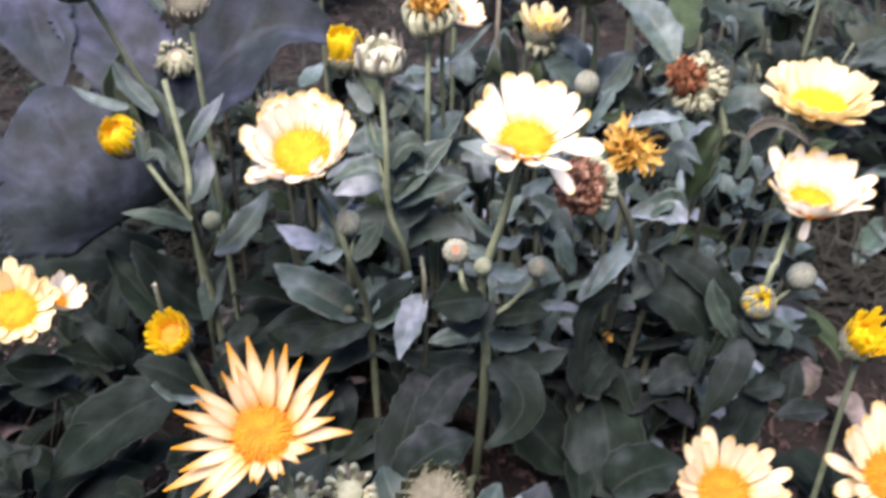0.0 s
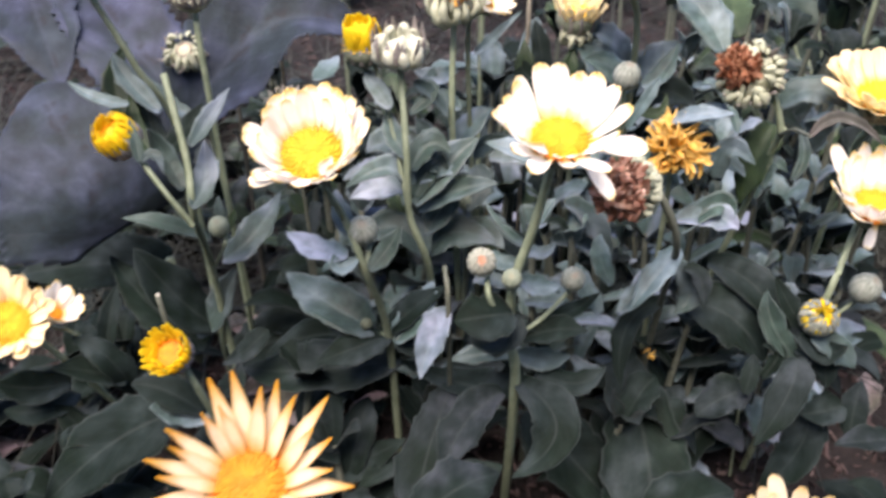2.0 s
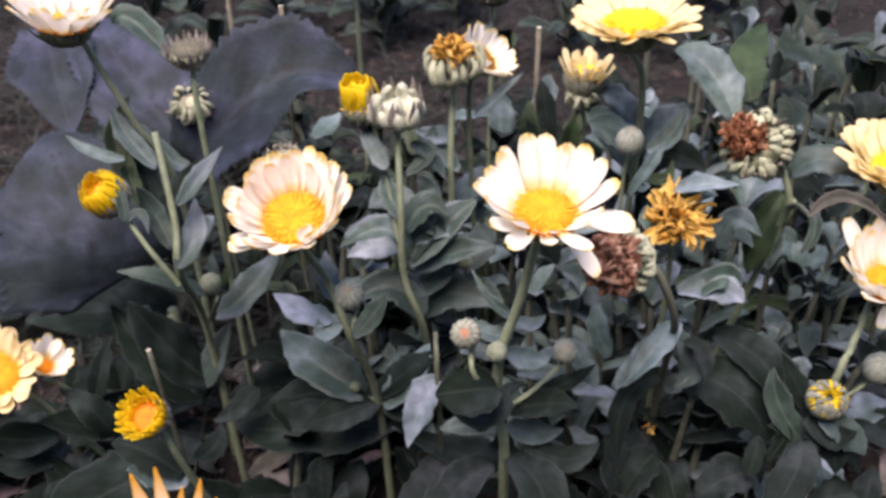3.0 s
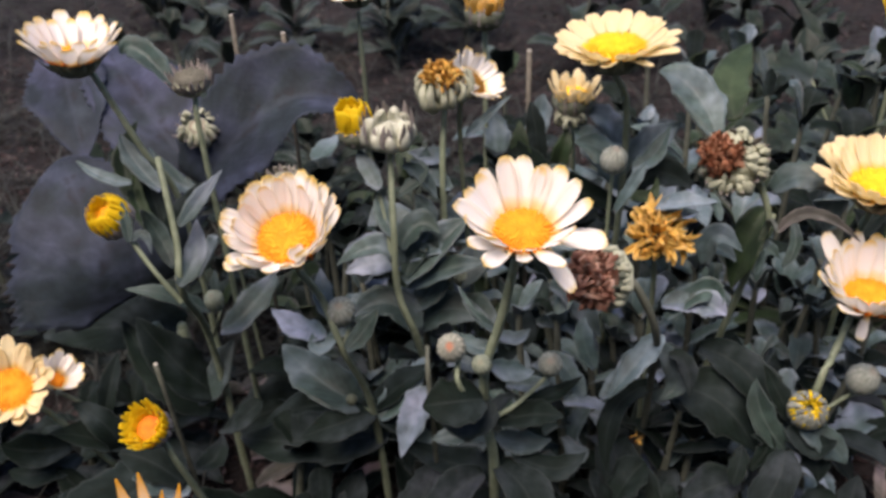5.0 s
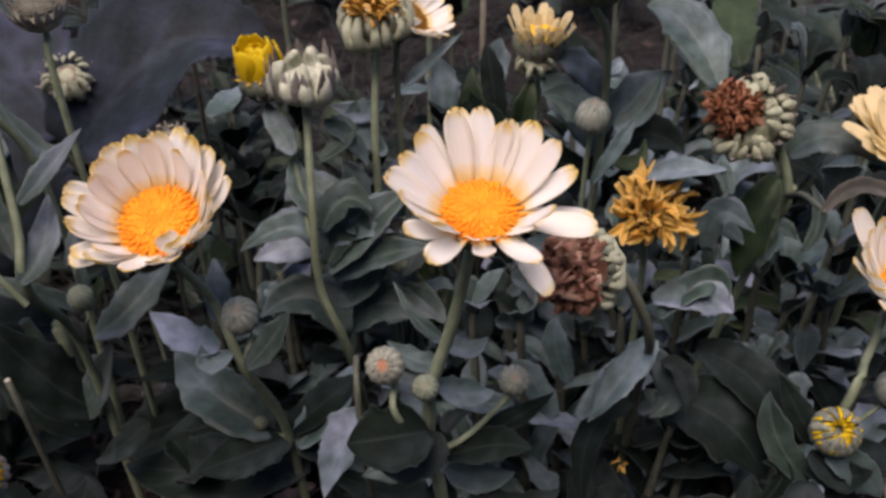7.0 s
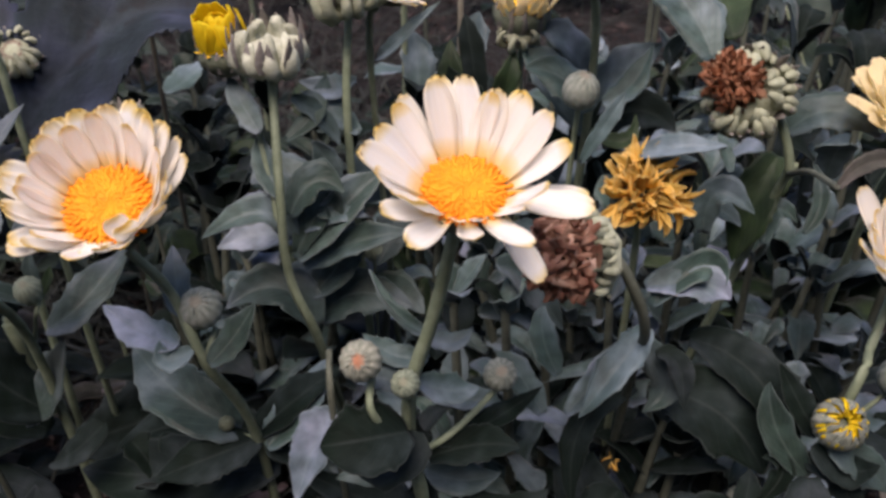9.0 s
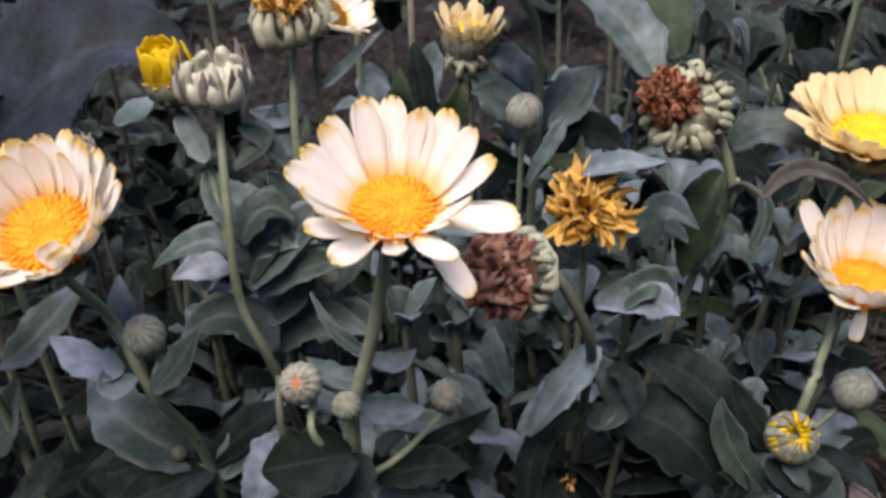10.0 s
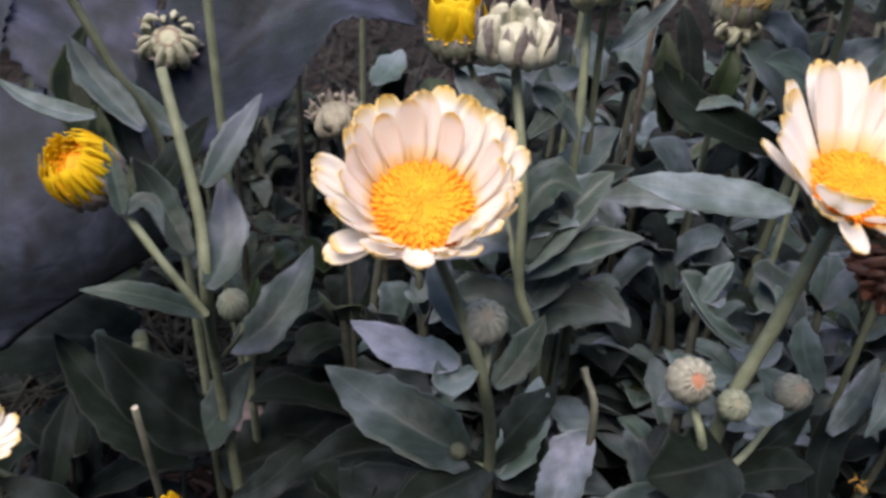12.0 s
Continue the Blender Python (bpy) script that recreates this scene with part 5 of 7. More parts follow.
plant_w = thing("calendula_plant", (0.1784, 0.4929, 0.0000), "calendula with a cupped cream flower and yellow-tipped buds", "calendula plant", "calendulas in the bed")
stem(plant_w, 0.00211, 0.00167, (0.1784, 0.4929, 0.0000), (0.1834, 0.4629, 0.1597), (0.1944, 0.4777, 0.1739), (0.2050, 0.4930, 0.1895))
flower(plant_w, (0.2110, 0.4910, 0.2015), (-0.02, -0.22, 0.97), 0.04, 0.0130, 38, 47, CREAM, curl=0.2, spin=0.1, width=0.255, droop=((-90, 56, 22, 0.8), (-112, -78, 6, 0.55)), inner=0.35, lean=4, label="cupped cream flower with one hanging petal", seed=61)
stem(plant_w, 0.00124, 0.00107, (0.1834, 0.4629, 0.1597), (0.1818, 0.4558, 0.1489), name="stalk")
domed_bud(plant_w, (0.1788, 0.4538, 0.1579), (-0.1, -0.6, 0.8), 0.0098, "green bud opening yellow", 63, rows=3, count=22, arch=1.9, cover=1.5, squat=0.95, scales=20, broad=0.42, sepal=SEPAL_GREEN, hollow=-0.3, thinness=0.16, core=CALYX)
stem(plant_w, 0.00112, 0.001, (0.1934, 0.4729, 0.1397), (0.2159, 0.4887, 0.1419), name="stalk")
bud(plant_w, (0.2159, 0.4847, 0.1529), (0.3, -0.4, 0.85), 0.009, BUD, 1.0, "closed grey bud", 64)
stem(plant_w, 0.00074, 0.00067, (0.1685, 0.4868, 0.0000), (0.1585, 0.4788, 0.0835), name="stalk")
bud(plant_w, (0.1585, 0.4768, 0.0895), (-0.2, -0.5, 0.8), 0.005, BUD, 1.05, "small green bud", 65)
leaf(plant_w, (0.1687, 0.4469, 0.1357), (0.1601, 0.4284, 0.1261), (0.1421, 0.4136, 0.1038), 0.0200, LEAF_SHADED, face=(-0.22, -0.40, 0.89), fold=0.18, wave=0.1, twist=0.13)
leaf(plant_w, (0.1508, 0.4528, 0.1083), (0.1340, 0.4495, 0.1029), (0.1213, 0.4444, 0.0950), 0.0234, face=(-0.18, -0.41, 0.89), fold=0.28, wave=0.4, twist=0.24)
leaf(plant_w, (0.1728, 0.4537, 0.1280), (0.1604, 0.4644, 0.1433), (0.1574, 0.4753, 0.1592), 0.0146, LEAF_MID, face=(-0.21, -0.44, 0.87), fold=0.32, wave=0.12, twist=-0.36)
leaf(plant_w, (0.1764, 0.4528, 0.1446), (0.1900, 0.4491, 0.1396), (0.1991, 0.4430, 0.1309), 0.0157, LEAF_MID, face=(-0.25, -0.42, 0.87), fold=0.22, wave=0.05, twist=0.21)
leaf(plant_w, (0.1713, 0.4572, 0.1331), (0.1852, 0.4535, 0.1281), (0.1883, 0.4447, 0.1153), 0.0174, face=(-0.24, -0.42, 0.88), fold=0.32, wave=0.2, twist=-0.0)
leaf(plant_w, (0.2151, 0.4149, 0.1080), (0.2002, 0.4146, 0.1071), (0.1838, 0.4138, 0.1053), 0.0154, face=(-0.25, -0.37, 0.89), fold=0.42, wave=0.19, twist=0.37)
leaf(plant_w, (0.2022, 0.4466, 0.1008), (0.1910, 0.4450, 0.0981), (0.1784, 0.4443, 0.0967), 0.0213, face=(-0.23, -0.39, 0.89), fold=0.4, wave=0.19, twist=-0.24)
leaf(plant_w, (0.2053, 0.4376, 0.0877), (0.2085, 0.4465, 0.1008), (0.2124, 0.4544, 0.1126), 0.0156, LEAF_SHADED, face=(-0.25, -0.39, 0.89), fold=0.34, wave=0.07, twist=0.14)
leaf(plant_w, (0.1448, 0.4437, 0.1124), (0.1485, 0.4506, 0.1227), (0.1495, 0.4558, 0.1304), 0.0104, LEAF_SHADED, face=(-0.20, -0.42, 0.89), fold=0.25, wave=0.14, twist=-0.32)
leaf(plant_w, (0.1764, 0.4630, 0.1417), (0.1699, 0.4694, 0.1510), (0.1612, 0.4796, 0.1657), 0.0125, LEAF_SHADED, face=(-0.21, -0.40, 0.89), fold=0.4, wave=0.12, twist=-0.21)
leaf(plant_w, (0.1702, 0.4535, 0.1454), (0.1830, 0.4483, 0.1382), (0.1914, 0.4423, 0.1475), 0.0146, face=(-0.23, -0.36, 0.91), fold=0.15, wave=0.07, twist=0.2)
leaf(plant_w, (0.1538, 0.4484, 0.1197), (0.1628, 0.4557, 0.1307), (0.1540, 0.4584, 0.1344), 0.0100, face=(-0.19, -0.37, 0.91), fold=0.43, wave=0.09, twist=-0.21)
leaf(plant_w, (0.1873, 0.4524, 0.0911), (0.1808, 0.4398, 0.0724), (0.1617, 0.4342, 0.0458), 0.0254, face=(-0.22, -0.37, 0.90), fold=0.2, wave=0.19, twist=0.24)

plant_v = thing("calendula_plant", (0.2278, 0.5612, 0.0000), "calendula with one lemon and cream flower", "calendula plant", "calendulas in the bed")
stem(plant_v, 0.00198, 0.00161, (0.2458, 0.6212, 0.0000), (0.2378, 0.5862, 0.1699), (0.2238, 0.5452, 0.2199), (0.2158, 0.5262, 0.2379))
flower(plant_v, (0.2158, 0.5212, 0.2499), (-0.05, -0.14, 0.99), 0.0365, 0.0150, 54, 26, LEMON, curl=0.35, spin=0.3, width=0.22, inner=0.3, disc_mat=GOLD, label="lemon and cream flower", seed=71)

plant_c = thing("calendula_plant", (-0.0511, 0.2254, 0.0000), "calendula with one spiky peach flower near a spent head", "calendula plant", "calendulas in the bed")
stem(plant_c, 0.00186, 0.00147, (-0.0511, 0.2254, 0.0000), (-0.0591, 0.2474, 0.1783), (-0.0671, 0.2594, 0.2473))
flower(plant_c, (-0.0711, 0.2554, 0.2583), (0.0, -0.38, 0.92), 0.0335, 0.0098, 28, 38, PEACH, "point", 0.15, 0.1, 0.3, droop=((-80, 42, 40, 0.72), (-150, 18, 24, 1.05)), disc_mat=DISC_DEEP, label="spiky peach flower with orange-edged petals", seed=81, inner=0.7, lean=6)
stem(plant_c, 0.00186, 0.00174, (-0.0149, 0.2493, 0.0000), (-0.0149, 0.2613, 0.2082), name="stalk")
seed_head(plant_c, (-0.0149, 0.2593, 0.2202), (0.0, -0.45, 0.9), 0.0145, 22, 1, fringe=40, fringe_rise=70, label="flat pale seed head in a dark green fringe", seed=82, center=PALE_DISC, core=0.6, grain=0.5, fat=0.9, skin=CALYX, fringe_at=0.8, leafy_fringe=CALYX)
stem(plant_c, 0.00124, 0.00107, (-0.0656, 0.2657, 0.0000), (-0.0656, 0.2727, 0.1980), name="stalk")
seed_head(plant_c, (-0.0656, 0.2707, 0.2080), (0.1, -0.4, 0.9), 0.0085, 11, 1, fringe=8, fringe_rise=50, body=0.75, grain=1.1, label="small curled seed head", seed=83)
stem(plant_c, 0.00124, 0.00107, (-0.0463, 0.2671, 0.0000), (-0.0463, 0.2741, 0.2009), name="stalk")
seed_head(plant_c, (-0.0463, 0.2721, 0.2109), (0.1, -0.4, 0.9), 0.0085, 11, 1, fringe=8, fringe_rise=50, body=0.75, grain=1.1, label="small curled seed head", seed=84)
leaf(plant_c, (-0.0231, 0.2850, 0.1663), (-0.0307, 0.2950, 0.1795), (-0.0360, 0.3100, 0.1830), 0.0170, LEAF_MID, fold=0.3, wave=0.08)
leaf(plant_c, (-0.0292, 0.3150, 0.1665), (-0.0148, 0.3250, 0.1742), (0.0048, 0.3400, 0.1683), 0.0240, LEAF_SHADED, fold=0.25, wave=0.1)
leaf(plant_c, (0.0028, 0.2850, 0.1570), (0.0076, 0.2950, 0.1686), (0.0143, 0.3100, 0.1714), 0.0160, LEAF_MID, fold=0.4, wave=0.08, twist=0.3)
leaf(plant_c, (0.0233, 0.2850, 0.1547), (0.0277, 0.3000, 0.1621), (0.0352, 0.3150, 0.1660), 0.0180, LEAF_SHADED, fold=0.35, wave=0.08, twist=-0.2)
leaf(plant_c, (0.0174, 0.2800, 0.1633), (0.0191, 0.2900, 0.1711), (0.0215, 0.3000, 0.1753), 0.0120, LEAF_MID, fold=0.3, wave=0.08)
leaf(plant_c, (-0.0729, 0.2700, 0.1884), (-0.0675, 0.2850, 0.1952), (-0.0575, 0.3000, 0.2015), 0.0200, LEAF_SHADED, fold=0.25, wave=0.1)

plant_d = thing("calendula_plant", (-0.1150, 0.4463, 0.0000), "calendula with one small yellow flower", "calendula plant", "calendulas in the bed")
stem(plant_d, 0.00186, 0.00134, (-0.1150, 0.4463, 0.0000), (-0.1328, 0.4122, 0.1319), (-0.1380, 0.4083, 0.1579), (-0.1420, 0.4103, 0.1661))
domed_bud(plant_d, (-0.1450, 0.4063, 0.1761), (-0.15, -0.6, 0.8), 0.0095, "small yellow cupped flower", 91, rows=4, count=24, arch=0.05, squat=1.0, thinness=0.26, hollow=-0.05, cover=0.9, core=DISC_DEEP)
leaf(plant_d, (-0.1371, 0.4123, 0.1319), (-0.1569, 0.4191, 0.1411), (-0.1739, 0.4210, 0.1434), 0.0191, face=(0.16, -0.42, 0.89), fold=0.15, wave=0.06, twist=-0.14)
leaf(plant_d, (-0.1342, 0.4107, 0.1295), (-0.1513, 0.4126, 0.1318), (-0.1610, 0.4069, 0.1409), 0.0159, LEAF_PALE, face=(0.15, -0.41, 0.90), fold=0.27, wave=0.16, twist=0.12)
leaf(plant_d, (-0.1314, 0.4170, 0.1390), (-0.1249, 0.4277, 0.1370), (-0.1220, 0.4342, 0.1466), 0.0130, face=(0.12, -0.43, 0.90), fold=0.33, wave=0.06, twist=0.27)
leaf(plant_d, (-0.1566, 0.4348, 0.1109), (-0.1961, 0.4252, 0.0956), (-0.2314, 0.4070, 0.0678), 0.0401, face=(0.19, -0.39, 0.90), fold=0.12, wave=0.05, twist=0.1)
leaf(plant_d, (-0.1576, 0.4587, 0.0750), (-0.1082, 0.4570, 0.0386), (-0.0398, 0.4674, 0.0560), 0.0421, face=(0.08, -0.38, 0.92), fold=0.1, wave=0.12, twist=0.18)

plant_x = thing("calendula_plant", (-0.1962, 0.5057, 0.0000), "calendula with one cream flower and a small white one", "calendula plant", "calendulas in the bed")
stem(plant_x, 0.00186, 0.00147, (-0.1962, 0.5057, 0.0000), (-0.2246, 0.4599, 0.1258), (-0.2402, 0.4597, 0.1424))
flower(plant_x, (-0.2462, 0.4557, 0.1544), (0.25, -0.55, 0.8), 0.031, 0.0115, 26, 35, LEMON, curl=0.3, disc_mat=DISC, label="cream and lemon flower", seed=95)
stem(plant_x, 0.00124, 0.00107, (-0.2104, 0.4827, 0.1065), (-0.2184, 0.4677, 0.1374), (-0.2317, 0.4720, 0.1393), name="stalk")
flower(plant_x, (-0.2287, 0.4700, 0.1493), (0.5, -0.2, 0.75), 0.021, 0.005, 15, 52, CREAM, width=0.3, label="small white flower half open", seed=96)
leaf(plant_x, (-0.1941, 0.4639, 0.0970), (-0.1998, 0.4595, 0.1259), (-0.2215, 0.4668, 0.1361), 0.0174, face=(0.20, -0.43, 0.88), fold=0.16, wave=0.13, twist=0.19)
leaf(plant_x, (-0.1939, 0.4599, 0.1091), (-0.2123, 0.4562, 0.1207), (-0.2282, 0.4497, 0.1285), 0.0153, face=(0.21, -0.42, 0.88), fold=0.36, wave=0.11, twist=0.39)
leaf(plant_x, (-0.2256, 0.4605, 0.1088), (-0.2433, 0.4515, 0.1128), (-0.2571, 0.4459, 0.1220), 0.0209, face=(0.24, -0.40, 0.88), fold=0.16, wave=0.07, twist=-0.22)
leaf(plant_x, (-0.2303, 0.4720, 0.0900), (-0.2415, 0.4518, 0.0956), (-0.2636, 0.4522, 0.0955), 0.0177, face=(0.23, -0.39, 0.89), fold=0.24, wave=0.13, twist=-0.12)

plant_y = thing("calendula_plant", (0.0975, 0.2619, 0.0000), "calendula with one cream flower low in the bed", "calendula plant", "calendulas in the bed")
stem(plant_y, 0.00186, 0.00147, (0.0975, 0.2619, 0.0000), (0.0875, 0.2649, 0.2070))
flower(plant_y, (0.0875, 0.2619, 0.2190), (-0.08, -0.5, 0.85), 0.025, 0.0092, 34, 36, WARM_SHADED, width=0.2, curl=0.25, disc_mat=DISC_DEEP, label="cream flower with orange disc", seed=97)

plant_z = thing("calendula_plant", (0.1437, 0.2445, 0.0000), "calendula with one pale lemon flower", "calendula plant", "calendulas in the bed")
stem(plant_z, 0.00186, 0.00147, (0.1437, 0.2445, 0.0000), (0.1337, 0.2475, 0.2329))
flower(plant_z, (0.1337, 0.2445, 0.2449), (-0.1, -0.45, 0.88), 0.027, 0.0095, 32, 32, WARM_SHADED, width=0.2, curl=0.25, disc_mat=DISC_DEEP, label="pale lemon flower", seed=98)

plant_r = thing("calendula_plant", (0.2104, 0.3884, 0.0000), "calendula with one half-open yellow flower", "calendula plant", "calendulas in the bed")
stem(plant_r, 0.00174, 0.00134, (0.2104, 0.3884, 0.0000), (0.1934, 0.3724, 0.1858))
opening_bud(plant_r, (0.1904, 0.3684, 0.1998), (0.2, -0.4, 0.85), 0.0095, "half-open yellow flower", 99, 55, 36, 1.5)

plant_u = thing("calendula_plant", (0.0861, 0.5957, 0.0000), "tall calendula with one broad lemon flower", "calendula plant", "calendulas in the bed")
stem(plant_u, 0.00211, 0.00167, (0.0861, 0.5957, 0.0000), (0.0907, 0.5658, 0.2511), (0.0801, 0.5617, 0.3002))
flower(plant_u, (0.0801, 0.5557, 0.3122), (-0.06, -0.12, 1.0), 0.034, 0.0155, 40, 14, LEMON, curl=0.3, width=0.26, disc_mat=GOLD, label="broad lemon flower", seed=101)
stem(plant_u, 0.00149, 0.00134, (0.0730, 0.6203, 0.0000), (0.0630, 0.6043, 0.2561), name="stalk")
opening_bud(plant_u, (0.0630, 0.6003, 0.2701), (0.05, -0.1, 1.0), 0.0125, "small yellow and white flower", 102, 45, 30, 1.1, LEMON)
seed_head(plant_u, (0.0609, 0.5938, 0.2592), (-0.1, -0.5, 0.8), 0.009, 9, 1, fringe=8, label="small white seed head", seed=103)
leaf(plant_u, (0.0927, 0.5801, 0.2167), (0.0752, 0.5841, 0.2429), (0.0625, 0.5897, 0.2524), 0.0213, LEAF_PALE, face=(-0.08, -0.57, 0.82), fold=0.43, wave=0.16, twist=-0.16)
leaf(plant_u, (0.0959, 0.5851, 0.2250), (0.1068, 0.5843, 0.2429), (0.1258, 0.5917, 0.2552), 0.0213, LEAF_PALE, face=(-0.12, -0.57, 0.81), fold=0.4, wave=0.18, twist=0.37)
leaf(plant_u, (0.0928, 0.5752, 0.2084), (0.0436, 0.5758, 0.2293), (0.0277, 0.5871, 0.2483), 0.0213, face=(-0.04, -0.56, 0.83), fold=0.17, wave=0.09, twist=-0.21)
leaf(plant_u, (0.0942, 0.5934, 0.2388), (0.0814, 0.5923, 0.2565), (0.0703, 0.5939, 0.2592), 0.0177, LEAF_PALE, face=(-0.09, -0.59, 0.81), fold=0.31, wave=0.15, twist=0.1)
leaf(plant_u, (0.0960, 0.5785, 0.2139), (0.1132, 0.5762, 0.2294), (0.1322, 0.5714, 0.2212), 0.0213, face=(-0.13, -0.55, 0.82), fold=0.41, wave=0.1, twist=0.29)
leaf(plant_u, (0.0346, 0.5798, 0.2166), (0.0315, 0.5823, 0.2402), (0.0308, 0.5920, 0.2565), 0.0121, LEAF_GREEN, face=(-0.03, -0.57, 0.82), fold=0.16, wave=0.1, twist=0.01)
leaf(plant_u, (0.0443, 0.5849, 0.2249), (0.0403, 0.5888, 0.2510), (0.0371, 0.5977, 0.2660), 0.0128, face=(-0.04, -0.58, 0.81), fold=0.37, wave=0.15, twist=-0.0)
leaf(plant_u, (0.0539, 0.5849, 0.2249), (0.0562, 0.5824, 0.2402), (0.0593, 0.5897, 0.2524), 0.0121, LEAF_GREEN, face=(-0.06, -0.57, 0.82), fold=0.44, wave=0.14, twist=0.32)

plant_s = thing("calendula_plant", (-0.1469, 0.5641, 0.0000), "calendula with a pale disc seed head and a white flower", "calendula plant", "calendulas in the bed")
stem(plant_s, 0.00186, 0.00147, (-0.1469, 0.5641, 0.0000), (-0.1454, 0.5412, 0.2550), (-0.1469, 0.5461, 0.2890))
seed_head(plant_s, (-0.1469, 0.5441, 0.2990), (0.0, -0.25, 1.0), 0.0125, 9, 0, fringe=20, fringe_rise=52, label="flat pale seed head with pointed sepals", seed=111, center=PALE_DISC)
stem(plant_s, 0.00198, 0.00161, (-0.1667, 0.5585, 0.0000), (-0.1686, 0.5539, 0.2024), (-0.1816, 0.5411, 0.2609), (-0.1994, 0.5406, 0.3053), name="stalk")
flower(plant_s, (-0.2054, 0.5366, 0.3153), (0.12, -0.05, 1.0), 0.034, 0.0125, 26, 48, CREAM, curl=0.1, label="white flower on a long stalk", seed=112)
stem(plant_s, 0.00124, 0.00107, (-0.1582, 0.6203, 0.0000), (-0.1742, 0.6233, 0.2264), name="stalk")
seed_head(plant_s, (-0.1782, 0.6203, 0.2384), (0.05, -0.55, 0.8), 0.0115, 13, 1, fringe=12, fringe_rise=25, grain=1.0, fat=1.0, tilt=-20, core=0.4, body=0.9, skin=SEED, center=PINK_DISC, label="open ring of curled tan seeds", seed=113)
leaf(plant_s, (-0.1694, 0.5289, 0.2404), (-0.1862, 0.5387, 0.2542), (-0.1953, 0.5475, 0.2668), 0.0117, LEAF_PALE, face=(0.20, -0.56, 0.80), fold=0.29, wave=0.07, twist=-0.02)
leaf(plant_s, (-0.1829, 0.5225, 0.2482), (-0.1994, 0.5244, 0.2506), (-0.2159, 0.5301, 0.2584), 0.0074, LEAF_PALE, face=(0.21, -0.55, 0.81), fold=0.37, wave=0.19, twist=0.01)
leaf(plant_s, (-0.1725, 0.5215, 0.2117), (-0.1599, 0.5319, 0.2273), (-0.1489, 0.5405, 0.2403), 0.0126, face=(0.16, -0.55, 0.82), fold=0.41, wave=0.12, twist=-0.38)
leaf(plant_s, (-0.1694, 0.5232, 0.2143), (-0.1787, 0.5357, 0.2323), (-0.1833, 0.5481, 0.2504), 0.0140, face=(0.18, -0.55, 0.82), fold=0.39, wave=0.18, twist=0.18)
leaf(plant_s, (-0.1850, 0.5414, 0.2227), (-0.2008, 0.5543, 0.2411), (-0.1943, 0.5703, 0.2648), 0.0143, LEAF_GREEN, face=(0.20, -0.56, 0.80), fold=0.23, wave=0.09, twist=0.29)
leaf(plant_s, (-0.1695, 0.5143, 0.2189), (-0.1832, 0.5249, 0.2340), (-0.1847, 0.5352, 0.2492), 0.0103, LEAF_GREEN, face=(0.19, -0.54, 0.82), fold=0.32, wave=0.11, twist=0.35)
leaf(plant_s, (-0.1604, 0.5556, 0.2266), (-0.1750, 0.5595, 0.2319), (-0.1912, 0.5708, 0.2479), 0.0109, LEAF_PALE, face=(0.17, -0.56, 0.81), fold=0.32, wave=0.12, twist=-0.09)
leaf(plant_s, (-0.1652, 0.5619, 0.2898), (-0.1856, 0.5722, 0.3072), (-0.1957, 0.5707, 0.3047), 0.0162, LEAF_PALE, face=(0.25, -0.58, 0.77), fold=0.5, wave=0.17, twist=-0.39)

plant_f = thing("calendula_plant", (-0.0962, 0.7989, 0.0000), "tall calendula with one white flower far back in the bed", "calendula plant", "calendulas in the bed")
stem(plant_f, 0.00174, 0.00147, (-0.0962, 0.7989, 0.0000), (-0.0962, 0.7829, 0.2670))
flower(plant_f, (-0.0962, 0.7789, 0.2810), (0.0, -0.1, 1.0), 0.03, 0.012, 24, 15, CREAM, curl=0.3, label="white flower far back in the bed", seed=121)

plant_g = thing("calendula_plant", (0.0083, 0.6625, 0.0000), "tall calendula with a withered orange bud on a thin stalk", "calendula plant", "calendulas in the bed")
stem(plant_g, 0.00174, 0.00147, (0.0083, 0.6625, 0.0000), (0.0083, 0.6465, 0.2963))
opening_bud(plant_g, (0.0083, 0.6425, 0.3103), (0.0, -0.1, 1.0), 0.012, "withered orange bud on a thin stalk", 122, 60, 40, 1.0, WITHER)

plant_h = thing("calendula_plant", (0.2767, 0.6971, 0.0000), "tall calendula with one yellow flower at the far edge", "calendula plant", "calendulas in the bed")
stem(plant_h, 0.00174, 0.00147, (0.2767, 0.6971, 0.0000), (0.2767, 0.6811, 0.2777))
opening_bud(plant_h, (0.2767, 0.6771, 0.2917), (-0.1, -0.3, 0.95), 0.013, "yellow flower at the far edge", 123, 50, 44, 1.3)
stub = thing("cut_stalk", (0.0361, 0.6268, 0.0000), "bare cut stalk standing in the soil", "plant stalk")
stem(stub, 0.0016, 0.0014, (0.0361, 0.6268, 0.0000), (0.0361, 0.6268, 0.2874), cut=True, material=STEM_OLD)
stub = thing("cut_stalk", (-0.1277, 0.6714, 0.0000), "bare cut stalk standing in the soil", "plant stalk")
stem(stub, 0.0016, 0.0014, (-0.1277, 0.6714, 0.0000), (-0.1277, 0.6714, 0.2854), cut=True, material=STEM_OLD)
stub = thing("cut_stalk", (-0.1635, 0.6775, 0.0000), "bare cut stalk standing in the soil", "plant stalk")
stem(stub, 0.0016, 0.0014, (-0.1635, 0.6775, 0.0000), (-0.1635, 0.6775, 0.2959), cut=True, material=STEM_OLD)

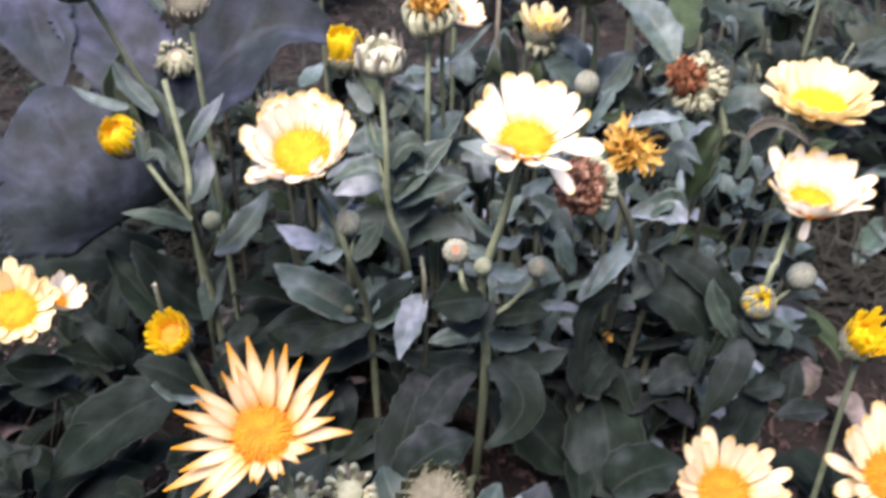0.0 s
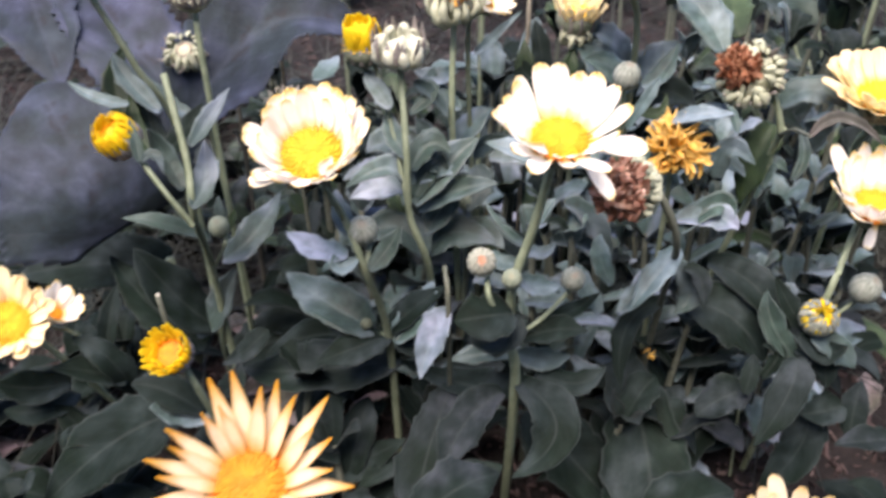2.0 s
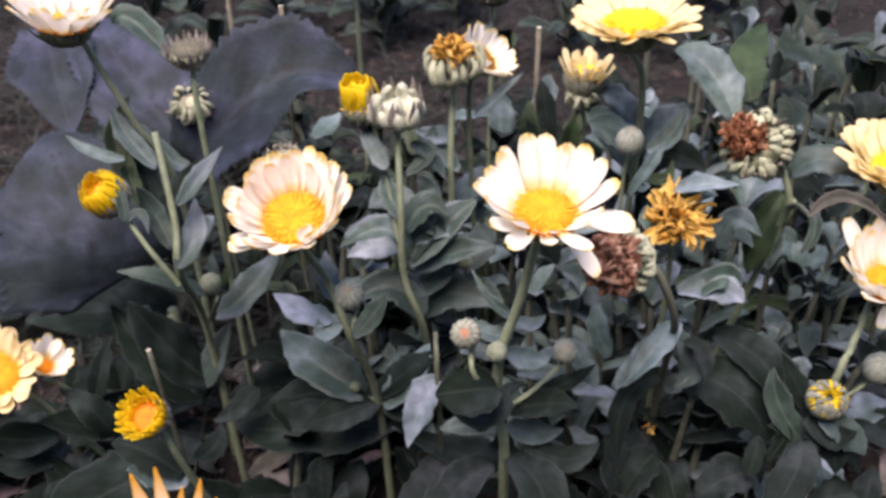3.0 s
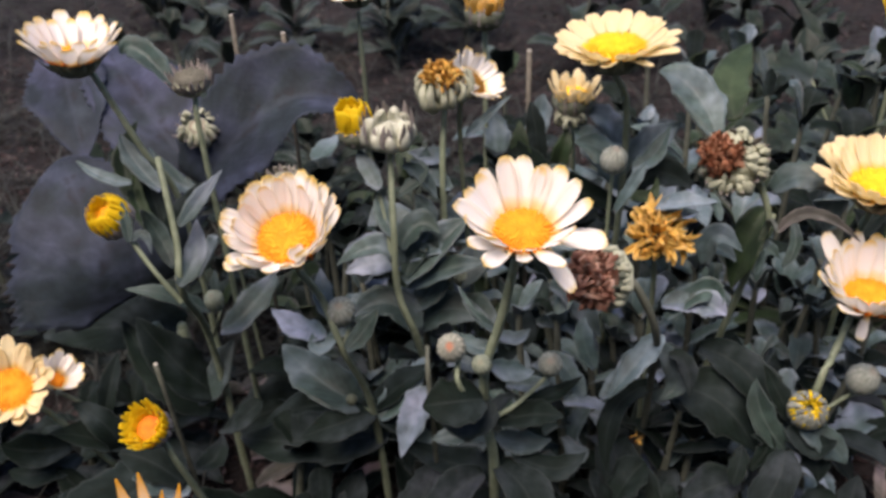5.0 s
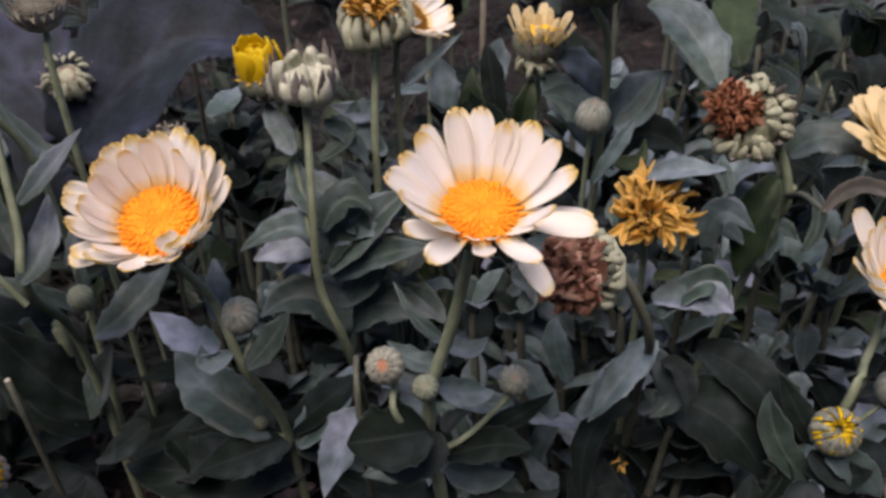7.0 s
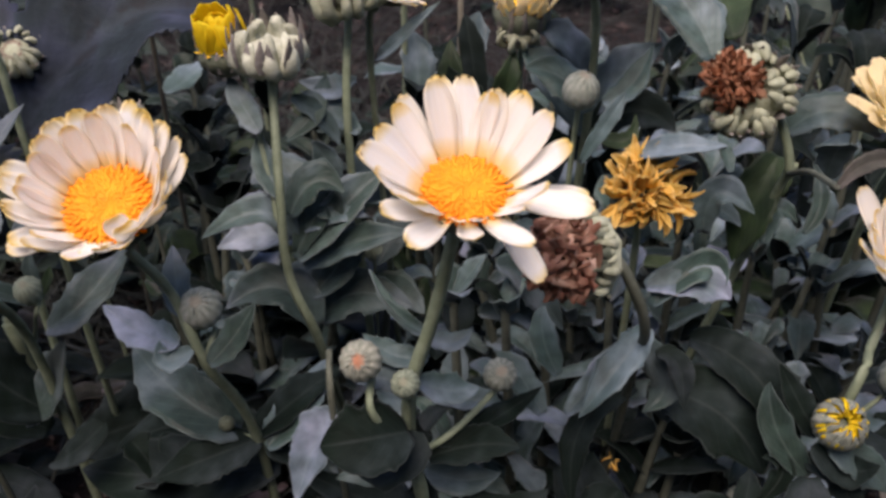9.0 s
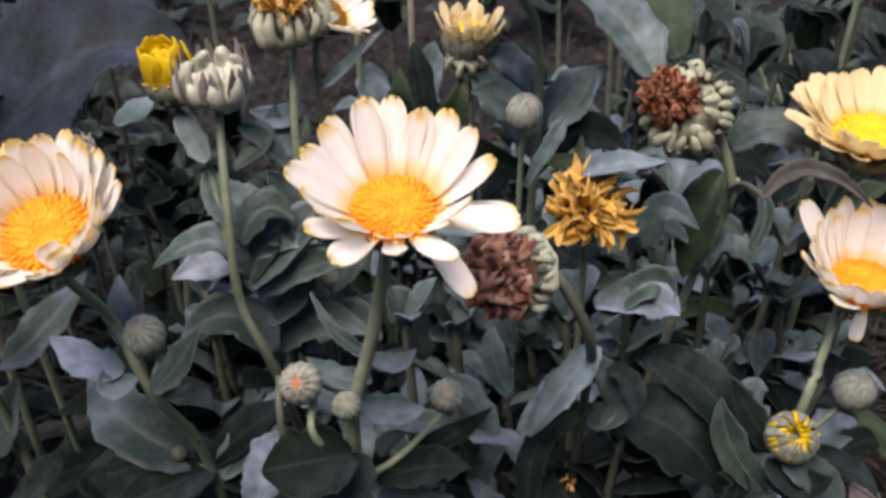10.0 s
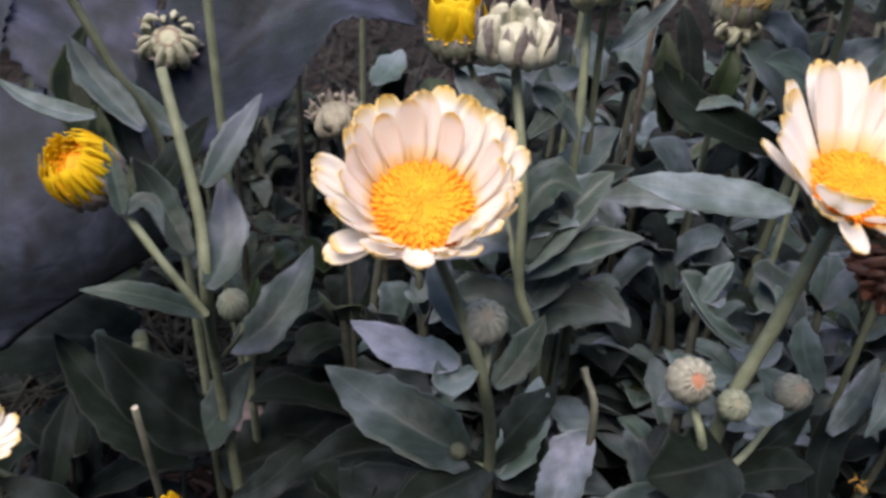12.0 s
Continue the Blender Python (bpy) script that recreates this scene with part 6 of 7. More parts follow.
broad_plant = thing("broad_leaved_plant", (-0.2009, 0.6037, 0.0000), "low plant with large dull grey-blue leaves", "broad-leaved plant", "")
broad_leaf(broad_plant, (-0.1767, 0.6076, 0.2018), (-0.1229, 0.6275, 0.2541), (-0.0704, 0.6328, 0.2432), 0.0775, (0.1, -0.5, 0.85), 0.35)
broad_leaf(broad_plant, (-0.2138, 0.5524, 0.1516), (-0.2318, 0.5579, 0.1946), (-0.2666, 0.6033, 0.2247), 0.1298, (0.0, -0.5, 0.85), 0.05)
broad_leaf(broad_plant, (-0.1907, 0.6309, 0.2019), (-0.2423, 0.6771, 0.2406), (-0.2795, 0.7333, 0.2568), 0.0701, (0.1, -0.5, 0.8), 0.15)
broad_leaf(broad_plant, (-0.2069, 0.5967, 0.0926), (-0.2660, 0.5977, 0.0922), (-0.3133, 0.5941, 0.0854), 0.0434, (0, -0.4, 0.8), 0.1, material=LEAF_SHADED)
broad_leaf(broad_plant, (-0.3040, 0.7015, 0.2611), (-0.2831, 0.6620, 0.2392), (-0.2608, 0.6206, 0.2148), 0.0563, (0.1, -0.5, 0.85), 0.1)
stem(broad_plant, 0.004, 0.003, (-0.2009, 0.6037, 0.0000), (-0.2201, 0.5826, 0.1070), name="stalk")
stem(broad_plant, 0.004, 0.003, (-0.2009, 0.6037, 0.0000), (-0.2011, 0.5801, 0.1039), name="stalk")
stem(broad_plant, 0.004, 0.003, (-0.2009, 0.6037, 0.0000), (-0.2010, 0.5822, 0.1071), name="stalk")

lobed_plant = thing("lobed_leaved_plant", (0.3473, 0.8230, 0.0000), "low dark green plant with lobed leaves", "lobed-leaved plant", "")
stem(lobed_plant, 0.0014, 0.001, (0.3473, 0.8230, 0.0000), (0.3648, 0.8330, 0.0870), (0.3823, 0.8430, 0.1340), name="stalk")
lobed_leaf(lobed_plant, (0.3823, 0.8430, 0.1340), (0.4135, 0.8325, 0.1366), (0.4446, 0.8221, 0.1271), 0.0417, (0.0, -0.3, 0.95))
stem(lobed_plant, 0.0014, 0.001, (0.3473, 0.8230, 0.0000), (0.3331, 0.8439, 0.0877), (0.3189, 0.8649, 0.1355), name="stalk")
lobed_leaf(lobed_plant, (0.3189, 0.8649, 0.1355), (0.2890, 0.8764, 0.1394), (0.2591, 0.8880, 0.1314), 0.0492, (0.0, -0.3, 0.95))
stem(lobed_plant, 0.0014, 0.001, (0.3473, 0.8230, 0.0000), (0.3491, 0.8157, 0.0949), (0.3510, 0.8083, 0.1499), name="stalk")
lobed_leaf(lobed_plant, (0.3510, 0.8083, 0.1499), (0.3532, 0.7735, 0.1539), (0.3554, 0.7387, 0.1459), 0.0418, (0.0, -0.3, 0.95))
stem(lobed_plant, 0.0014, 0.001, (0.3473, 0.8230, 0.0000), (0.3611, 0.8477, 0.0873), (0.3750, 0.8725, 0.1345), name="stalk")
lobed_leaf(lobed_plant, (0.3750, 0.8725, 0.1345), (0.4001, 0.8862, 0.1394), (0.4252, 0.8999, 0.1322), 0.0580, (0.0, -0.3, 0.95))
stem(lobed_plant, 0.0014, 0.001, (0.3473, 0.8230, 0.0000), (0.3232, 0.8295, 0.0923), (0.2990, 0.8361, 0.1447), name="stalk")
lobed_leaf(lobed_plant, (0.2990, 0.8361, 0.1447), (0.2654, 0.8198, 0.1491), (0.2318, 0.8035, 0.1415), 0.0413, (0.0, -0.3, 0.95))
stem(lobed_plant, 0.0014, 0.001, (0.3473, 0.8230, 0.0000), (0.3694, 0.8217, 0.1008), (0.3916, 0.8204, 0.1616), name="stalk")
lobed_leaf(lobed_plant, (0.3916, 0.8204, 0.1616), (0.4102, 0.8003, 0.1703), (0.4288, 0.7801, 0.1671), 0.0538, (0.0, -0.3, 0.95))
stem(lobed_plant, 0.0014, 0.001, (0.3473, 0.8230, 0.0000), (0.3400, 0.8544, 0.0965), (0.3327, 0.8859, 0.1530), name="stalk")
lobed_leaf(lobed_plant, (0.3327, 0.8859, 0.1530), (0.3172, 0.9117, 0.1672), (0.3016, 0.9375, 0.1693), 0.0428, (0.0, -0.3, 0.95))
stem(lobed_plant, 0.0014, 0.001, (0.3473, 0.8230, 0.0000), (0.3336, 0.8122, 0.0813), (0.3199, 0.8014, 0.1227), name="stalk")
lobed_leaf(lobed_plant, (0.3199, 0.8014, 0.1227), (0.3192, 0.7761, 0.1296), (0.3185, 0.7507, 0.1246), 0.0589, (0.0, -0.3, 0.95))
stem(lobed_plant, 0.0014, 0.001, (0.3473, 0.8230, 0.0000), (0.3769, 0.8414, 0.0993), (0.4064, 0.8599, 0.1587), name="stalk")
lobed_leaf(lobed_plant, (0.4064, 0.8599, 0.1587), (0.4324, 0.8612, 0.1710), (0.4584, 0.8626, 0.1713), 0.0471, (0.0, -0.3, 0.95))
stem(lobed_plant, 0.0014, 0.001, (0.3473, 0.8230, 0.0000), (0.3165, 0.8428, 0.1098), (0.2858, 0.8627, 0.1796), name="stalk")
lobed_leaf(lobed_plant, (0.2858, 0.8627, 0.1796), (0.2625, 0.8653, 0.1906), (0.2392, 0.8679, 0.1896), 0.0538, (0.0, -0.3, 0.95))
stem(lobed_plant, 0.0014, 0.001, (0.3473, 0.8230, 0.0000), (0.3621, 0.8085, 0.1037), (0.3770, 0.7941, 0.1673), name="stalk")
lobed_leaf(lobed_plant, (0.3770, 0.7941, 0.1673), (0.3931, 0.7690, 0.1772), (0.4092, 0.7440, 0.1751), 0.0440, (0.0, -0.3, 0.95))
stem(lobed_plant, 0.0014, 0.001, (0.3473, 0.8230, 0.0000), (0.3583, 0.8599, 0.0843), (0.3692, 0.8968, 0.1287), name="stalk")
lobed_leaf(lobed_plant, (0.3692, 0.8968, 0.1287), (0.3782, 0.9185, 0.1365), (0.3873, 0.9402, 0.1322), 0.0581, (0.0, -0.3, 0.95))
stem(lobed_plant, 0.0014, 0.001, (0.3473, 0.8230, 0.0000), (0.3140, 0.8182, 0.0968), (0.2807, 0.8135, 0.1537), name="stalk")
lobed_leaf(lobed_plant, (0.2807, 0.8135, 0.1537), (0.2629, 0.7944, 0.1582), (0.2451, 0.7753, 0.1507), 0.0402, (0.0, -0.3, 0.95))

dry = thing("dry_leaf", (-0.2405, 0.5980, 0.0070), "curled dry reddish-brown leaf lying on the soil", "dry leaf", "fallen leaves")
leaf(dry, (-0.2405, 0.5980, 0.0110), (-0.2571, 0.6154, 0.0158), (-0.2737, 0.6328, 0.0111), 0.0202, LEAF_DRY, (0.0, 0.0, 1.0), 0.72, 0.3, -0.48)
dry = thing("dry_leaf", (-0.2414, 0.6792, 0.0058), "curled dry reddish-brown leaf lying on the soil", "dry leaf", "fallen leaves")
leaf(dry, (-0.2414, 0.6792, 0.0098), (-0.2685, 0.6841, 0.0215), (-0.2956, 0.6890, 0.0110), 0.0231, LEAF_DRY, (0.0, 0.0, 1.0), 0.62, 0.3, 0.74)
dry = thing("dry_leaf", (-0.1692, 0.6334, 0.0081), "curled dry reddish-brown leaf lying on the soil", "dry leaf", "fallen leaves")
leaf(dry, (-0.1692, 0.6334, 0.0121), (-0.1766, 0.6193, 0.0232), (-0.1840, 0.6051, 0.0145), 0.0134, LEAF_DRY, (0.0, 0.0, 1.0), 0.32, 0.3, 0.73)
dry = thing("dry_leaf", (-0.1818, 0.6294, 0.0094), "curled dry reddish-brown leaf lying on the soil", "dry leaf", "fallen leaves")
leaf(dry, (-0.1818, 0.6294, 0.0134), (-0.1629, 0.6119, 0.0221), (-0.1441, 0.5945, 0.0198), 0.0216, LEAF_DRY, (0.0, 0.0, 1.0), 0.52, 0.3, 0.87)
dry = thing("dry_leaf", (-0.0803, 0.5175, 0.0097), "curled dry reddish-brown leaf lying on the soil", "dry leaf", "fallen leaves")
leaf(dry, (-0.0803, 0.5175, 0.0137), (-0.0683, 0.5313, 0.0230), (-0.0564, 0.5451, 0.0187), 0.0153, LEAF_DRY, (0.0, 0.0, 1.0), 0.45, 0.3, 0.01)
dry = thing("dry_leaf", (-0.2035, 0.5632, 0.0092), "curled dry reddish-brown leaf lying on the soil", "dry leaf", "fallen leaves")
leaf(dry, (-0.2035, 0.5632, 0.0132), (-0.2239, 0.5509, 0.0254), (-0.2442, 0.5386, 0.0207), 0.0200, LEAF_DRY, (0.0, 0.0, 1.0), 0.73, 0.3, 0.98)
dry = thing("dry_leaf", (-0.1322, 0.5294, 0.0092), "curled dry reddish-brown leaf lying on the soil", "dry leaf", "fallen leaves")
leaf(dry, (-0.1322, 0.5294, 0.0132), (-0.1130, 0.5070, 0.0241), (-0.0938, 0.4846, 0.0189), 0.0248, LEAF_DRY, (0.0, 0.0, 1.0), 0.41, 0.3, 0.66)
dry = thing("dry_leaf", (-0.1566, 0.5513, 0.0099), "curled dry reddish-brown leaf lying on the soil", "dry leaf", "fallen leaves")
leaf(dry, (-0.1566, 0.5513, 0.0139), (-0.1310, 0.5621, 0.0190), (-0.1054, 0.5729, 0.0203), 0.0234, LEAF_DRY, (0.0, 0.0, 1.0), 0.51, 0.3, -0.70)
dry = thing("dry_leaf", (-0.2265, 0.6384, 0.0069), "curled dry reddish-brown leaf lying on the soil", "dry leaf", "fallen leaves")
leaf(dry, (-0.2265, 0.6384, 0.0109), (-0.2154, 0.6273, 0.0155), (-0.2044, 0.6162, 0.0167), 0.0132, LEAF_DRY, (0.0, 0.0, 1.0), 0.47, 0.3, 0.76)
dry = thing("dry_leaf", (-0.0548, 0.5910, 0.0026), "curled dry reddish-brown leaf lying on the soil", "dry leaf", "fallen leaves")
leaf(dry, (-0.0548, 0.5910, 0.0066), (-0.0352, 0.5911, 0.0178), (-0.0156, 0.5913, 0.0069), 0.0165, LEAF_DRY, (0.0, 0.0, 1.0), 0.40, 0.3, -0.18)
dry = thing("dry_leaf", (-0.1474, 0.5281, 0.0045), "curled dry reddish-brown leaf lying on the soil", "dry leaf", "fallen leaves")
leaf(dry, (-0.1474, 0.5281, 0.0085), (-0.1204, 0.5355, 0.0240), (-0.0933, 0.5429, 0.0157), 0.0235, LEAF_DRY, (0.0, 0.0, 1.0), 0.49, 0.3, -0.08)
dry = thing("dry_leaf", (-0.1700, 0.6159, 0.0070), "curled dry reddish-brown leaf lying on the soil", "dry leaf", "fallen leaves")
leaf(dry, (-0.1700, 0.6159, 0.0110), (-0.1891, 0.6025, 0.0262), (-0.2083, 0.5891, 0.0150), 0.0196, LEAF_DRY, (0.0, 0.0, 1.0), 0.52, 0.3, 0.44)
dry = thing("dry_leaf", (-0.2406, 0.5542, 0.0064), "curled dry reddish-brown leaf lying on the soil", "dry leaf", "fallen leaves")
leaf(dry, (-0.2406, 0.5542, 0.0104), (-0.2179, 0.5514, 0.0145), (-0.1953, 0.5486, 0.0137), 0.0192, LEAF_DRY, (0.0, 0.0, 1.0), 0.59, 0.3, -0.96)
dry = thing("dry_leaf", (-0.1461, 0.6138, 0.0057), "curled dry reddish-brown leaf lying on the soil", "dry leaf", "fallen leaves")
leaf(dry, (-0.1461, 0.6138, 0.0097), (-0.1234, 0.6228, 0.0219), (-0.1007, 0.6318, 0.0126), 0.0205, LEAF_DRY, (0.0, 0.0, 1.0), 0.65, 0.3, 0.48)
dry = thing("dry_leaf", (-0.2945, 0.5109, 0.0040), "curled dry reddish-brown leaf lying on the soil", "dry leaf", "fallen leaves")
leaf(dry, (-0.2945, 0.5109, 0.0080), (-0.3074, 0.4844, 0.0175), (-0.3203, 0.4580, 0.0128), 0.0247, LEAF_DRY, (0.0, 0.0, 1.0), 0.46, 0.3, -0.27)
dry = thing("dry_leaf", (-0.2218, 0.5664, 0.0050), "curled dry reddish-brown leaf lying on the soil", "dry leaf", "fallen leaves")
leaf(dry, (-0.2218, 0.5664, 0.0090), (-0.2378, 0.5553, 0.0223), (-0.2538, 0.5441, 0.0092), 0.0164, LEAF_DRY, (0.0, 0.0, 1.0), 0.58, 0.3, 0.47)
dry = thing("dry_leaf", (0.2706, 0.5286, 0.0076), "curled dry reddish-brown leaf lying on the soil", "dry leaf", "fallen leaves")
leaf(dry, (0.2706, 0.5286, 0.0116), (0.2788, 0.5486, 0.0168), (0.2869, 0.5685, 0.0142), 0.0181, LEAF_DRY, (0.0, 0.0, 1.0), 0.47, 0.3, 0.67)
dry = thing("dry_leaf", (0.1754, 0.5404, 0.0056), "curled dry reddish-brown leaf lying on the soil", "dry leaf", "fallen leaves")
leaf(dry, (0.1754, 0.5404, 0.0096), (0.1591, 0.5173, 0.0163), (0.1427, 0.4942, 0.0106), 0.0237, LEAF_DRY, (0.0, 0.0, 1.0), 0.56, 0.3, -0.62)
dry = thing("dry_leaf", (0.1775, 0.5334, 0.0085), "curled dry reddish-brown leaf lying on the soil", "dry leaf", "fallen leaves")
leaf(dry, (0.1775, 0.5334, 0.0125), (0.1865, 0.5105, 0.0206), (0.1955, 0.4876, 0.0135), 0.0207, LEAF_DRY, (0.0, 0.0, 1.0), 0.45, 0.3, 0.59)
dry = thing("dry_leaf", (0.2125, 0.5504, 0.0032), "curled dry reddish-brown leaf lying on the soil", "dry leaf", "fallen leaves")
leaf(dry, (0.2125, 0.5504, 0.0072), (0.1882, 0.5657, 0.0113), (0.1638, 0.5811, 0.0148), 0.0242, LEAF_DRY, (0.0, 0.0, 1.0), 0.74, 0.3, 0.97)
dry = thing("dry_leaf", (0.2891, 0.5267, 0.0073), "curled dry reddish-brown leaf lying on the soil", "dry leaf", "fallen leaves")
leaf(dry, (0.2891, 0.5267, 0.0113), (0.2887, 0.4991, 0.0215), (0.2882, 0.4716, 0.0136), 0.0231, LEAF_DRY, (0.0, 0.0, 1.0), 0.47, 0.3, -0.55)
dry = thing("dry_leaf", (0.1931, 0.5972, 0.0075), "curled dry reddish-brown leaf lying on the soil", "dry leaf", "fallen leaves")
leaf(dry, (0.1931, 0.5972, 0.0115), (0.2205, 0.6052, 0.0266), (0.2479, 0.6132, 0.0187), 0.0240, LEAF_DRY, (0.0, 0.0, 1.0), 0.75, 0.3, 0.15)
fallen = thing("fallen_petals", (0.0980, 0.4695, 0.1195), "crumpled orange petals fallen on a low leaf", "petals")
clump(fallen, 0.006, 8, WITHER, 77)

# ---------------------------------------------------------------- leafy shoots that fill the bed


def shoot(x, y, high, count, seed, length=0.075, width=0.021, mats=None, lean=(0.0, 0.0), rise=(10, 55)):
    # patches of the bed that stay bare
    for bx, by, br in ((0.37, 0.71, 0.09), (0.36, 0.63, 0.09), (0.31, 0.58, 0.05), (0.27, 0.53, 0.045), (0.245, 0.485, 0.04), (0.34, 0.66, 0.07), (-0.18, 0.665, 0.06), (-0.5, 1.05, 0.15)):
        if math.hypot(x - bx, y - by) < br:
            return None
    rng = random.Random(seed)
    p = thing("leafy_shoot", (x, y, 0.0), "leafy grey-green calendula or weed shoot without flowers", "calendula shoot", "leafy shoots in the bed")
    top = (x + lean[0] + rng.uniform(-0.015, 0.015), y + lean[1] + rng.uniform(-0.015, 0.015), high)
    stem(p, 0.003, 0.0017, (x, y, 0.0), ((x + top[0]) / 2 + rng.uniform(-0.006, 0.006), (y + top[1]) / 2, high * 0.5), top, material=STEM_DULL)
    leafy(p, (x, y, 0.0), top, count, length, width, seed, mats or [LEAF_SHADED, LEAF_SHADED, LEAF_PALE, LEAF_GREEN], rise=rise)
    return p


rows = random.Random(4)
MIXED = [LEAF_SHADED, LEAF_SHADED, LEAF_SHADED, LEAF_PALE, LEAF_PALE, LEAF_PALE, LEAF_GREEN]
# behind the nearest flowers the bed is denser; paler leaf colours carry its skylight
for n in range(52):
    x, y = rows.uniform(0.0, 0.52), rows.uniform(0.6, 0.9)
    shoot(x, y, rows.uniform(0.12, 0.23), 11, 200 + n, 0.08, 0.027, MIXED if x < 0.24 else [LEAF_SHADED, LEAF_SHADED, LEAF_GREEN, LEAF_GREEN, LEAF_PALE])
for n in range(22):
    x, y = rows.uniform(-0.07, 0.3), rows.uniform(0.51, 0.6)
    shoot(x, y, rows.uniform(0.1, 0.16), 12, 260 + n, 0.066, 0.022, [LEAF_SHADED, LEAF_PALE, LEAF_PALE, LEAF_PALE])
for n in range(8):
    x, y = rows.uniform(0.19, 0.36), rows.uniform(0.64, 0.76)
    shoot(x, y, rows.uniform(0.2, 0.27), 16, 750 + n, 0.062, 0.0145, [LEAF_PALE, LEAF_MID, LEAF_SHADED, LEAF_MID, LEAF_GREEN], (rows.uniform(-0.01, 0.05), 0.0), (30, 72))
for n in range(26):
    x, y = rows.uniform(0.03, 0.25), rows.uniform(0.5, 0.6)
    shoot(x, y, rows.uniform(0.11, 0.185), 17, 700 + n, 0.046, 0.015, [LEAF_MID, LEAF_PALE, LEAF_PALE, LEAF_SHADED])
for n in range(9):
    x, y = rows.uniform(-0.38, -0.23), rows.uniform(0.5, 0.7)
    shoot(x, y, rows.uniform(0.04, 0.1), 10, 780 + n, 0.07, 0.024, [LEAF_SHADED])
for n in range(24):
    x, y = rows.uniform(-0.19, -0.03), rows.uniform(0.55, 0.74)
    shoot(x, y, rows.uniform(0.08, 0.17), 11, 400 + n, 0.07, 0.025, [LEAF_SHADED, LEAF_SHADED, LEAF_SHADED, LEAF_GREEN])
# dark weeds far behind the bed, made with the same shoot builder
for n in range(40):
    x, y = rows.uniform(-0.6, 0.9), rows.uniform(1.0, 1.7)
    shoot(x, y, rows.uniform(0.05, 0.16), 11, 440 + n, 0.1, 0.034, [LEAF_LOBED])
for n in range(14):
    x, y = rows.uniform(-0.42, -0.14), rows.uniform(0.76, 1.05)
    shoot(x, y, rows.uniform(0.03, 0.1), 9, 620 + n, 0.07, 0.024, [LEAF_LOBED, LEAF_SHADED])
# low shoots between the stems, dark by colour where shade falls
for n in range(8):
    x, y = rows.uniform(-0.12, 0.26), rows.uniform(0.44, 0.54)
    shoot(x, y, rows.uniform(0.05, 0.1), 9, 300 + n, 0.075, 0.022, [LEAF_SHADED])
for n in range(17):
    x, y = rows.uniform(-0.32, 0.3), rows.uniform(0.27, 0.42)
    shoot(x, y, rows.uniform(0.03, 0.08), 9, 800 + n, 0.085, 0.026, [LEAF_SHADED])
# unseen shoots below the view, added to block low light from the front
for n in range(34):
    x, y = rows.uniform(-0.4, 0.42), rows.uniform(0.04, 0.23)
    shoot(x, y, rows.uniform(0.14, 0.2), 11, 600 + n, 0.075, 0.024, [LEAF_SHADED])
# added beside the view, mostly unseen, to block low light from the right
for n in range(14):
    x, y = rows.uniform(0.3, 0.62), rows.uniform(0.25, 0.62)
    shoot(x, y, rows.uniform(0.08, 0.14), 11, 530 + n, 0.075, 0.022, [LEAF_SHADED, LEAF_PALE])
# low dark weeds, also made as shoots
for n in range(36):
    x, y = rows.uniform(-0.28, 0.3), rows.uniform(0.74, 1.05)
    shoot(x, y, rows.uniform(0.02, 0.07), 9, 550 + n, 0.06, 0.018, [LEAF_LOBED])
# the same on the left, mostly out of view
for n in range(10):
    x, y = rows.uniform(-0.62, -0.4), rows.uniform(0.25, 0.8)
    shoot(x, y, rows.uniform(0.08, 0.2), 10, 570 + n, 0.08, 0.024, [LEAF_SHADED])
for n in range(4):
    x, y = rows.uniform(-0.36, -0.2), rows.uniform(0.4, 0.5)
    shoot(x, y, rows.uniform(0.04, 0.08), 8, 350 + n, 0.09, 0.026, [LEAF_SHADED])

# ---------------------------------------------------------------- ground, mulch and far growth
def ground_height(x, y):
    return 0.012 * noise.noise((x * 6, y * 6, 0)) + 0.005 * noise.noise((x * 25, y * 25, 3)) - 0.006


def chip_material():
    """Dry crumbs, each in a tone of its own."""
    m, nt, bsdf = nodes_of("dry_mulch", 0.92, 0.2)
    own = nt.nodes.new("ShaderNodeNewGeometry").outputs["Random Per Island"]
    col = ramp(nt, own, [(0.0, (0.022, 0.015, 0.014)), (0.45, (0.06, 0.042, 0.04)), (0.85, (0.08, 0.058, 0.054)), (1.0, (0.15, 0.115, 0.107))])
    col = mix(nt, 1.0, col, ramp(nt, noise_of(nt, 300, 4), [(0.3, (0.6, 0.6, 0.6)), (0.7, (1.3, 1.3, 1.3))]), "MULTIPLY")
    nt.links.new(col, bsdf.inputs["Base Color"])
    return m


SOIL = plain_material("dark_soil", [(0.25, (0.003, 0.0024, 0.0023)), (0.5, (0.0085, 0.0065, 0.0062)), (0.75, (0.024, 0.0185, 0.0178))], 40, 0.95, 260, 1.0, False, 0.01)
CHIP = chip_material()
verts, faces, radii = [], [], [0.0]
while radii[-1] < 80:
    radii.append(radii[-1] + max(0.018, radii[-1] * 0.09 if radii[-1] > 0.8 else 0.018))
seg = 150
for i, r in enumerate(radii):
    for k in range(seg):
        a = 2 * math.pi * k / seg
        x, y = r * math.cos(a), 0.55 + r * math.sin(a)
        verts.append((x, y, ground_height(x, y) if r < 3 else -0.006))
for i in range(len(radii) - 1):
    for k in range(seg):
        a, b = i * seg + k, i * seg + (k + 1) % seg
        faces.append((a, a + seg, b + seg, b))
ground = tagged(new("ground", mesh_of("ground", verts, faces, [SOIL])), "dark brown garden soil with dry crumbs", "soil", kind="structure")

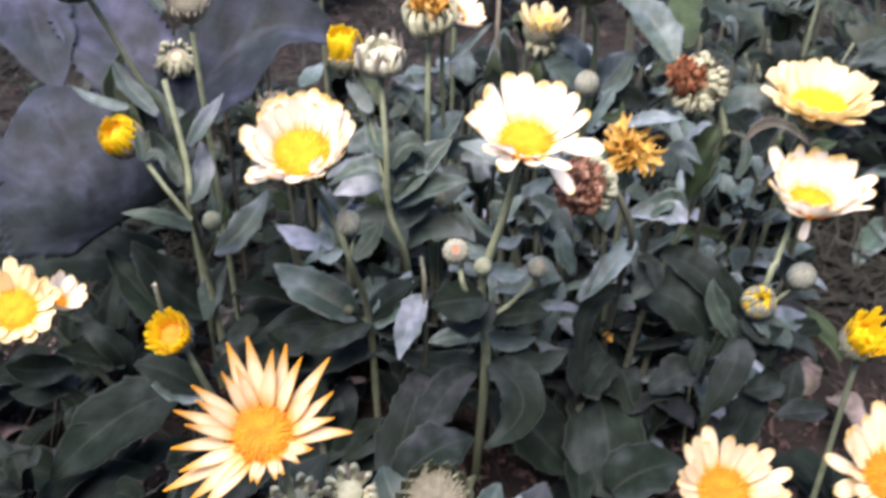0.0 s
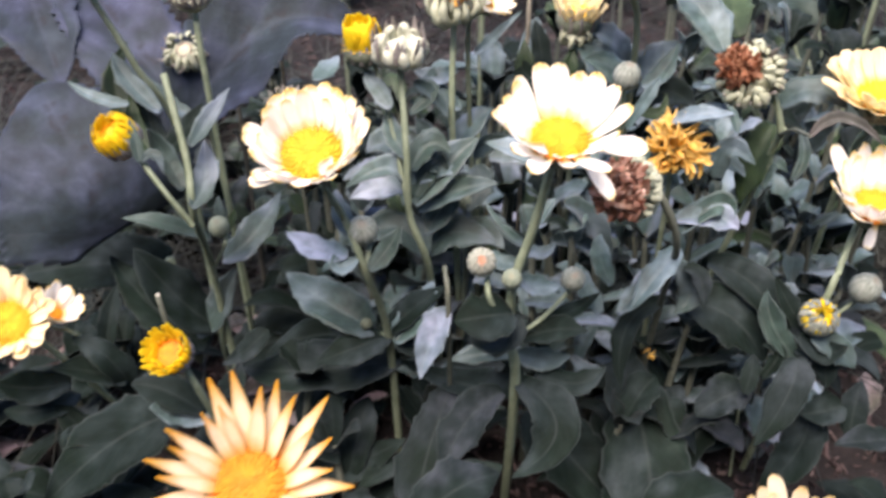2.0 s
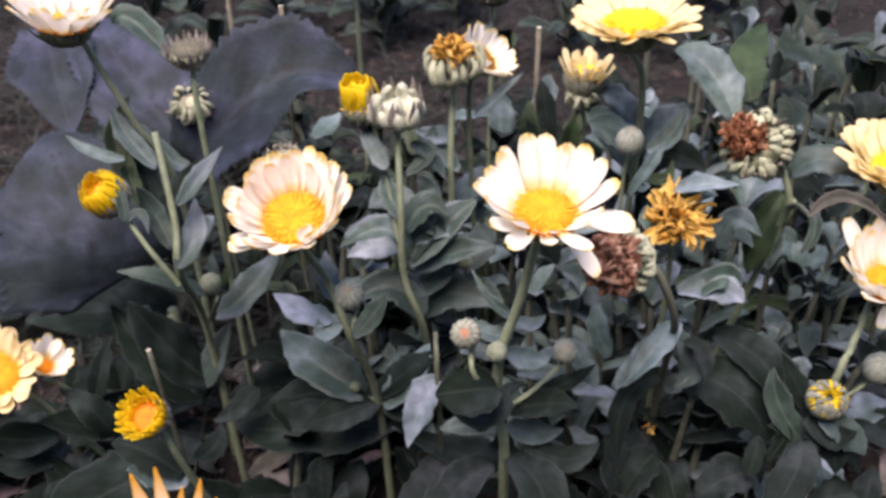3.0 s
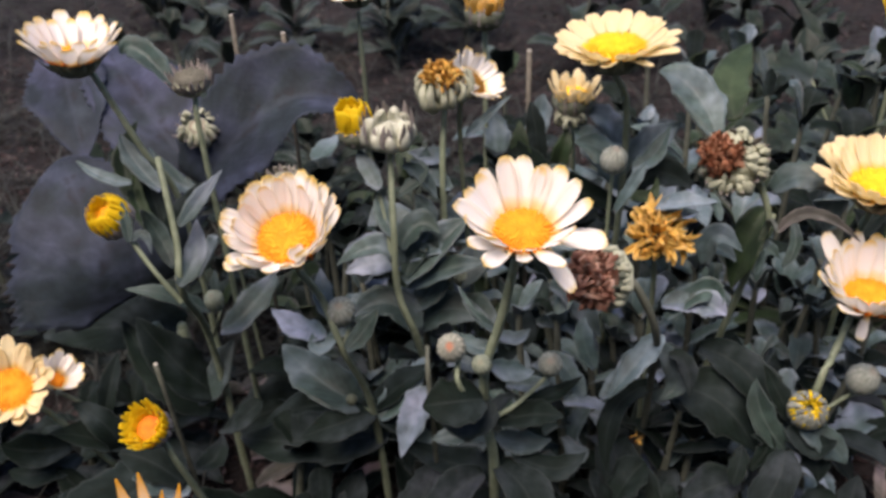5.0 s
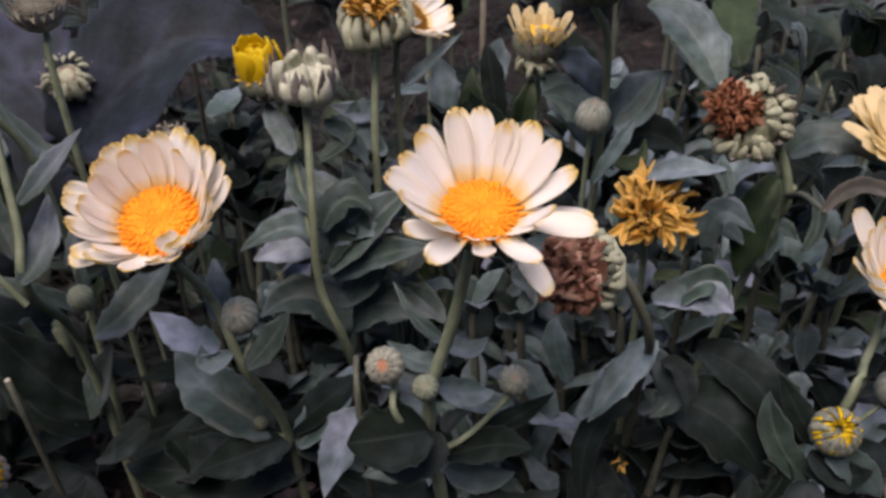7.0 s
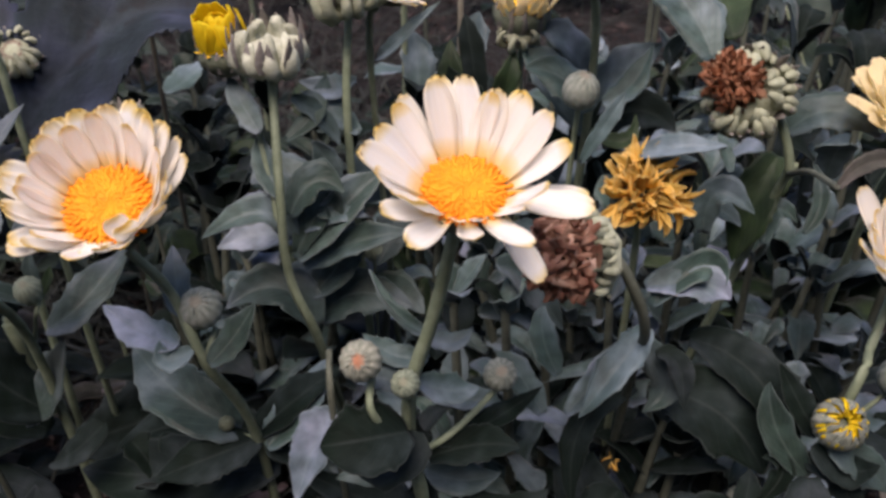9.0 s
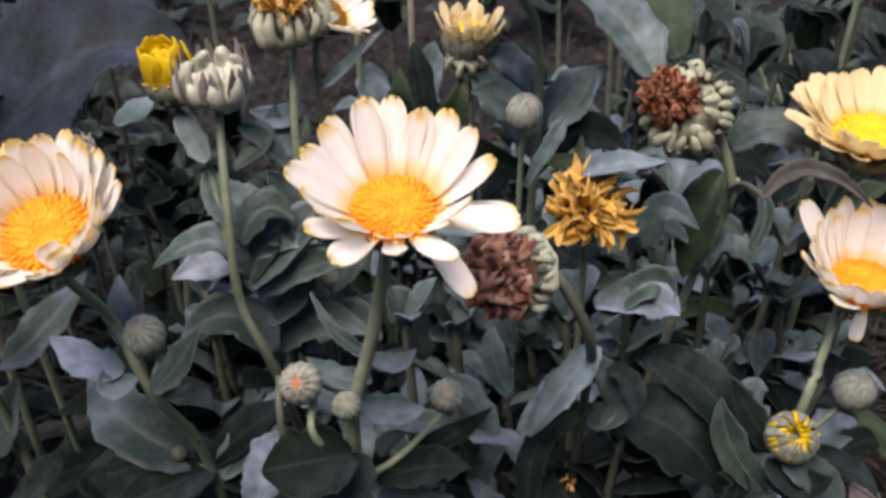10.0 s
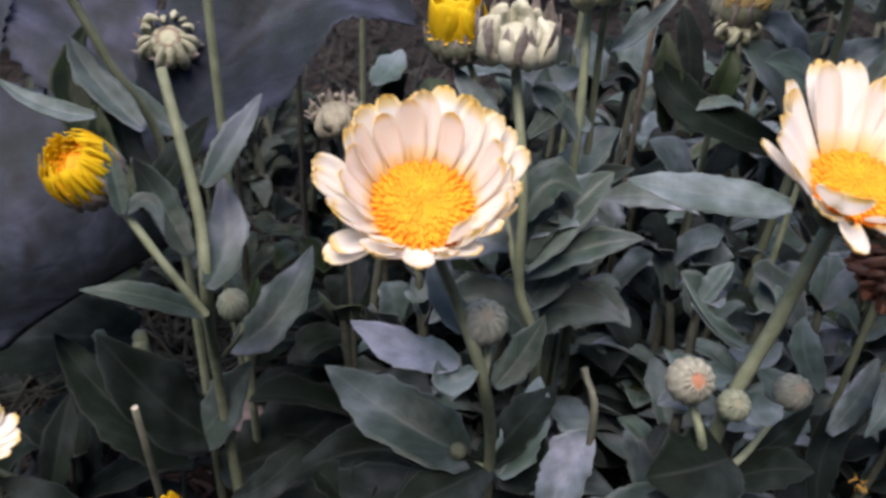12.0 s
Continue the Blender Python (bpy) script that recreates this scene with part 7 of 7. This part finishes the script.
rng = random.Random(9)
verts, faces = [], []
for n in range(17000):
    y = 0.3 + 1.5 * rng.random() ** 1.5
    x = rng.uniform(-0.45 - 0.25 * y, 0.45 + 0.3 * y)
    z = ground_height(x, y)
    big = rng.random() ** 3
    a, l, w, t = rng.uniform(0, 6.3), 0.002 + 0.016 * big, rng.uniform(0.001, 0.003) + 0.007 * big * rng.random(), rng.uniform(0.0005, 0.0018)
    tilt = rng.uniform(-0.5, 0.5)
    ux, uy = Vector((math.cos(a) * math.cos(tilt), math.sin(a) * math.cos(tilt), math.sin(tilt))), Vector((-math.sin(a), math.cos(a), rng.uniform(-0.4, 0.4)))
    uz = ux.cross(uy).normalized()
    p, q = Vector((x, y, z + 0.001)), len(verts)
    for s in (-1, -0.2, 1):
        f = rng.uniform(0.3, 1.0)
        bend = uz * rng.uniform(-0.8, 1.6) * t + uy * rng.uniform(-0.5, 0.5) * w
        for du, dz in ((-1, 0), (1, 0), (0.8, 1), (-0.8, 1)):
            verts.append(p + ux * (l * 0.5 * s * rng.uniform(0.8, 1.1)) + uy * (w * 0.5 * du * f) + uz * (t * dz) + bend)
    for m in (0, 4):
        for k in range(4):
            faces.append((q + m + k, q + m + (k + 1) % 4, q + m + 4 + (k + 1) % 4, q + m + 4 + k))
    faces += [(q, q + 3, q + 2, q + 1), (q + 8, q + 9, q + 10, q + 11)]
mulch = tagged(new("mulch", mesh_of("mulch", verts, faces, [CHIP])), "dry brown plant crumbs and bark on the soil", "mulch", kind="stuff")

# dark, thin grass behind the bed
GRASS = plain_material("dark_grass", [(0.3, (0.01, 0.0125, 0.0095)), (0.7, (0.06, 0.064, 0.054))], 60, 0.8, 300, 0.2, False)
verts, faces = [], []
for n in range(9000):
    y = 0.66 + 1.3 * rng.random() ** 1.8
    x = rng.uniform(-0.5 - 0.5 * y, 0.15 + 0.6 * y)
    if noise.noise((x * 9, y * 9, 7)) < -0.12:
        continue
    z, h, a, w = ground_height(x, y) if y < 3 else 0, rng.uniform(0.02, 0.09), rng.uniform(0, 6.3), rng.uniform(0.0007, 0.0022)
    d = Vector((math.cos(a), math.sin(a), 0)) * h * rng.uniform(0.8, 2.6)
    b = a + rng.uniform(-1.3, 1.3)
    side, q = Vector((-math.sin(a), math.cos(a), 0)) * w, len(verts)
    for s in (0, 0.35, 0.7, 1):
        p = Vector((x, y, z)) + d * s + Vector((math.cos(b), math.sin(b), 0)) * h * 0.8 * s * s + Vector((0, 0, h * (s - 0.75 * s * s) * 1.3))
        verts += [p - side * (1.05 - s), p + side * (1.05 - s), p + Vector((0, 0, -w * 0.5 * (1.05 - s)))]
    for m in range(3):
        for k in range(3):
            faces.append((q + m * 3 + k, q + m * 3 + (k + 1) % 3, q + m * 3 + 3 + (k + 1) % 3, q + m * 3 + 3 + k))
grass = tagged(new("grass", mesh_of("grass", verts, faces, [GRASS])), "thin dark grass and weeds behind the bed", "grass", kind="stuff")

# an unseen plain wall, added behind the camera to block low skylight
BLOCK_WALL = plain_material("light_block_render", [(0.3, (0.16, 0.15, 0.14)), (0.7, (0.26, 0.245, 0.23))], 3, 0.9, 40, 0.5, False, 0.01)
bm = bmesh.new()
bmesh.ops.create_cube(bm, size=1.0, matrix=Matrix.LocRotScale((0, -1.9, 1.2), None, (9.0, 0.2, 2.44)))
bmesh.ops.bevel(bm, geom=bm.edges, offset=0.01, segments=2, affect="EDGES")
me = bpy.data.meshes.new("wall_south")
bm.to_mesh(me)
bm.free()
me.materials.append(BLOCK_WALL)
tagged(new("wall_south", me), "unseen grey rendered wall added to block low light", "wall", kind="structure")
